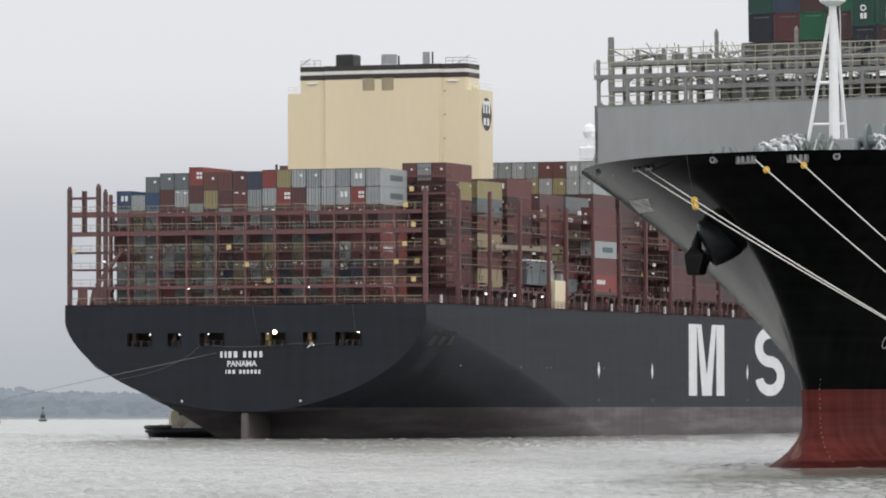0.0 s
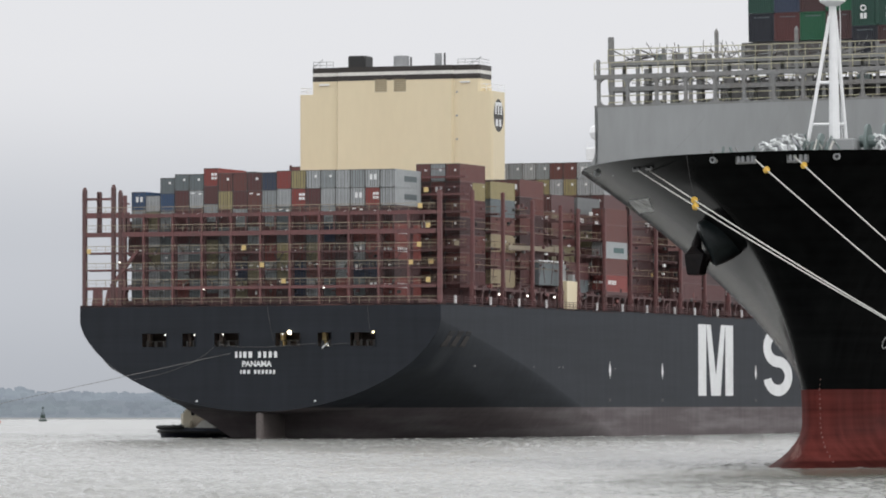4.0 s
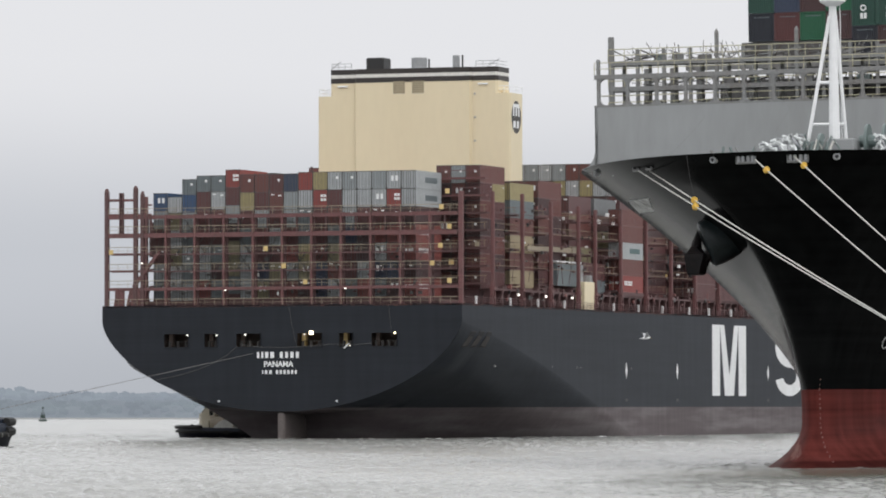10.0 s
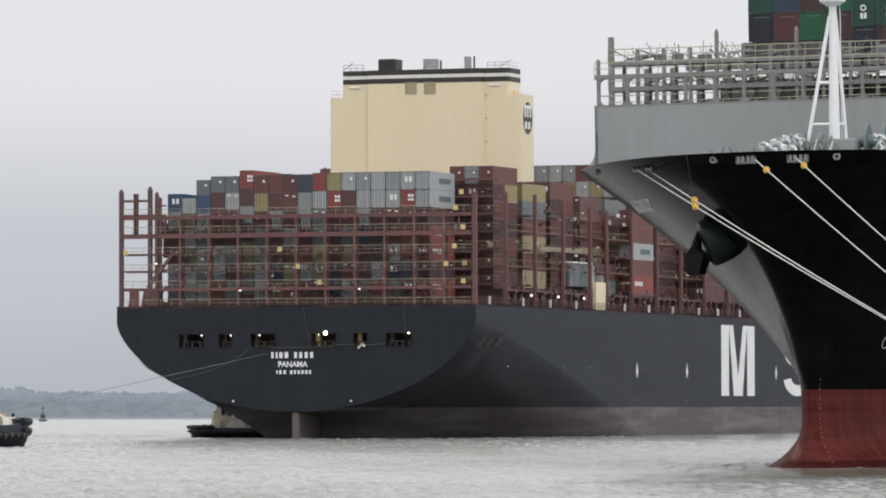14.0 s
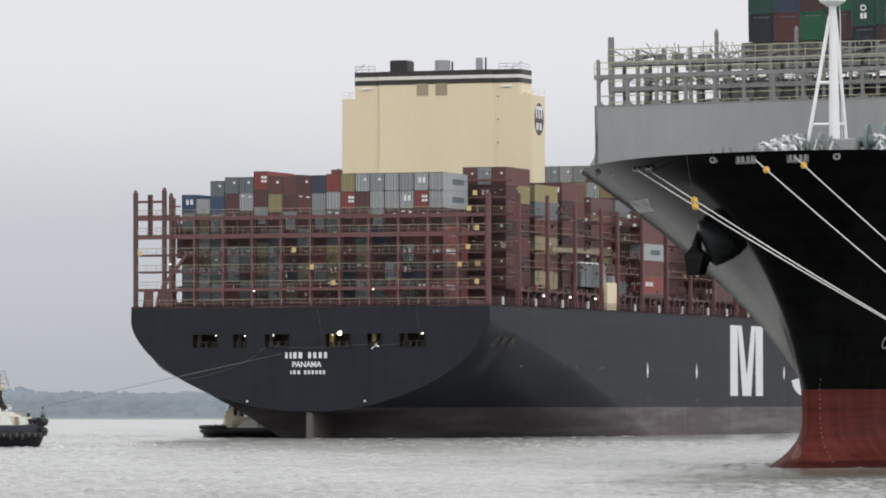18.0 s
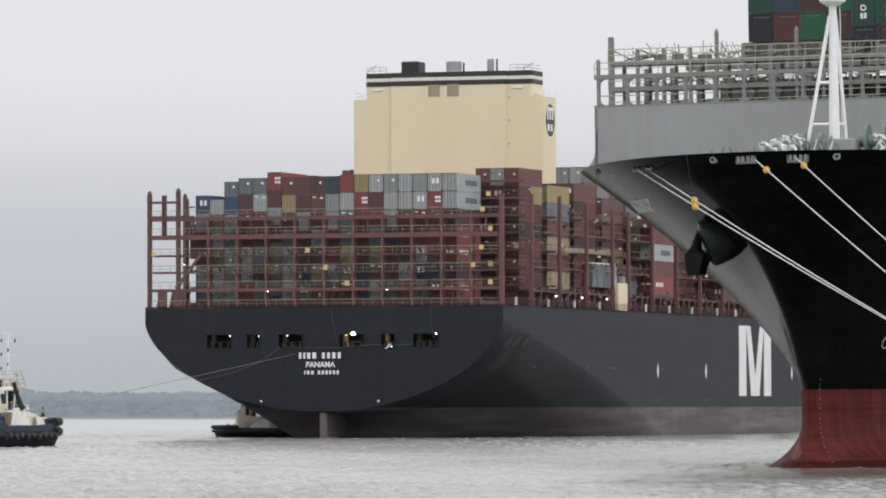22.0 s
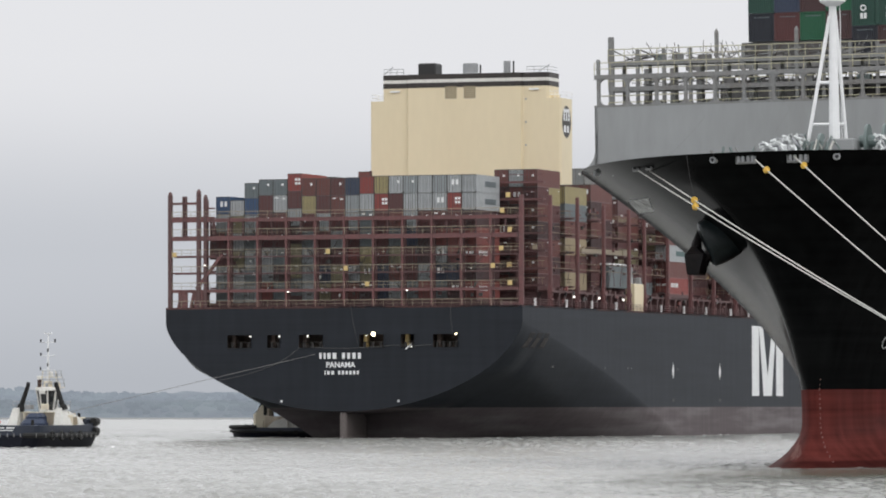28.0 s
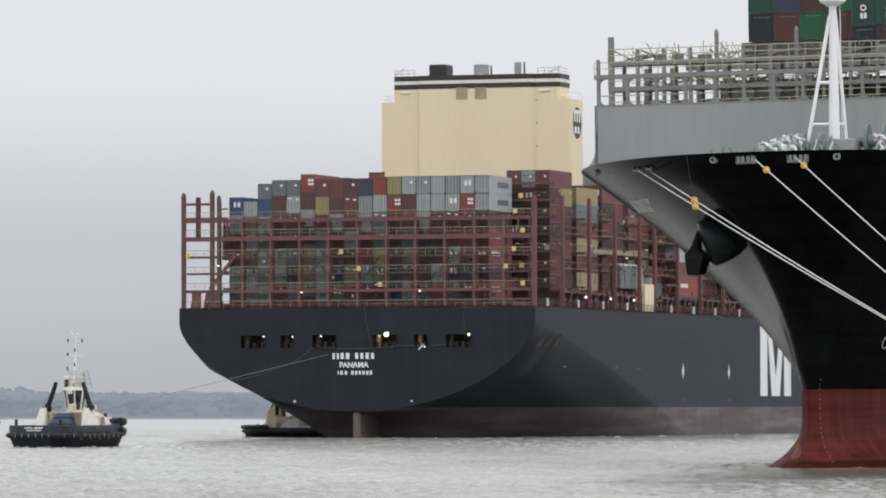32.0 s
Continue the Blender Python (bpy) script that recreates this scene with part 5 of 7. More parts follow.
    for i in range(32):
        g.tube([(-32.8 + 2.11 * i, 264.2, 58.4), (-32.8 + 2.11 * i, 264.2, 59.5)], 0.05, 4)
    part("wing_rail", g, M_MAST, house)


def build_ship():
    ship = thing("container_ship", pose(0, 0, 0), "dark grey container ship with stacked containers leaving under tow", "ship")
    build_hull(ship)
    build_markings(ship)
    build_hatches(ship)
    build_containers(ship)
    build_stern_bridge(ship)
    build_side_bridges(ship)
    build_casing(ship)
    return ship


# ------------------------------------------------------------------ the moored ship, bow towards the viewer
# local axes: x to starboard, y forward (the stem head is at 0), z up
FC = 27.1                      # forecastle deck edge
MOORED = pose(28.1, 480.0, 0, 0, 0.8, 162)


def bow_stem(z):
    """How far the stem lies aft of the stem head."""
    t = min(1.0, max(0.0, z / FC))
    if z < 4.5:                        # the stem swells forward into the bulb
        return 13.5 * (1 - t ** 3.04) - 4.5 * ((4.5 - max(z, -4)) / 4.5) ** 2.3 * (0.6 if z < 0 else 1)
    return 13.5 * (1 - t ** 3.04)


def bow_half(a, z):
    """Half breadth of the bow: a rounded nose that turns sharply into the flat flare behind it."""
    b = bow_flare(a, z)
    k = smoothstep(6.5, 9.5, z) * (1 - smoothstep(24.6, 26.6, z))
    d = a - bow_stem(z)
    reach = 10.4 - 2.6 * smoothstep(13.0, 23.0, z)
    if d <= 0 or d >= reach or k == 0:
        return b
    a1 = bow_stem(z) + reach
    edge = bow_flare(a1, z)
    slope = 0.9 * (bow_flare(a1 + 0.5, z) - edge) / 0.5
    nose = 1 - min(1.0, d / 1.9)
    return b * (1 - k) + k * (slope * d + (edge - slope * reach) * math.sqrt(1 - nose * nose))


def bow_flare(a, z):
    """Half breadth of the plain flare at a metres aft of the stem head."""
    zz = max(6.0, z)
    length = 62 + 7.12 * max(0.0, 27.2 - zz)
    q = min(1.03, max(0.512, 1.03 - 0.518 * (zz - 8.2) / 18.8))
    d = a - bow_stem(z)
    if d <= 0:
        return 0.0
    x = min(1.0, d / length)
    b = 29 * (1 - (1 - x) ** 2) ** q + 0.955 * min(1.0, d / 2) ** 0.5
    if z < 4.5:
        b += 2.3 * ((4.5 - max(z, -2)) / 4.5) ** 2.3 * math.sin(math.pi * min(1.0, max(0.0, d / 26)) ** 0.7)
    return b


def build_moored_hull(ship):
    zs = [-6, -3, -1, -0.5, 0, 0.5, 1, 1.5, 2, 2.5, 3, 3.5, 4, 4.5, 5, 6, 6.85, 8, 9, 10, 11, 12, 13, 14, 15, 16, 17, 18, 19, 20, 21, 22, 22.6, 23, 23.25, 23.5, 23.75, 24, 24.25, 24.5, 25, 26, 26.6, FC]
    ds = [0, 0.05, 0.15, 0.3, 0.6, 1.0, 1.5, 2.0, 2.8, 3.8, 5, 6.5, 8, 10, 12, 14, 17] + list(range(18, 38)) + [40, 50, 65, 85, 120, 200, 300]
    g = Geo()
    for s in (1, -1):
        rows = []
        for z in zs:
            a0 = bow_stem(z)
            row = [(s * bow_half(a0 + d, z), -(a0 + d), z) for d in ds]
            rows.append(row if s > 0 else row[::-1])
        g.grid(rows)
    ob = part("hull_shell", g, M_BOW, ship, "glossy black flared bow over red antifouling", smooth=True)
    sharp_smooth(ob, 60)
    # bulb
    g = Geo()
    rows = []
    for i in range(17):
        th = math.pi * i / 16
        rows.append([(4.4 * math.sin(th) * math.cos(p), -13.4 + 9.5 * math.cos(th), -5.2 + 5.0 * math.sin(th) * math.sin(p)) for p in [2 * math.pi * k / 24 for k in range(24)]])
    g.grid(rows, closed=True)
    ob = part("bulbous_bow", g, M_BOW, ship, smooth=True)
    fix_normals(ob)
    # forecastle deck
    g = Geo()
    lvl = FC - 0.9
    aft = [bow_stem(lvl) + d for d in (0.02, 0.3, 1, 2, 3.5, 5, 8, 12, 16, 20, 26, 34, 45, 60, 100, 200, 290)]
    g.prism([(-bow_half(a, lvl), -a) for a in aft] + [(bow_half(a, lvl), -a) for a in reversed(aft)], lvl, lvl + 0.1)
    part("forecastle_deck", g, M_GREYSHIP, ship)
    # draught scale near the stem
    for k in range(18):
        z = 0.5 + 0.42 * k
        g = Geo()
        a = 0.6 * bow_stem(z) + 0.4 * bow_stem(max(z, 4.5)) + 0.5
        x = -bow_half(a, z)
        g.box(x - 0.04, x + (0.02 if k % 3 else 0.05), -a - 0.03, -a + 0.06, z, z + (0.18 if k % 2 else 0.09))
        part("draught_mark", g, M_PALE_RED, ship)
    # rubbed patches where the anchor chain drags over the bulb
    rnd = random.Random(17)
    for k in range(9):
        g = Geo()
        z0, d0 = rnd.uniform(0.5, 1.4), 0.35 + 0.16 * k
        pts = []
        for q in range(6):
            z = z0 + (0.5 + 0.12 * k) * q / 5 * rnd.uniform(0.7, 1.2)
            a = bow_stem(z) + d0 + rnd.uniform(-0.05, 0.05)
            pts.append((bow_half(a, z) + 0.005, -a, z))
        g.tube(pts, 0.03, 5)
        part("scuff_mark", g, M_PALE_RED, ship)
    # pale board on the starboard flare
    def spot(i, j):
        p, q = i / 7, j / 4
        a = (19.4 + 10.2 * p) * (1 - q) + (25.4 + 11.2 * p) * q
        z = (24.2 + 0.2 * p) * (1 - q) + (23.25 + 0.25 * p) * q
        e = 0.3
        c = Vector((bow_half(a, z), -a, z))
        nrm = (Vector((bow_half(a + e, z), -a - e, z)) - c).cross(Vector((bow_half(a, z + e), -a, z + e)) - c).normalized()
        return c + nrm * (0.025 if nrm.x > 0 else -0.025)
    for i in range(7):
        for j in range(4):
            g = Geo()
            g.add([spot(i + 0.01, j + 0.01), spot(i + 0.99, j + 0.01), spot(i + 0.99, j + 0.99), spot(i + 0.01, j + 0.99)], [(0, 1, 2, 3)])
            part("draught_board", g, M_CHECK, ship)


def build_breakwater(ship):
    y = -24.0
    hb = 22.5
    g = Geo()
    g.box(-hb, hb, y - 0.35, y, FC - 0.6, 32.7)
    # raking wings down to the bulwark
    for s in (1, -1):
        x0, x1 = s * hb, s * (bow_half(22.0, FC) + 0.0)
        prof = [(x0, FC - 0.6), (x0, FC + 1.5), (s * (hb + 0.15), FC + 0.9), (s * (hb + 0.6), FC + 0.3), (s * (hb + 1.3), FC)]
        vs = [(x, y + 0.02, z) for x, z in prof] + [(x, y - 12, z) for x, z in prof]
        n = len(prof)
        g.add(vs, [tuple(range(n)), tuple(range(2 * n - 1, n - 1, -1))] + [(i, (i + 1) % n, n + (i + 1) % n, n + i) for i in range(n)])
        g.box(min(x0, x0 - s * 0.3), max(x0, x0 - s * 0.3), y - 16, y, FC - 0.6, 32.6)
    br = part("breakwater", g, M_GREYSHIP, ship, "tall plain grey breakwater plate")
    # weld lines on the plate, standing a little proud
    g = Geo()
    for x in (-14, -7.5, -1.5, 4.5, 10.5, 16.5):
        g.box(x - 0.02, x + 0.02, y, y + 0.012, FC - 0.3, 32.7)
    for z in (29.6,):
        g.box(-hb, hb, y, y + 0.01, z - 0.02, z + 0.02)
    part("weld_seam", g, M_GREYSHIP, br)
    for pts in ([(12.1, 31.7), (13.2, 30.4), (14.6, 29.0), (15.9, 27.9)], [(15.2, 28.6), (15.8, 28.0), (16.2, 27.7)], [(4.3, 32.1), (5.0, 31.0), (5.9, 29.7)], [(-6.5, 32.4), (-6.0, 31.4)]):
        g = Geo()
        g.tube([(x, y + 0.005, z) for x, z in pts], 0.009, 5)
        part("scuff_mark", g, M_GREYSTEEL, br)
    # upper frame with rounded openings
    step = 2.72
    n = 17
    for i in range(n):
        x = hb - 0.35 - step * i
        g = Geo()
        top = 35.6 if i else 37.0
        g.cbox(x - 0.14, x + 0.14, y - 0.45, y, 32.7, top, 0.05)
        part("frame_post", g, M_GREYSTEEL, br)
        if i == n - 1:
            break
        for cx_, sg in ((x - 0.14, -1), (x - step + 0.14, 1)):
            for cz, sz in ((32.86, 1), (35.2, -1)):
                g = Geo()
                prof = [(cx_, cz), (cx_ + sg * 0.42, cz), (cx_ + sg * 0.16, cz + sz * 0.16), (cx_, cz + sz * 0.42)]
                vs = [(px, y - 0.02, pz) for px, pz in prof] + [(px, y - 0.4, pz) for px, pz in prof]
                g.add(vs, [(0, 1, 2, 3), (7, 6, 5, 4), (0, 4, 5, 1), (1, 5, 6, 2), (2, 6, 7, 3), (3, 7, 4, 0)])
                part("gusset", g, M_GREYSTEEL, br)
    g = Geo()
    g.box(-hb, hb, y - 0.5, y + 0.03, 35.2, 35.6)
    g.box(-hb, hb, y - 0.48, y + 0.02, 32.68, 32.86)
    part("frame_beam", g, M_GREYSTEEL, br)
    g = Geo()
    for z in (36.15, 36.7):
        g.tube([(-hb, y - 0.1, z), (hb, y - 0.1, z)], 0.04, 5)
    for i in range(31):
        g.tube([(hb - 1.5 * i, y - 0.1, 35.6), (hb - 1.5 * i, y - 0.1, 36.7)], 0.035, 4)
    part("handrail", g, M_GREYRAIL, br)
    g = Geo()
    g.tube([(-hb, y - 1.0, 33.75), (hb, y - 1.0, 33.75)], 0.05, 5)
    part("handrail", g, M_GREYRAIL, br)


def build_moored_bridge(ship):
    """Grey lashing bridge behind the breakwater."""
    y = -31.0
    hb = 23.2
    rnd = random.Random(21)
    for i in range(19):
        x = hb - 0.25 - 2.5 * i
        top = 38.3
        if i in (0, 4, 7, 12):
            top = 39.5
        g = Geo()
        w = 0.16 if i else 0.26
        g.cbox(x - w, x + w, y - 0.4, y, FC - 0.5, top, 0.06)
        if top > 39 and i:
            g.lathe([(0.2, 0), (0.2, 0.2), (0.05, 0.5)], 8, at=(x, y - 0.2, top - 0.05))
        part("lashing_post", g, M_GREYSTEEL, ship)
        g = Geo()
        g.cbox(x - 0.85, x - 0.55, y - 2.1, y - 1.8, FC - 0.5, 37.3, 0.05)
        part("lashing_post", g, M_GREYSTEEL, ship)
    for z, d in ((34.9, 0.42), (37.25, 0.4), (32.4, 0.4)):
        g = Geo()
        g.box(-hb, hb, y - 0.5, y + 0.05, z - d, z)
        g.box(-hb, hb, y - 2.2, y - 0.5, z - 0.15, z - 0.02)
        g.box(-hb, hb, y - 2.3, y - 2.0, z - d, z - 0.2)
        part("walkway", g, M_GREYSTEEL, ship)
        g = Geo()
        for dz in (0.55, 1.1):
            g.tube([(-hb, y + 0.02, z + dz), (hb, y + 0.02, z + dz)], 0.045, 5)
        for i in range(30):
            g.tube([(hb - 1.55 * i, y + 0.02, z), (hb - 1.55 * i, y + 0.02, z + 1.1)], 0.035, 4)
        part("handrail", g, M_GREYRAIL, ship)
    # stowed lashing rods, turnbuckles and bins
    for i in range(150):
        x = 22.0 - 0.27 * i + rnd.uniform(-0.3, 0.3)
        z = rnd.choice((37.3, 37.4, 35.0, 32.5))
        depth = rnd.choice((-0.7, -1.2, -1.8, -3.0))
        g = Geo()
        if i % 4 == 0:                       # rods standing in their racks
            dx, dz = rnd.uniform(-0.5, 0.5), rnd.uniform(0.9, 1.7)
        else:
            dx, dz = rnd.uniform(0.8, 2.8) * rnd.choice((-1, 1)), rnd.uniform(0.1, 1.1)
        g.tube([(x, y + depth, z), (x + dx, y + depth + 0.2, z + dz)], rnd.choice((0.025, 0.035, 0.045, 0.07)), 5)
        part("lashing_rod", g, (M_GREYSTEEL, M_STEEL, M_GREYSTEEL, M_GALV, M_STEEL)[i % 5], ship)
    for i in range(70):                      # spare rods left standing along the upper walkway
        x = 21.5 - 0.6 * i + rnd.uniform(-0.3, 0.3)
        g = Geo()
        dx, dz = rnd.uniform(-1.2, 1.2), rnd.uniform(0.5, 1.9)
        dep = rnd.choice((-0.3, -0.9, -1.7))
        g.tube([(x, y + dep, 37.2), (x + dx, y + dep + 0.1, 37.2 + dz)], rnd.choice((0.02, 0.028, 0.04)), 4)
        part("lashing_rod", g, (M_GREYSTEEL, M_STEEL, M_BROWN_IN)[i % 3], ship)
    for i in range(16):                      # long rods and planks stowed in bundles
        x = 20.5 - 2.6 * i + rnd.uniform(-0.6, 0.6)
        z = rnd.choice((37.35, 37.6, 35.0, 32.7))
        g = Geo()
        for q in range(4):
            g = Geo()
            g.tube([(x, y - 0.9 - 0.12 * q, z + 0.05 * q), (x - 2.2 + rnd.uniform(-0.3, 0.3), y - 0.9 - 0.12 * q, z + 0.35 + 0.06 * q)], 0.045, 5)
            part("lashing_rod", g, M_GREYSTEEL if i % 2 else M_STEEL, ship)
    for i in range(15):                      # inner rails and rod racks
        x = 20.0 - 2.9 * i
        for z in (33.3, 35.6):
            g = Geo()
            g.cbox(x - 1.1, x + 0.6, y - 2.9, y - 2.6, z, z + rnd.uniform(0.15, 0.5), 0.03)
            part("rod_rack", g, M_GREYSTEEL if i % 3 else M_STEEL, ship)
    for i in range(12):
        x = 19 - 2.4 * i + rnd.uniform(-0.4, 0.4)
        z = rnd.choice((37.3, 34.95))
        g = Geo()
        g.cbox(x - rnd.uniform(0.3, 0.8), x + 0.5, y - 1.6, y - 1.0, z, z + rnd.uniform(0.4, 0.9), 0.05)
        part("lashing_bin", g, M_GREYSTEEL if rnd.random() < 0.6 else M_WINCH, ship)
    # second frame behind, seen through the openings
    for z in (33.0, 35.2, 37.0):
        g = Geo()
        g.box(-hb + 2, hb - 6, y - 5.2, y - 4.9, z - 0.5, z)
        part("hatch_beam", g, M_GREYSTEEL, ship)
    g = Geo()
    g.prism([(-hb, y - 4), (-hb, y - 60), (17.5, y - 60), (17.5, y - 4)], FC - 0.5, 33.2)
    part("hatch_coaming", g, M_GREYSTEEL, ship)
    for i in range(8):
        x = 21 - 2.5 * i
        g = Geo()
        g.cbox(x - 0.2, x + 0.2, y - 5.2, y - 4.8, FC - 0.5, 36.8, 0.05)
        part("cell_guide", g, M_GREYSTEEL, ship)


def moored_container(ship, x, y, z, colour, h=2.59, dots=False):
    key = ("near", h, dots)
    if key not in CONTAINER_MESHES:
        g = Geo()
        g.box(-CW / 2 + 0.05, CW / 2 - 0.05, -CL, -0.06, 0.03, h - 0.03)
        # ribbed front wall
        n = 11
        r0, r1 = [], []
        for i in range(n):
            for dx, dy in ((0, 0), (0.25, -0.05), (0.5, -0.05), (0.75, 0)):
                xx = CW / 2 - 0.14 - (CW - 0.28) * (i + dx) / n
                r0.append((xx, -0.02 + dy, 0.16))
                r1.append((xx, -0.02 + dy, h - 0.12))
        g.grid([r1, r0])
        for sx in (-1, 1):
            a, b = sorted((sx * CW / 2, sx * (CW / 2 - 0.14)))
            g.box(a, b, -0.16, 0.02, 0, h)
        g.box(-CW / 2, CW / 2, -0.16, 0.02, 0, 0.16)
        g.box(-CW / 2, CW / 2, -0.16, 0.02, h - 0.12, h)
        if dots:
            for i in range(10):
                a = 2 * math.pi * i / 10
                a2 = 2 * math.pi * (i + 1) / 10
                g.add([(0.1 + 0.30 * math.cos(a), 0.03, h * 0.62 + 0.30 * math.sin(a)), (0.1 + 0.30 * math.cos(a2), 0.03, h * 0.62 + 0.30 * math.sin(a2)),
                       (0.1 + 0.17 * math.cos(a2), 0.03, h * 0.62 + 0.17 * math.sin(a2)), (0.1 + 0.17 * math.cos(a), 0.03, h * 0.62 + 0.17 * math.sin(a))], [(0, 1, 2, 3)], 2)
            g.box(0.12, 0.38, 0.0, 0.03, h * 0.24, h * 0.44, 2)
            g.box(-0.2, 0.04, 0.0, 0.03, h * 0.24, h * 0.44, 2)
        else:
            for i in range(6):
                g.box(-0.75 + 0.25 * i, -0.58 + 0.25 * i, 0.0, 0.022, h - 0.42, h - 0.32, 2)
        CONTAINER_MESHES[key] = g.mesh("container", [PAINT["green"], M_STEEL, M_LABEL])
    ob = new("container", CONTAINER_MESHES[key])
    ob.material_slots[0].link = "OBJECT"
    ob.material_slots[0].material = PAINT[colour]
    if not dots:
        ob.material_slots[2].link = "OBJECT"
        ob.material_slots[2].material = PAINT["slate"]
    ob.matrix_basis = MOORED @ pose(x, y, z)
    tagged(ob, label=colour.replace("dk", "dark ").replace("ink", "near-black").replace("plum", "dark plum") + " steel shipping container stacked on the moored ship",
           category="container", group="containers on the moored ship")


def build_moored_containers(ship):
    cols = [("ink", "dkgreen", "blue"), ("maroon", "navy", "maroon"), ("green", "plum", "brown"), ("plum", "green", "green"), ("ink", "dkgreen", "green"), ("plum", "dkgreen", "green"), ("maroon", "ink", "green"), ("green", "plum", "ink")]
    for i, c in enumerate(cols):
        x = 11.2 - CW / 2 - 2.43 * i
        base = 38.95 - (0.0 if i < 4 else 1.45)
        for k in range(4):
            colour = (c + ("maroon",))[k]
            moored_container(ship, x, -36.0, base + 2.62 * k, colour, dots=(i in (4, 5) and k == 1))
    g = Geo()
    g.box(-20, 11.9, -49, -36.1, 36.9, 38.9)
    g.box(-20, 17.9, -62, -50.5, 33.2, 36.4)
    part("hatch_block", g, M_STEEL, ship)


def build_anchor(ship, s):
    """Anchor in its bolster on one bow."""
    zc, a = 19.9, 16.2          # centre height, distance aft of the stem head
    x0 = bow_half(a, zc)
    g = Geo()
    rows = []
    ax = Vector((0.86, 0.34, -0.36)).normalized()
    c0 = Vector((x0 - 1.3, -a, zc + 0.3))
    u = ax.cross(Vector((0, 0, 1))).normalized()
    w = u.cross(ax).normalized()
    for d, r in ((0, 1.05), (0.9, 1.2), (1.8, 1.32), (2.7, 1.38), (3.4, 1.36), (3.65, 1.2), (3.6, 0.8), (3.1, 0.6)):
        rows.append([c0 + Vector((0, 0, 0.85)) + ax * d + (u * (1.05 * math.cos(t)) + w * (1.55 * math.sin(t))) * r for t in [2 * math.pi * k / 24 for k in range(24)]])
    for r in rows:
        for i, p in enumerate(r):
            r[i] = (s * p.x, p.y, p.z)
    g.grid(rows, closed=True)
    g.add(rows[-1], [tuple(range(24))])
    bol = part("anchor_bolster", g, M_BOLSTER, ship, "worn black anchor bolster", smooth=True)
    fix_normals(bol)
    tip = c0 + ax * 4.2
    g = Geo()
    def P(du, dw, dd):
        p = tip + u * du + w * dw + ax * dd
        return (s * p.x, p.y, p.z)
    # crown block hanging from the bolster's mouth, two flukes pointing up, seen from the side
    def Q(du, dy, dz):
        p = tip + Vector((du, dy, dz))
        return (s * p.x, p.y, p.z)
    g.tube([Q(-0.9, -0.2, 0.3), Q(0.2, 0.1, -0.6)], 0.4, 8)
    g.tube([Q(0.35, -1.1, -1.2), Q(0.45, -1.1, 0.2), Q(0.35, -1.1, 1.6), Q(0.2, -1.1, 3.1)], 0.3, 6, radii=[0.6, 0.42, 0.3, 0.05])
    g.tube([Q(0.35, 0.2, -1.2), Q(0.42, 0.2, 0.2), Q(0.3, 0.15, 1.3), Q(0.1, 0.1, 2.3)], 0.3, 6, radii=[0.6, 0.42, 0.28, 0.05])
    # crown: narrow shoulders, a wide waist and a tapered foot
    rows = []
    for dz, x0, x1, w_ in ((0.95, 0.1, 0.55, 0.5), (0.45, -0.35, 0.8, 1.0), (0.25, -0.75, 0.95, 1.4), (-0.05, -0.7, 0.95, 1.4), (-1.45, -0.25, 0.85, 1.15), (-1.6, -0.1, 0.75, 1.0)):
        rows.append([Q(x0, -w_, dz), Q(x1, -w_, dz), Q(x1, w_, dz), Q(x0, w_, dz)])
    g.grid(rows, closed=True)
    g.add(rows[0], [(0, 1, 2, 3)])
    g.add(rows[-1], [(3, 2, 1, 0)])
    anc = part("anchor", g, M_ANCHOR, ship, "dark stowed anchor")
    fix_normals(anc)


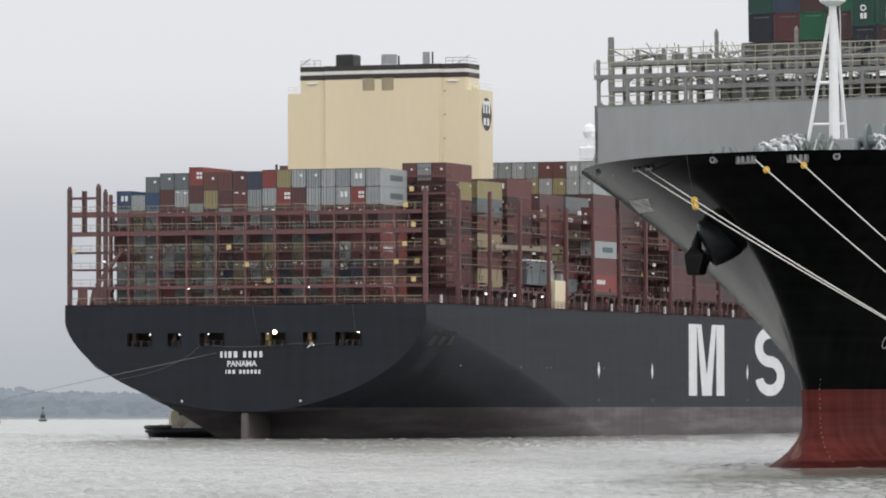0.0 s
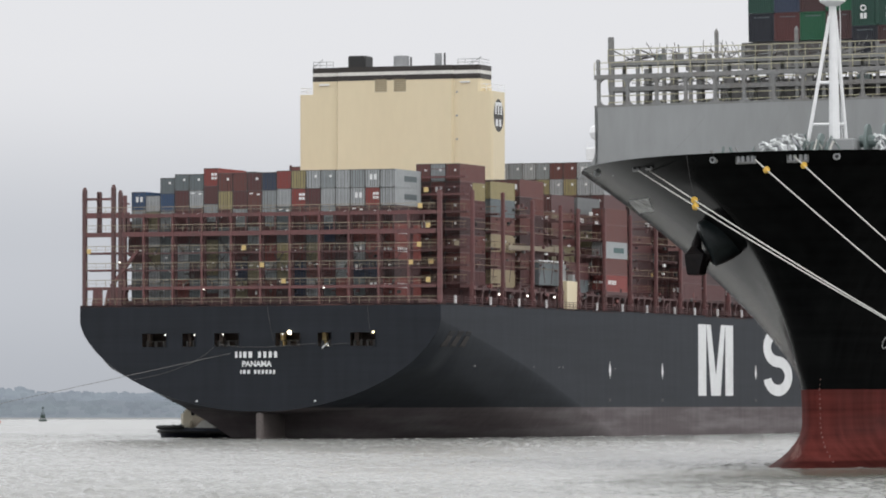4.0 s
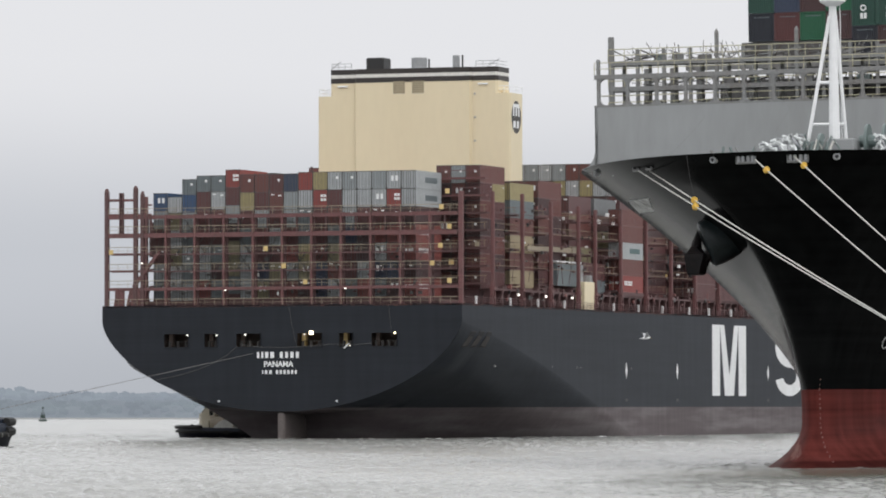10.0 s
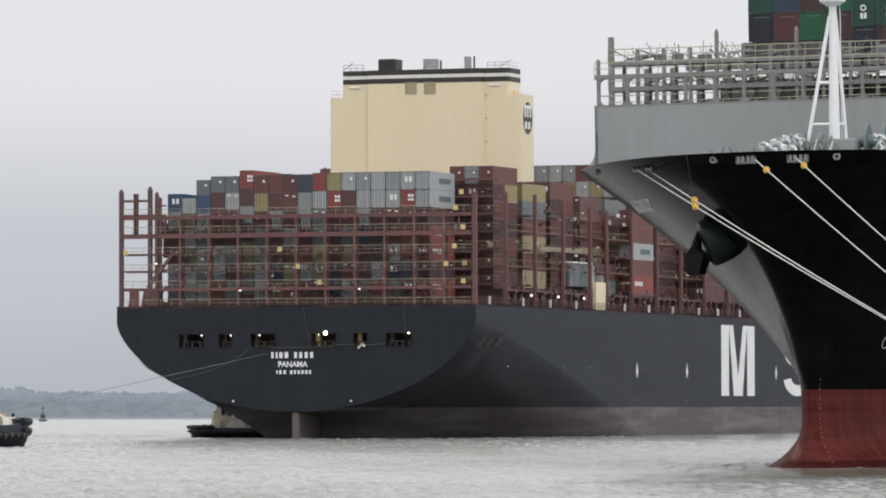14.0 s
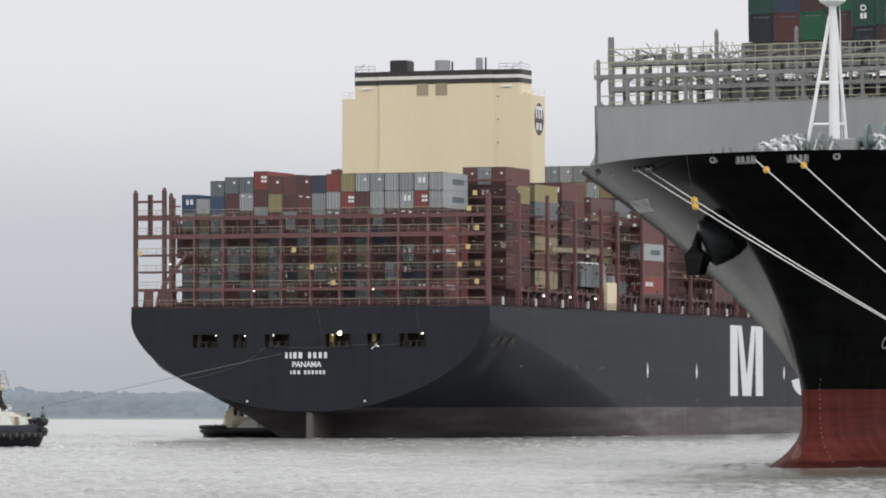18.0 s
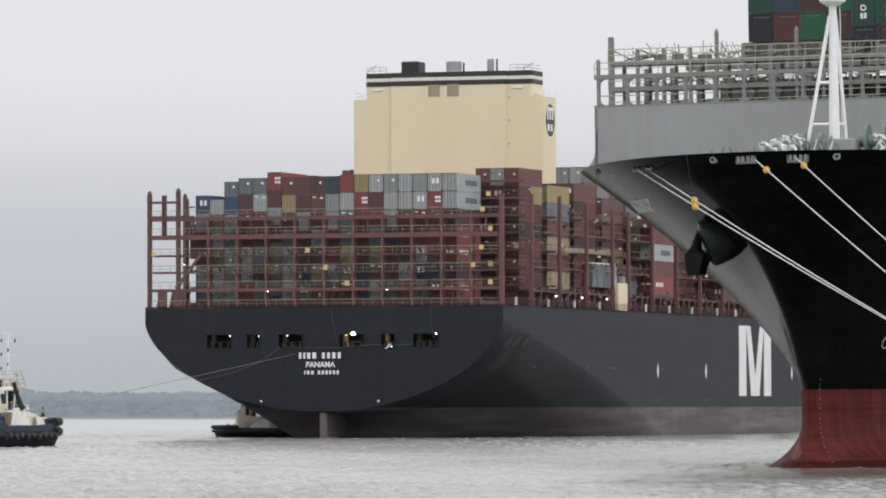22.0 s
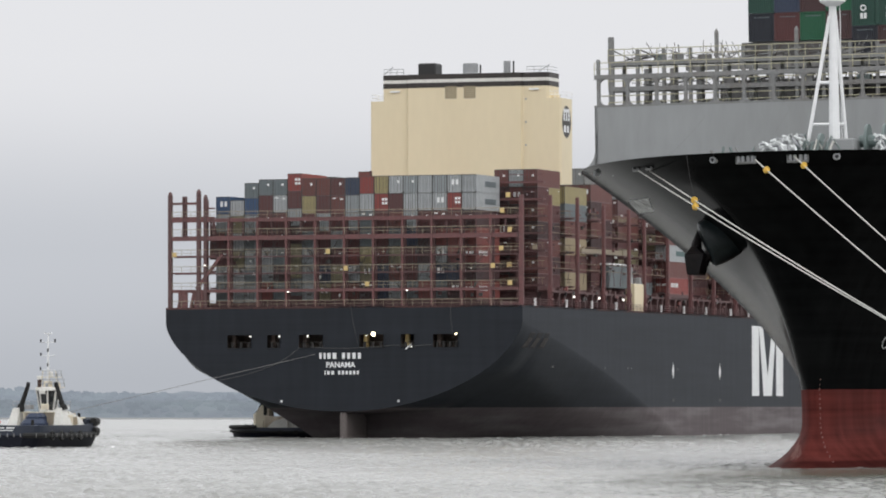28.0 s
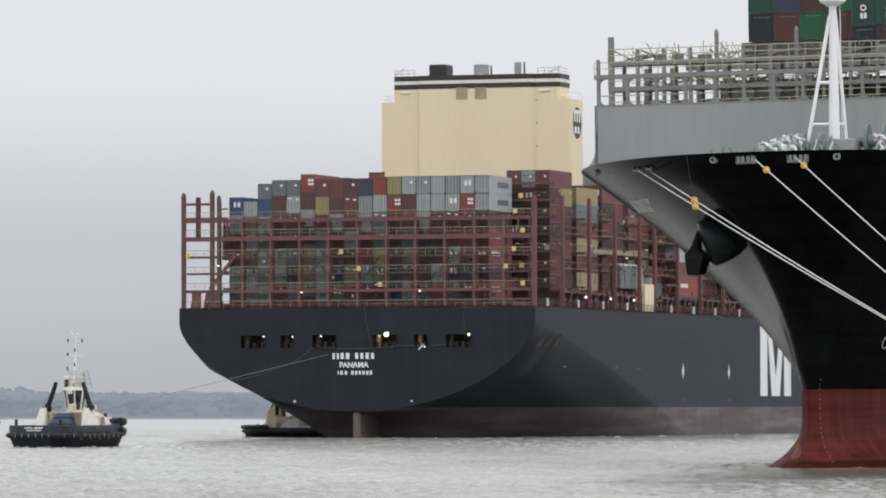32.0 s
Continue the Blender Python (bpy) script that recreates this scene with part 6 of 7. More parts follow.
def build_forecastle(ship):
    # chocks on the bulwark: round and roller types
    def surf(a, s, z):
        return Vector((s * bow_half(a, z), -a, z))
    def side_dir(a, s, z):
        d = (surf(a + 0.3, s, z) - surf(max(0.05, a - 0.3), s, z)).normalized()
        n = Vector((d.y, -d.x, 0)).normalized()
        if n.y < 0:
            n = -n
        return Vector((d.x, d.y, 0)).normalized(), n, Vector((0, 0, 1))
    for a, s in ((1.81, 1), (1.86, -1), (20.0, 1)):
        z = 26.55
        p = surf(a, s, z)
        d, n, e = side_dir(a, s, z)
        p = p + n * 0.3
        g = Geo()
        g.tube([p - n * 0.35, p - n * 0.02], 0.27, 12)
        ring = []
        for i in range(13):
            t = 2 * math.pi * i / 12
            ring.append(p + n * 0.06 + d * (0.25 * math.cos(t)) + e * (0.23 * math.sin(t)))
        g.tube(ring, 0.09, 6)
        ch = part("round_chock", g, M_GALV, ship, "grey round mooring chock")
        # Dark disc in place of a hole, for the shade inside the ring.
        g = Geo()
        g.tube([p + n * 0.03, p + n * 0.1], 0.23, 12)
        part("chock_opening_shade", g, M_DARK, ch)
    for a, s in ((1.36, 1), (1.36, -1), (9.9, 1), (7.7, 1)):
        z = 26.3
        p = surf(a, s, z)
        d, n, e = side_dir(a, s, z)
        g = Geo()
        L = 0.88 if a < 5 else 0.5
        p = p + n * (0.45 if a < 5 else 0.05) + Vector((0, 0, 0.0))
        hgt = 0.72 if a < 5 else 0.6
        lo_, hi_ = p + n * 0.1 - e * 0.1, p + n * 0.1 + e * hgt
        g.tube([lo_ - d * L, lo_ + d * L, hi_ + d * L, hi_ - d * L, lo_ - d * L, lo_ + d * L], 0.13, 6)
        ch = part("roller_chock", g, M_GREYSTEEL, ship, "grey roller fairlead")
        if a > 5:
            continue
        # Dark sheet behind the rollers stands for the shaded gap.
        g = Geo()
        g.add([p - d * L + n * 0.03, p + d * L + n * 0.03, p + d * L + n * 0.03 + e * hgt, p - d * L + n * 0.03 + e * hgt], [(0, 1, 2, 3)])
        part("chock_opening_shade", g, M_DARK, ch)
        for k in (-0.7, -0.25, 0.3, 0.75):
            g = Geo()
            g.tube([p + d * (k * L) + n * 0.1, p + d * (k * L) + n * 0.1 + e * (hgt - 0.05)], 0.15, 8)
            part("roller", g, M_GALV if a < 5 else M_BOLSTER, ch)
    # foremast
    bx, ay, zb = -1.75, -16.0, 28.0
    g = Geo()
    g.tube([(bx, ay, zb), (bx, ay, 38.0), (bx, ay, 43)], 0.42, 14, radii=[0.5, 0.36, 0.3])
    mast = part("foremast", g, M_MAST, ship, "white tripod foremast")
    for k, dx in ((0, 2.2), (1, -0.9)):
        g = Geo()
        g.tube([(bx + dx, ay + 1.2 - 2 * k, zb), (bx + 0.25 - 0.5 * k, ay + 0.1, 39.6)], 0.17, 8)
        part("mast_leg", g, M_MAST, mast)
    g = Geo()
    for z, w0, w1 in ((33.75, 1.25, -0.5), (30.1, 1.9, -0.75)):
        g.tube([(bx + w0, ay + 0.7, z), (bx + w1, ay - 0.4, z)], 0.13, 8)
    part("mast_brace", g, M_MAST, mast)
    g = Geo()
    g.lathe([(0.5, -0.5), (1.15, -0.1), (1.15, 0.1), (1.1, 0.12)], 16, at=(bx, ay, 40.95))
    part("mast_platform", g, M_MAST, mast)
    g = Geo()
    g.tube([(bx - 0.5, ay - 0.7, 28), (bx - 0.48, ay - 0.7, 42.5)], 0.045, 6)
    part("mast_ladder", g, M_MAST, mast)
    g = Geo()
    g.cbox(bx - 2.0, bx + 0.9, ay - 1.5, ay + 1.2, FC - 0.6, 28.75, 0.1)
    part("mast_base", g, M_GREYSHIP, mast)
    # windlasses, drums and heaped rope
    rnd = random.Random(4)
    for x, y, hub, rad in ((-0.1, -14.6, 28.0, 1.25), (-5.2, -17.5, 28.6, 1.5)):
        g = Geo()
        n = 18
        for k in (-0.8, 0.8):
            ring = [Vector((x + k, y + 1.3 * math.cos(2 * math.pi * i / n), hub + rad * math.sin(2 * math.pi * i / n))) for i in range(n)]
            vs = [p + Vector((-0.12, 0, 0)) for p in ring] + [p + Vector((0.12, 0, 0)) for p in ring]
            g.add(vs, [tuple(range(n)), tuple(range(2 * n - 1, n - 1, -1))] + [(i, n + i, n + (i + 1) % n, (i + 1) % n) for i in range(n)])
        g.tube([(x - 1.3, y, hub), (x + 1.5, y, hub)], 0.55, 12)
        g.cbox(x - 1.6, x + 1.6, y - 1.2, y + 1.2, FC - 0.6, 27.4, 0.08)
        part("windlass", g, M_WINCH, ship, "grey green windlass drum")
    for cx_, cy, span, hgt in ((2.6, -12.0, 2.2, 0.9), (1.8, -12.5, 1.8, 1.25), (1.0, -13.0, 1.5, 1.6), (-5.9, -16.5, 0.7, 1.6)):
        for i in range(5):
            g = Geo()
            pts = []
            for k in range(9):
                t = k / 8
                pts.append((cx_ + span * (0.5 - t) + rnd.uniform(-0.15, 0.15), cy + rnd.uniform(-0.4, 0.4) + 0.3 * i, FC + 0.25 + hgt * math.sin(math.pi * min(1, t * 0.6 + 0.12 * i)) + rnd.uniform(-0.1, 0.15)))
            g.tube(pts, 0.13, 6)
            part("rope_coil", g, M_COIL if i % 3 else M_GALV, ship, "heaped white mooring rope")
    for i in range(9):
        g = Geo()
        x = 0.9 - 0.33 * i
        g.tube([(x, -12.9, FC - 0.2), (x - rnd.uniform(0.2, 0.8), -13.2, FC + rnd.uniform(1.0, 2.0)), (x - rnd.uniform(0.8, 1.6), -13.4, FC + rnd.uniform(0.5, 1.5))], rnd.choice((0.07, 0.11)), 6)
        part("winch_gear", g, (M_ROPE, M_WINCH, M_GREYSTEEL, M_WINCH)[i % 4], ship)
    for i in range(7):
        g = Geo()
        x = 7.5 - 0.62 * i
        z = FC + rnd.uniform(0.3, 0.7)
        g.beam((x, -10.0, FC - 0.2), (x + rnd.uniform(-0.7, 0.7), -10.2, z + 0.4), 0.18, 0.18)
        part("deck_fitting", g, M_WINCH if i % 2 else M_GREYSTEEL, ship)
    g = Geo()
    for i in range(6):
        z = 28.9 - 0.28 * i
        g.tube([(-5.1 - 0.22 * i, -18.6, z), (-5.5 - 0.22 * i, -18.4, z - 0.12)], 0.2, 8)
    part("anchor_chain", g, M_ROPE, ship, "pale painted anchor chain")
    # loading mark ring on the port bow
    g = Geo()
    a, z = 22.6, 11.0
    ring = []
    for i in range(17):
        t = 2 * math.pi * i / 16
        aa, zz = a + 0.55 * math.cos(t), z + 0.55 * math.sin(t)
        ring.append((-bow_half(aa, zz) - 0.01, -aa, zz))
    g.tube(ring, 0.06, 5)
    part("hull_ring_mark", g, M_CHECK, ship)


def build_moored_ship():
    ship = thing("moored_container_ship", MOORED, "black hulled container ship with red boot-topping moored bow on", "ship")
    build_moored_hull(ship)
    build_breakwater(ship)
    build_moored_bridge(ship)
    build_moored_containers(ship)
    build_anchor(ship, 1)
    build_anchor(ship, -1)
    build_forecastle(ship)
    return ship


def mooring_line(name, p, q, sag, disc_at, r=0.054):
    """A sagging mooring rope from the bow chock p to the quay q; a yellow rat guard disc hangs on it."""
    p, q = Vector(p), Vector(q)
    g = Geo()
    pts = []
    for i in range(33):
        t = i / 32
        pts.append(p.lerp(q, t) - Vector((0, 0, 4 * sag * t * (1 - t))))
    line = new(name, None)
    line.empty_display_size = 1
    line.location = p
    g.tube([v - p for v in pts], r, 8)
    part("rope", g, M_ROPE, line)
    t = disc_at
    c = p.lerp(q, t) - Vector((0, 0, 4 * sag * t * (1 - t))) - p
    d = (q - p).normalized()
    u = d.cross(Vector((0, 0, 1))).normalized()
    w = u.cross(d)
    g = Geo()
    n = 16
    for off, rad in ((0.0, 0.30), (0.18, 0.18)):
        ring = [c + d * off + (u * math.cos(2 * math.pi * i / n) + w * math.sin(2 * math.pi * i / n)) * rad for i in range(n)]
        ring2 = [v + d * 0.07 for v in ring]
        g.add(ring + ring2, [tuple(range(n)), tuple(range(2 * n - 1, n - 1, -1))] + [(i, n + i, n + (i + 1) % n, (i + 1) % n) for i in range(n)])
    g.tube([c - d * 0.1, c + d * 0.4], 0.11, 8)
    part("rat_guard", g, M_RAT, line, "yellow rat guard disc")
    tagged(line, label="pale mooring rope with a yellow rat guard running to the quay", category="rope", group="mooring ropes")
    return line


def build_quay():
    g = Geo()
    g.prism([(-300, -400), (300, -400), (300, 12), (-300, 12)], -6, 4.0)
    tagged(new("promenade", g.mesh("promenade", M_QUAY)), label="plain concrete sea wall promenade", category="promenade", kind="structure")
    g = Geo()
    g.prism([(40.5, 410), (400, 410), (400, 900), (199, 900), (59.5, 470)], -6, 4.6)
    ob = new("quay", g.mesh("quay", M_QUAY))
    tagged(ob, label="plain concrete quay", category="quay", kind="structure")


# ------------------------------------------------------------------ tugs
def tug_outline(length, beam, n=30):
    pts = []
    for i in range(n + 1):                   # starboard side from stern to bow
        t = i / n
        y = -length / 2 + length * t
        k = abs(2 * t - 1)
        w = beam / 2 * (1 - (0.12 * k ** 6 + 0.34 * k ** 18 if t < 0.5 else 0.97 * k ** 6.5))
        pts.append((w, y))
    return pts


def build_tug(name, label, sy, sx, sz=1.0, mast=True):
    length, beam = 23.5, 9.8
    tug = thing(name, pose(0, 0, 0), label, "tugboat", group="harbour tugs")
    def skin(levels, mat_, nm, lab=""):
        g = Geo()
        rows = []
        for z, sc, sheer in levels:
            right = [(x * sc, y * (0.8 + 0.2 * sc if y > 0 else 0.94 + 0.06 * sc), z + sheer * max(0, y / length * 2) ** 2) for x, y in tug_outline(length, beam)]
            left = [(-x, y, zz) for x, y, zz in reversed(right)]
            rows.append(right + left)
        g.grid(rows, closed=True)
        n = len(rows[0])
        g.add(rows[-1], [tuple(range(n))])
        g.add(rows[0], [tuple(range(n - 1, -1, -1))])
        return part(nm, g, mat_, tug, lab)
    skin([(-1.2, 0.68, 0), (0.0, 0.83, 0), (1.2, 0.97, 0.2), (1.6, 1.0, 0.3)], M_TUGHULL, "hull_shell", "dark navy tug hull")
    skin([(1.6, 0.985, 0.3), (2.85, 1.0, 0.9 if mast else 0.3), (2.88, 0.97, 0.9 if mast else 0.3), (2.0, 0.95, 0.5 if mast else 0.2)], M_NAVY, "bulwark", "navy blue bulwark")
    # rubbing fender all round, heavier at the bow
    g = Geo()
    right = [(x * 1.02, y * 1.01, 1.6 + 0.4 * max(0, y / length * 2) ** 2) for x, y in tug_outline(length, beam)]
    g.tube(right + [(-x, y, z) for x, y, z in reversed(right)], 0.33, 8)
    part("fender", g, M_RUBBER, tug)
    for lift, rad in ((2.0, 0.5), (3.2, 0.54)) if mast else ((1.7, 0.4), (2.95, 0.6)):
        g = Geo()
        bow = [(x, y * 1.01, lift + 0.1) for x, y in tug_outline(length, beam) if y > length * 0.25]
        g.tube(bow + [(-x, y, z) for x, y, z in reversed(bow)], rad, 8)
        part("bow_fender", g, M_RUBBER, tug, "thick rolled rubber bow fender")
    for i, (x, y) in enumerate(tug_outline(length, beam)):
        if mast and i % 2 and y < 7:
            for s in (1, -1):
                g = Geo()
                g.box(s * x * 1.02 + s * 0.30 - 0.05, s * x * 1.02 + s * 0.30 + 0.05, y * 1.01 - 0.06, y * 1.01 + 0.06, 1.35, 1.85)
                part("fender_strop", g, M_GREYSTEEL, tug)
    for x in (-2.6, -1.6, -0.6, 0.5, 1.5, 2.5) if mast else ():
        g = Geo()
        g.box(x - 0.06, x + 0.06, -length / 2 * 1.01 - 0.36, -length / 2 * 1.01 - 0.26, 1.4, 1.85)
        part("fender_strop", g, M_GREYSTEEL, tug)
    for y in (-7.5, -4.5, -1.5, 1.5):
        for s in (1, -1):
            g = Geo()
            x = s * (beam / 2 + 0.25)
            n = 14
            ring = [(x, y + 0.5 * math.cos(2 * math.pi * i / n), 1.55 + 0.5 * math.sin(2 * math.pi * i / n)) for i in range(n + 1)]
            g.tube(ring, 0.17, 6)
            part("tyre_fender", g, M_RUBBER, tug)
    for x0, x1, z0, z1 in ((-1.4, -0.15, 2.48, 2.63), (0.1, 1.4, 2.48, 2.63), (-1.1, 1.2, 2.18, 2.30)):
        g = Geo()
        g.box(x0, x1, -length / 2 - 0.04, -length / 2 + 0.2, z0, z1)
        part("name_bar", g, M_LABEL, tug, "white bar on the tug's stern")
    # deckhouse, winch cover, casings
    g = Geo()
    g.prism([(-2.5, -2.6), (2.5, -2.6), (2.7, 2.5), (2.0, 5.0), (-2.0, 5.0), (-2.7, 2.5)], 1.8, 4.45)
    house = part("deckhouse", g, M_TAN, tug, "tan tug deckhouse")
    g = Geo()
    g.cbox(-2.0, -1.1, -2.68, -2.55, 1.9, 4.1, 0.06)
    part("house_door", g, M_TUGCREAM, house)
    g = Geo()
    for x in (-2.35, 2.35):
        g.box(x - 0.1, x + 0.1, -2.72, -2.5, 1.8, 4.5)
    g.box(-2.7, 2.7, -2.8, -2.5, 4.45, 4.58)
    part("house_trim", g, M_TUGCREAM, house)
    g = Geo()
    g.cbox(-1.6, 2.1, -6.0, -3.4, 1.8, 3.7, 0.6)
    g.cbox(-1.0, 1.6, -5.4, -3.0, 3.3, 4.45, 0.5)
    part("winch_cover", g, M_BLUE, tug, "blue winch housing")
    for s in (1, -1):
        g = Geo()
        x = s * 3.75
        g.add([(x - 0.9, -4.2, 1.9), (x + 0.9, -4.2, 1.9), (x + 0.9, -0.8, 1.9), (x - 0.9, -0.8, 1.9), (x - 0.45 - s * 0.45, -3.3, 5.1), (x + 0.45 - s * 0.45, -3.3, 5.1), (x + 0.45 - s * 0.45, -1.7, 5.1), (x - 0.45 - s * 0.45, -1.7, 5.1)],
              [(0, 3, 2, 1), (4, 5, 6, 7), (0, 1, 5, 4), (1, 2, 6, 5), (2, 3, 7, 6), (3, 0, 4, 7)])
        part("funnel_casing", g, M_TUGWHITE, tug, "white sloped funnel casing")
        g = Geo()
        lean = lambda q: (x + 0.35 - s * (0.35 + 1.2 * q) + 0.25 * q, -2.5 - 0.4 * q, 4.9 + 3.1 * q)
        g.tube([lean(-0.03), lean(0.12), lean(0.2)], 0.5, 12, radii=[0.62, 0.55, 0.36])
        tip = lean(1.0)
        g.tube([lean(0.14), lean(0.5), lean(0.8), tip, (tip[0] - s * 0.08, tip[1] - 0.05, tip[2] + 0.35)], 0.33, 12, radii=[0.36, 0.32, 0.3, 0.28, 0.27])
        part("exhaust_pipe", g, M_RUBBER, tug, "black angled exhaust pipe")
    # wheelhouse: flared posts, dark panes, roof
    zw = 4.25
    g = Geo()
    n = 8
    def oct_(r, z, k=0.0):
        return [(r * math.cos(2 * math.pi * (i + 0.5) / n), 1.2 + r * math.sin(2 * math.pi * (i + 0.5) / n), z) for i in range(n)]
    g.grid([oct_(1.5, zw - 0.4), oct_(1.2, zw + 0.55)], closed=True)
    part("wheelhouse_wall", g, M_TUGWHITE, tug)
    g = Geo()
    g.cbox(-0.5, 0.4, -0.62, -0.4, zw + 2.65, zw + 3.1, 0.05)
    g.box(-0.42, 0.32, -0.5, -0.2, zw + 0.4, zw + 0.75)
    part("wheelhouse_panel", g, M_TUGWHITE, tug)
    a, b = oct_(1.15, zw + 0.55), oct_(1.62, zw + 3.1)
    for i in range(n):
        g = Geo()
        j = (i + 1) % n
        g.add([a[i], a[j], b[j], b[i]], [(0, 1, 2, 3)])
        part("wheelhouse_pane", g, M_GLASS, tug)
        g = Geo()
        g.beam(a[i], b[i], 0.19, 0.19)
        part("window_post", g, M_TUGWHITE, tug)
    g = Geo()
    g.grid([oct_(1.6, zw + 3.05), oct_(1.82, zw + 3.1), oct_(1.75, zw + 3.4), oct_(1.0, zw + 3.55)], closed=True)
    g.add(oct_(1.0, zw + 3.55), [tuple(range(n))])
    g.add(oct_(1.6, zw + 3.05), [tuple(range(n - 1, -1, -1))])
    part("wheelhouse_roof", g, M_TUGWHITE, tug)
    g = Geo()
    g.cbox(-0.5, 0.5, 1.0, 2.2, zw + 3.5, zw + 4.3, 0.15)
    g.cbox(0.9, 1.6, 1.8, 2.6, zw + 3.5, zw + 4.2, 0.2)
    g.box(-1.5, 1.9, 1.0, 3.2, zw + 3.42, zw + 3.52)
    g.box(-0.9, 1.7, 1.2, 2.6, zw + 4.75, zw + 4.85)
    for x in (-0.85, 0.4, 1.6):
        g.tube([(x, 1.3, zw + 3.5), (x * 0.8, 1.4, zw + 5.6)], 0.06, 5)
    part("roof_platform", g, M_TUGCREAM, tug)
    for x, y, w, z0, z1, mt in ((-1.1, 1.2, 0.24, 3.5, 4.5, M_BROWN_IN), (-1.1, 1.2, 0.3, 4.5, 4.95, M_TUGWHITE), (0.1, 1.1, 0.2, 3.5, 4.0, M_GALV), (1.4, 1.2, 0.2, 3.5, 4.3, M_GALV), (0.7, 1.3, 0.2, 4.85, 5.5, M_TUGWHITE), (1.3, 1.8, 0.18, 4.85, 5.3, M_GALV)):
        g = Geo()
        g.cbox(x - w, x + w, y - w, y + w, zw + z0, zw + z1, 0.08)
        part("roof_gear", g, mt, tug)
    for s in (1, -1):                        # side casings stepping down towards the bow
        g = Geo()
        x0, x1 = sorted((s * 2.5, s * 4.2))
        g.add([(x0, -0.8, 1.8), (x1, -0.8, 1.8), (x1, 5.0, 1.8), (x0, 5.0, 1.8), (x0, -0.8, 4.7), (x1 - (s > 0) * 0.5, -0.8, 4.7), (x1 - (s > 0) * 0.5, 3.0, 3.8), (x0, 3.0, 3.8)],
              [(0, 3, 2, 1), (4, 5, 6, 7), (0, 1, 5, 4), (1, 2, 6, 5), (2, 3, 7, 6), (3, 0, 4, 7)])
        part("side_casing", g, M_TUGWHITE, tug, "white stepped side casing")
        g = Geo()
        g.cbox(s * 3.0 - 0.5, s * 3.0 + 0.5, 5.1, 6.6, 1.8, 3.9, 0.1)
        part("deck_locker", g, M_TUGCREAM, tug)
        g = Geo()
        g.beam((s * 4.27, 0.2, 2.9), (s * 4.05, 0.2, 3.9), 0.9, 0.06)
        part("casing_door", g, M_TAN, tug)
    g = Geo()
    for z in (zw + 4.0, zw + 4.5):
        g.tube([(-1.2, 1.0, z), (1.9, 1.0, z), (1.9, 3.2, z)], 0.04, 5)
    for x in (-1.2, -0.4, 0.3, 1.1, 1.9):
        g.tube([(x, 1.0, zw + 3.4), (x, 1.0, zw + 4.5)], 0.04, 4)
    for z in (zw + 5.2, zw + 5.6):
        g.tube([(-0.9, 1.2, z), (1.7, 1.2, z), (1.7, 2.6, z)], 0.035, 5)
    g.tube([(1.9, 3.2, zw + 3.5), (1.6, 2.4, zw + 5.6)], 0.05, 5)
    g.tube([(1.9, 1.0, zw + 3.5), (1.6, 1.2, zw + 5.6)], 0.05, 5)
    part("roof_rail", g, M_GALV, tug)
    if not mast:                             # tall rounded forward house with a dark cap
        g = Geo()
        g.cbox(-1.9, 1.9, 3.8, 7.35, 1.8, 7.3, 0.5)
        fore = part("forward_house", g, M_TUGCREAM, tug, "cream forward house with a dark cap")
        g = Geo()
        g.cbox(-1.5, 1.5, 4.3, 6.9, 7.1, 7.9, 0.3)
        part("house_cap", g, M_RUBBER, fore)
        g = Geo()
        g.cbox(1.88, 1.96, 4.6, 5.3, 4.6, 6.2, 0.03)
        g.cbox(-1.96, -1.88, 4.6, 5.3, 4.6, 6.2, 0.03)
        part("house_window", g, M_RUBBER, fore)
        g = Geo()
        g.tube([(0, 9.0, 1.9), (0, 9.0, 3.9)], 0.22, 8)
        g.tube([(-0.5, 9.0, 3.5), (0.5, 9.0, 3.5)], 0.18, 8)
        part("towing_post", g, M_RUBBER, tug)
    if mast:
        g = Geo()
        g.tube([(0.15, 1.4, zw + 3.5), (0.15, 1.4, 9.9), (0.15, 1.4, 14.7)], 0.13, 8, radii=[0.28, 0.2, 0.09])
        m = part("signal_mast", g, M_MAST, tug, "thin signal mast with lamps")
        for z, w in ((9.95, 1.15), (11.8, 1.1), (13.55, 1.1)):
            g = Geo()
            g.tube([(0.15 - w, 1.4, z), (0.15 + w, 1.4, z)], 0.06, 6)
            part("mast_arm", g, M_MAST, m)
            for x in ((0.15 - w, 0.15 + w) if z > 12.5 else (0.15 - w, 0.15)):
                g = Geo()
                g.tube([(x, 1.3, z - 0.02 + (0.5 if x == 0.15 else 0)), (x, 1.3, z + (0.95 if x == 0.15 else 0.42))], 0.11, 8)
                part("mast_lamp", g, M_RUBBER, m)
        g = Geo()
        g.box(-0.45, 0.75, 1.3, 1.5, 14.6, 14.74)
        g.tube([(-0.5, 1.4, 14.7), (-0.5, 1.4, 15.0)], 0.05, 5)
        part("radar_scanner", g, M_LABEL, m)
    # foredeck winch, bitts and rails
    g = Geo()
    g.tube([(-1.6, 7.3, 3.2), (1.6, 7.3, 3.2)], 0.8, 12)
    g.cbox(-1.9, 1.9, 6.5, 8.1, 1.9, 2.6, 0.1)
    part("tow_winch", g, M_GALV, tug)
    for x, y in ((-1.2, 9.2), (1.2, 9.2), (-3.4, -10.2), (3.4, -10.2)):
        g = Geo()
        g.tube([(x, y, 1.8), (x, y, 3.6 if y < 0 or not mast else 4.4)], 0.22, 8)
        part("bitt", g, M_RUBBER, tug)
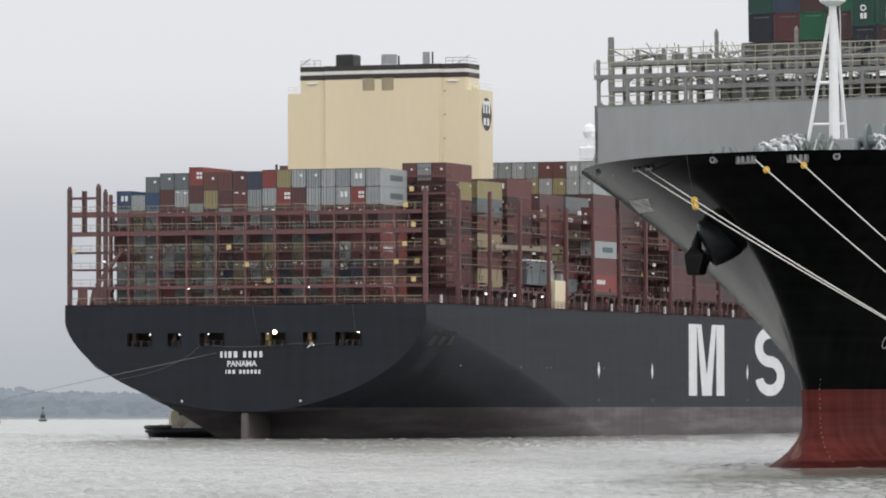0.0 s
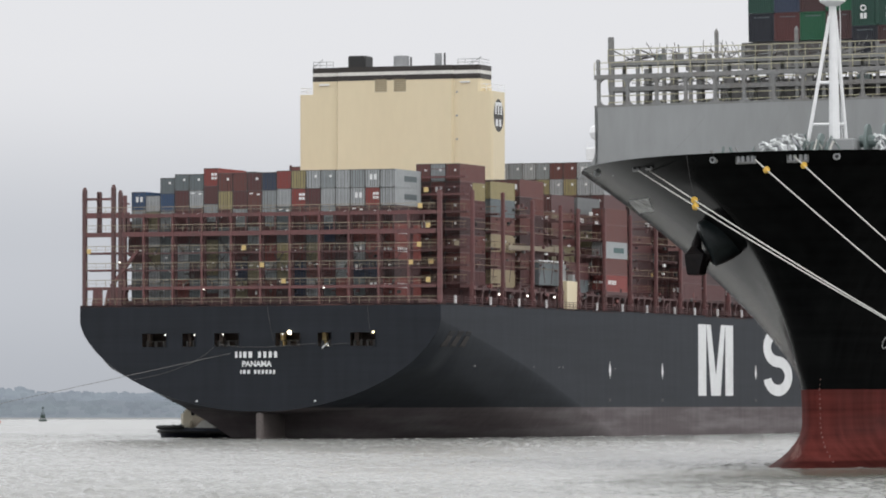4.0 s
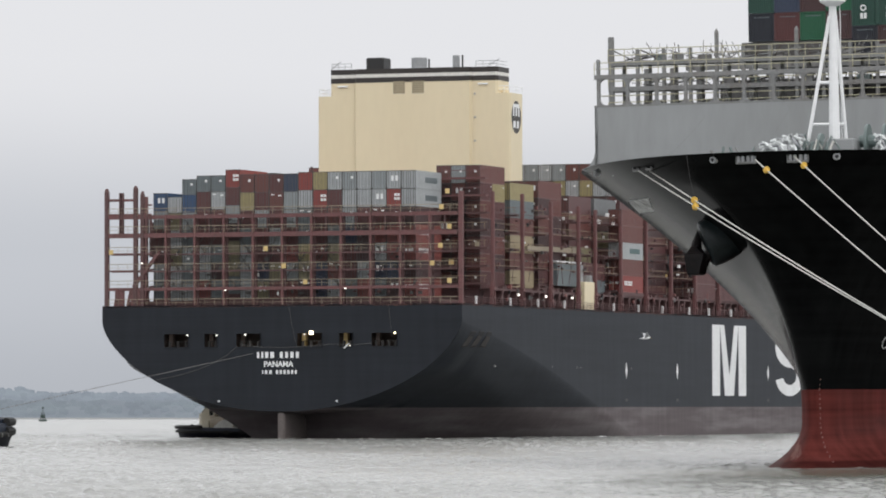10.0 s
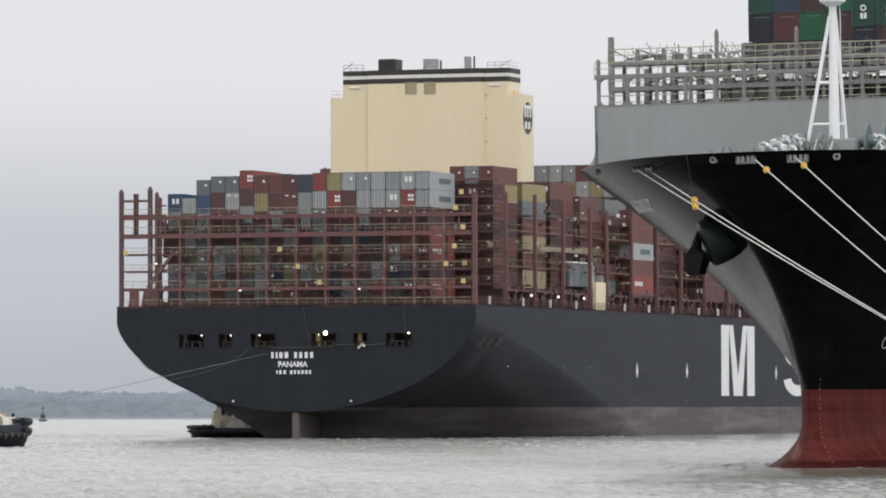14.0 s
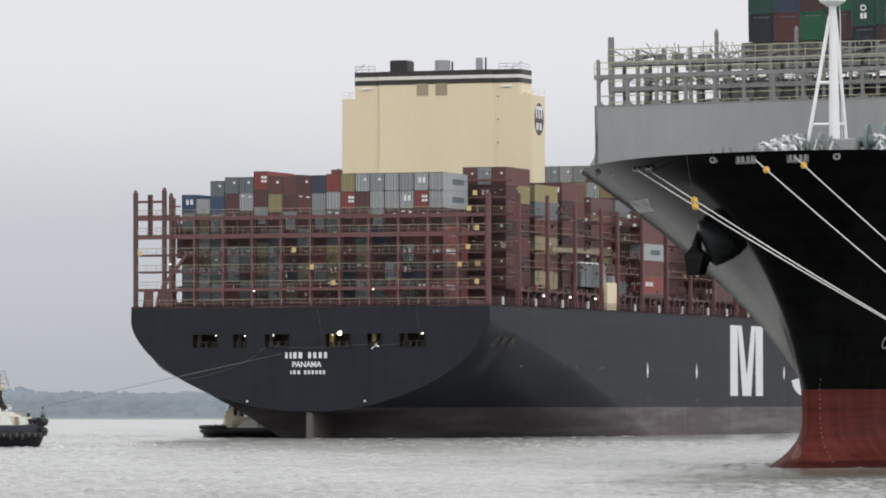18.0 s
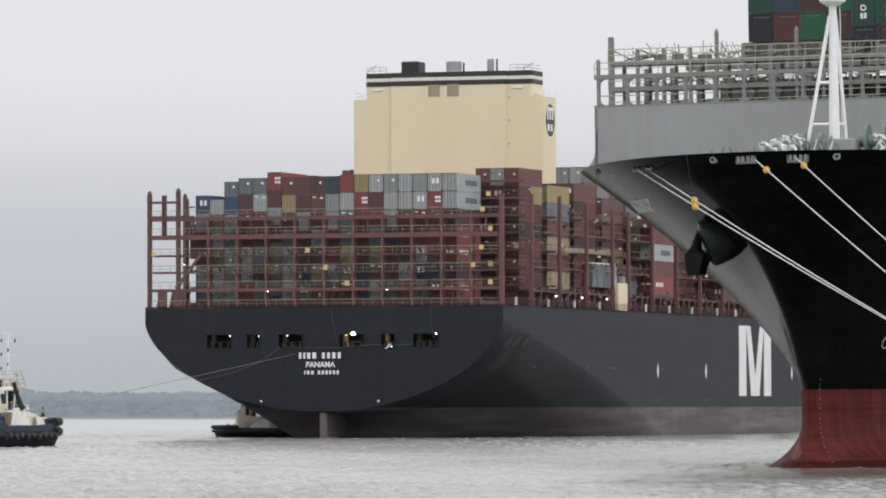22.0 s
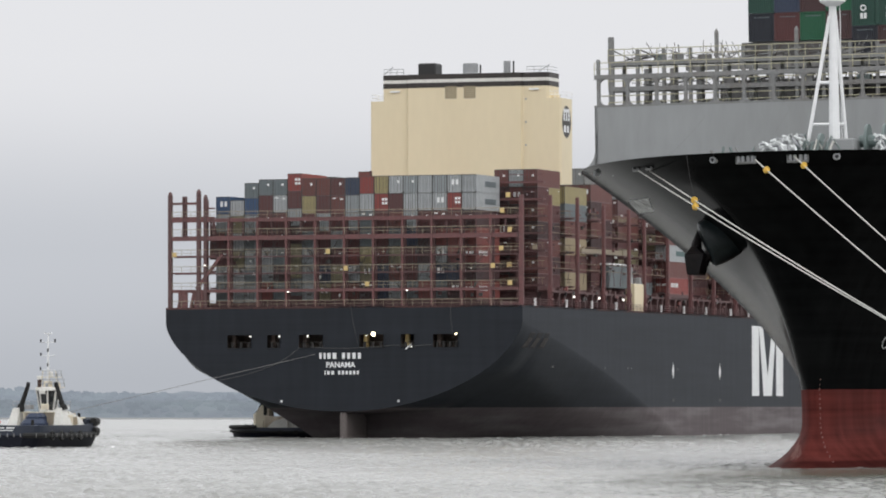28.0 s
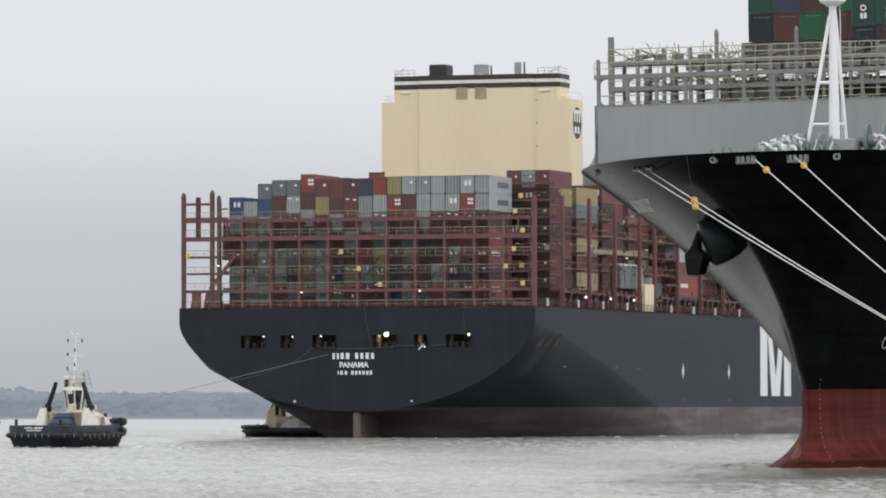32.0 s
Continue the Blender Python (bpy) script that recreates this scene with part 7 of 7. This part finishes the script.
    # clutter about the deckhouse
    for x, y, z, a, b, h, m in ((2.9, 3.4, 3.0, 0.7, 1.3, 1.3, M_TUGCREAM), (3.3, 0.6, 3.0, 0.8, 0.9, 1.6, M_TUGCREAM), (2.4, 5.2, 3.0, 0.6, 0.8, 1.0, M_GALV), 
                                (1.6, -2.6, 4.9, 0.5, 0.4, 0.7, M_TUGCREAM), (2.6, 1.6, 4.9, 0.5, 0.7, 0.6, M_LABEL), (-2.7, 1.2, 4.9, 0.4, 0.8, 0.6, M_GALV), (3.6, 6.4, 3.0, 0.5, 0.7, 1.1, M_NAVY)):
        g = Geo()
        g.cbox(x - a, x + a, y - b, y + b, 1.8 if z < 4 else z - 0.02, z + h if z > 4 else 2.6 + h, 0.1)
        part("deck_locker", g, m, tug)
    for x in (-3.2, 3.2):
        g = Geo()
        for z in (5.4, 5.9):
            g.tube([(x, -2.9, z), (x, 2.4, z)], 0.04, 5)
        for y in (-2.9, -1.6, -0.3, 1.0, 2.3):
            g.tube([(x, y, 4.9), (x, y, 5.9)], 0.04, 4)
        part("deck_rail", g, M_GALV, tug)
    forward = dict.fromkeys(("deckhouse", "house_door", "house_trim", "winch_cover", "funnel_casing", "exhaust_pipe", "side_casing", "casing_door"), 1.5)
    forward.update(dict.fromkeys(("wheelhouse_wall", "wheelhouse_panel", "wheelhouse_pane", "window_post", "wheelhouse_roof"), 0.5))
    for ob in tug.children_recursive:
        shift = forward.get(ob.name.split(".")[0], 0.0) if mast else 0.0
        for v in ob.data.vertices:
            v.co.y += shift
            v.co.x *= sx
            v.co.y *= sy
            if sz < 0.9 and v.co.z > 2.95 and v.co.y < 4.9:         # the far tug's house stands taller over a low hull
                v.co.z = 2.95 * sz + (v.co.z - 2.95) * 1.22
            else:
                v.co.z *= sz
    return tug


def build_buoy(name, x, y, mat_, label):
    g = Geo()
    b = thing(name, pose(x, y, 0), label, "buoy")
    g.lathe([(1.0, -0.6), (1.35, 0.0), (1.35, 0.5), (1.1, 0.7)], 16)
    part("float", g, mat_, b)
    g = Geo()
    for k in range(4):
        t = math.pi / 2 * k
        g.tube([(0.9 * math.cos(t), 0.9 * math.sin(t), 0.6), (0.3 * math.cos(t), 0.3 * math.sin(t), 3.0)], 0.1, 6)
    g.tube([(0, 0, 2.9), (0, 0, 4.1)], 0.1, 6)
    g.lathe([(0.75, 0), (0.75, 1.0), (0.6, 1.05)], 10, at=(0, 0, 1.1))
    g.lathe([(0.3, 0), (0.35, 0.4), (0.1, 0.7)], 10, at=(0, 0, 4.0))
    part("cage", g, mat_, b)


# ------------------------------------------------------------------ build all
build_water()
build_shore()
build_quay()
ship = build_ship()
moored = build_moored_ship()
ropes = [((17.05, 493.6, 26.0), (43.6, 413, 5.6), 0.4, 0.166), ((17.85, 493, 26.07), (43.1, 413.3, 5.8), 0.4, 0.142),
         ((26.54, 480, 26.35), (45.7, 427.5, 5.7), 0.3, 0.043), ((29.81, 480, 26.68), (48.1, 428.7, 5.7), 0.3, 0.040)]
for p, q, sag, at in ropes:
    mooring_line("mooring_rope", p, q, sag, at)
cord = thing("tie_cord", pose(0, 0, 0), "thin tarred cord from the bulwark to the rope guards", "cord")
g = Geo()
g.tube([(20.85, 483.6, 27.0), (21.0, 482.0, 25.3), (21.35, 480.0, 23.2)], 0.022, 5)
part("cord", g, M_ANCHOR, cord)
for x, y in ((43.6, 413), (43.1, 413.3), (45.7, 427.5), (48.1, 428.7)):
    g = Geo()
    g.lathe([(0.42, 4.6), (0.3, 4.9), (0.28, 5.5), (0.45, 5.75), (0.4, 6.0)], 12, at=(x, y, 0))
    tagged(new("bollard", g.mesh("bollard", M_ANCHOR)), label="black iron bollard on the quay", category="bollard", group="quay bollards")
tow_tug = build_tug("tugboat", "navy and cream tugboat towing the ship astern", 0.90, 0.92)
far_tug = build_tug("tugboat", "black and cream tugboat half hidden beyond the stern", 0.86, 0.96, 0.57, mast=False)
build_buoy("channel_buoy", -126, 1780, M_BUOY_G, "small dark channel buoy")
build_buoy("channel_buoy", -128.0, 1620, M_BUOY_R, "small red channel buoy")


def build_gull():
    """A gull crossing low over the water, wings on their own hinges."""
    bird = thing("gull", pose(0, 0, 0), "white gull with grey wings flying past", "bird")
    g = Geo()
    prof = [(-0.24, 0.012), (-0.17, 0.045), (-0.06, 0.072), (0.05, 0.07), (0.13, 0.05), (0.17, 0.042), (0.21, 0.036), (0.235, 0.012)]
    rows = [[(y, r * math.cos(2 * math.pi * k / 10), r * math.sin(2 * math.pi * k / 10) + (0.02 if y > 0.14 else 0)) for k in range(10)] for y, r in prof]
    g.grid(rows, closed=True)
    ob = part("body", g, M_LABEL, bird, smooth=True)
    fix_normals(ob)
    g = Geo()
    g.prism([(-0.22, -0.02), (-0.34, -0.06), (-0.35, 0.06), (-0.22, 0.02)], -0.006, 0.006)
    part("tail", g, M_LABEL, bird)
    g = Geo()
    g.tube([(0.23, 0, 0.018), (0.28, 0, 0.008)], 0.012, 6, radii=[0.014, 0.004])
    part("beak", g, M_RAT, bird)
    wings = []
    for s in (1, -1):
        g = Geo()
        outline = [(0.09, 0.0), (0.12, 0.2), (0.09, 0.36), (0.0, 0.56), (-0.05, 0.6), (-0.06, 0.42), (-0.07, 0.2), (-0.08, 0.0)]
        g.prism([(x, s * y) for x, y in (outline if s > 0 else outline[::-1])], -0.008, 0.008)
        w = part("wing", g, M_GALV, bird, "grey wing")
        wings.append((w, s))
    return bird, wings


def gull_pose(t):
    return pose((211 - 784 + 466 * (t - 8)) / 10000 * 290, 290, 9.0 - 0.47 * math.cos((t - 9.3) * 2.2), 0, -4, 8)


def build_tow_line():
    line = thing("tow_line", pose(0, 0, 0), "thin grey tow line from the stern to the tug", "rope")
    g = Geo()
    g.tube([(0, TOW_LEN * i / 40, 0) for i in range(41)], 0.036, 6)
    part("rope", g, M_ROPE_D, line)
    g = Geo()                              # the tug pays this length out along the line
    g.tube([(0, 2.0 * i, 0) for i in range(41)], 0.034, 6)
    paid = part("paid_out_rope", g, M_ROPE_D, line)
    return line, paid


def build_wash(parent, spots, seed):
    """Low broken foam beside a moving hull."""
    rnd = random.Random(seed)
    for x, y, w, d in spots:
        g = Geo()
        for i in range(7):
            cx_, cy = x + rnd.uniform(-w, w), y + rnd.uniform(-d, d)
            n = 9
            r = rnd.uniform(0.08, 0.24)
            ring = [(cx_ + r * 2.2 * math.cos(2 * math.pi * k / n) * rnd.uniform(0.7, 1.2), cy + r * math.sin(2 * math.pi * k / n) * rnd.uniform(0.7, 1.2), 0.02) for k in range(n)]
            g.add(ring + [(cx_, cy, 0.06 + 0.25 * r)], [(k, (k + 1) % n, n) for k in range(n)])
        part("foam_patch", g, M_FOAM, parent, "white broken foam at the waterline", kind="stuff")


build_wash(ship, [(2, -1.5, 2.5, 1.0), (12, 2, 3, 1), (21, 9, 3, 1), (-8, 3, 2.5, 1), (28, 22, 1.5, 3), (31.3, 40, 0.4, 5), (31.5, 70, 0.4, 6), (31.5, 110, 0.4, 8), (6, -3, 3, 1)], 1)
build_wash(tow_tug, [(-3, -11.2, 2, 0.5), (3, -11.0, 2, 0.5), (4.6, -3, 0.4, 3), (5, 4, 0.5, 2), (5.5, 8, 1.0, 1.0)], 2)
build_wash(far_tug, [(-4.9, 2, 0.4, 3), (-4.5, 7, 0.4, 2), (-4.8, -4, 0.3, 3)], 3)
gull, gull_wings = build_gull()
TOW_LEN = 164.0
tow_line, paid_rope = build_tow_line()


def ship_pose(t):
    s = t / 32
    return pose(-31.62 + 17.984 * s - 0.651 * s * s, 896.81 + 28.655 * s - 0.536 * s * s, -0.05, 0, -0.13, -(20.07 - 1.431 * s + 0.061 * s * s))


def tug_pose(t):
    """The towing tug follows the stern."""
    xs = ((0, -157), (6, -111), (10, -81), (14, -52), (17, -30), (19, -16), (21, -1), (23, 17), (25, 41), (28, 79), (32, 127))
    for (t0, a), (t1, b) in zip(xs[:-1], xs[1:]):
        if t <= t1:
            break
    px = a + (b - a) * (t - t0) / (t1 - t0)
    y = 727.0
    return pose((px - 787) / 10000 * y, y, 0, 0, 0, -31 + 9 * smoothstep(15, 30, t))


def far_tug_pose(t):
    y = 933 + 14 * t / 32
    x = -48.3 + 15.5 * t / 32
    return pose(x + 9.5, y, 0, 0, 0, 84)


def tow_ends(t):
    return ship_pose(t) @ Vector((-4.6, -0.3, 13.75)), tug_pose(t) @ Vector((0, 7.2, 4.5))


def tow_pose(t):
    a, b = tow_ends(t)
    d = b - a
    yaw = math.degrees(math.atan2(-d.x, d.y))
    pitch = math.degrees(math.atan2(d.z, math.hypot(d.x, d.y)))
    return pose(a.x, a.y, a.z, pitch, 0, yaw)


def paid_pose(t):
    a, b = tow_ends(t)
    return pose(0, (b - a).length - 80.0, 0)


def motions():
    walk(ship, [(t, ship_pose(t)) for t in range(0, 33, 4)])
    for box, place in CARGO:
        walk(box, [(t, ship_pose(t) @ place) for t in range(0, 33, 4)])
    walk(tow_tug, [(t, tug_pose(t)) for t in (0, 6, 10, 14, 17, 19, 21, 23, 25, 28, 32)])
    walk(far_tug, [(t, far_tug_pose(t)) for t in (0, 16, 32)])
    walk(gull, [(t, gull_pose(t)) for t in [0.5 * k for k in range(65)]])
    for w, s in gull_wings:
        walk(w, [(0.2 * k, pose(0, s * 0.05, 0.03, s * (20 * math.cos(math.pi * k) + 6), 0, 0)) for k in range(161)])
    walk(tow_line, [(t, tow_pose(t)) for t in range(0, 33, 2)])
    walk(paid_rope, [(t, paid_pose(t)) for t in range(0, 33, 2)])


motions()
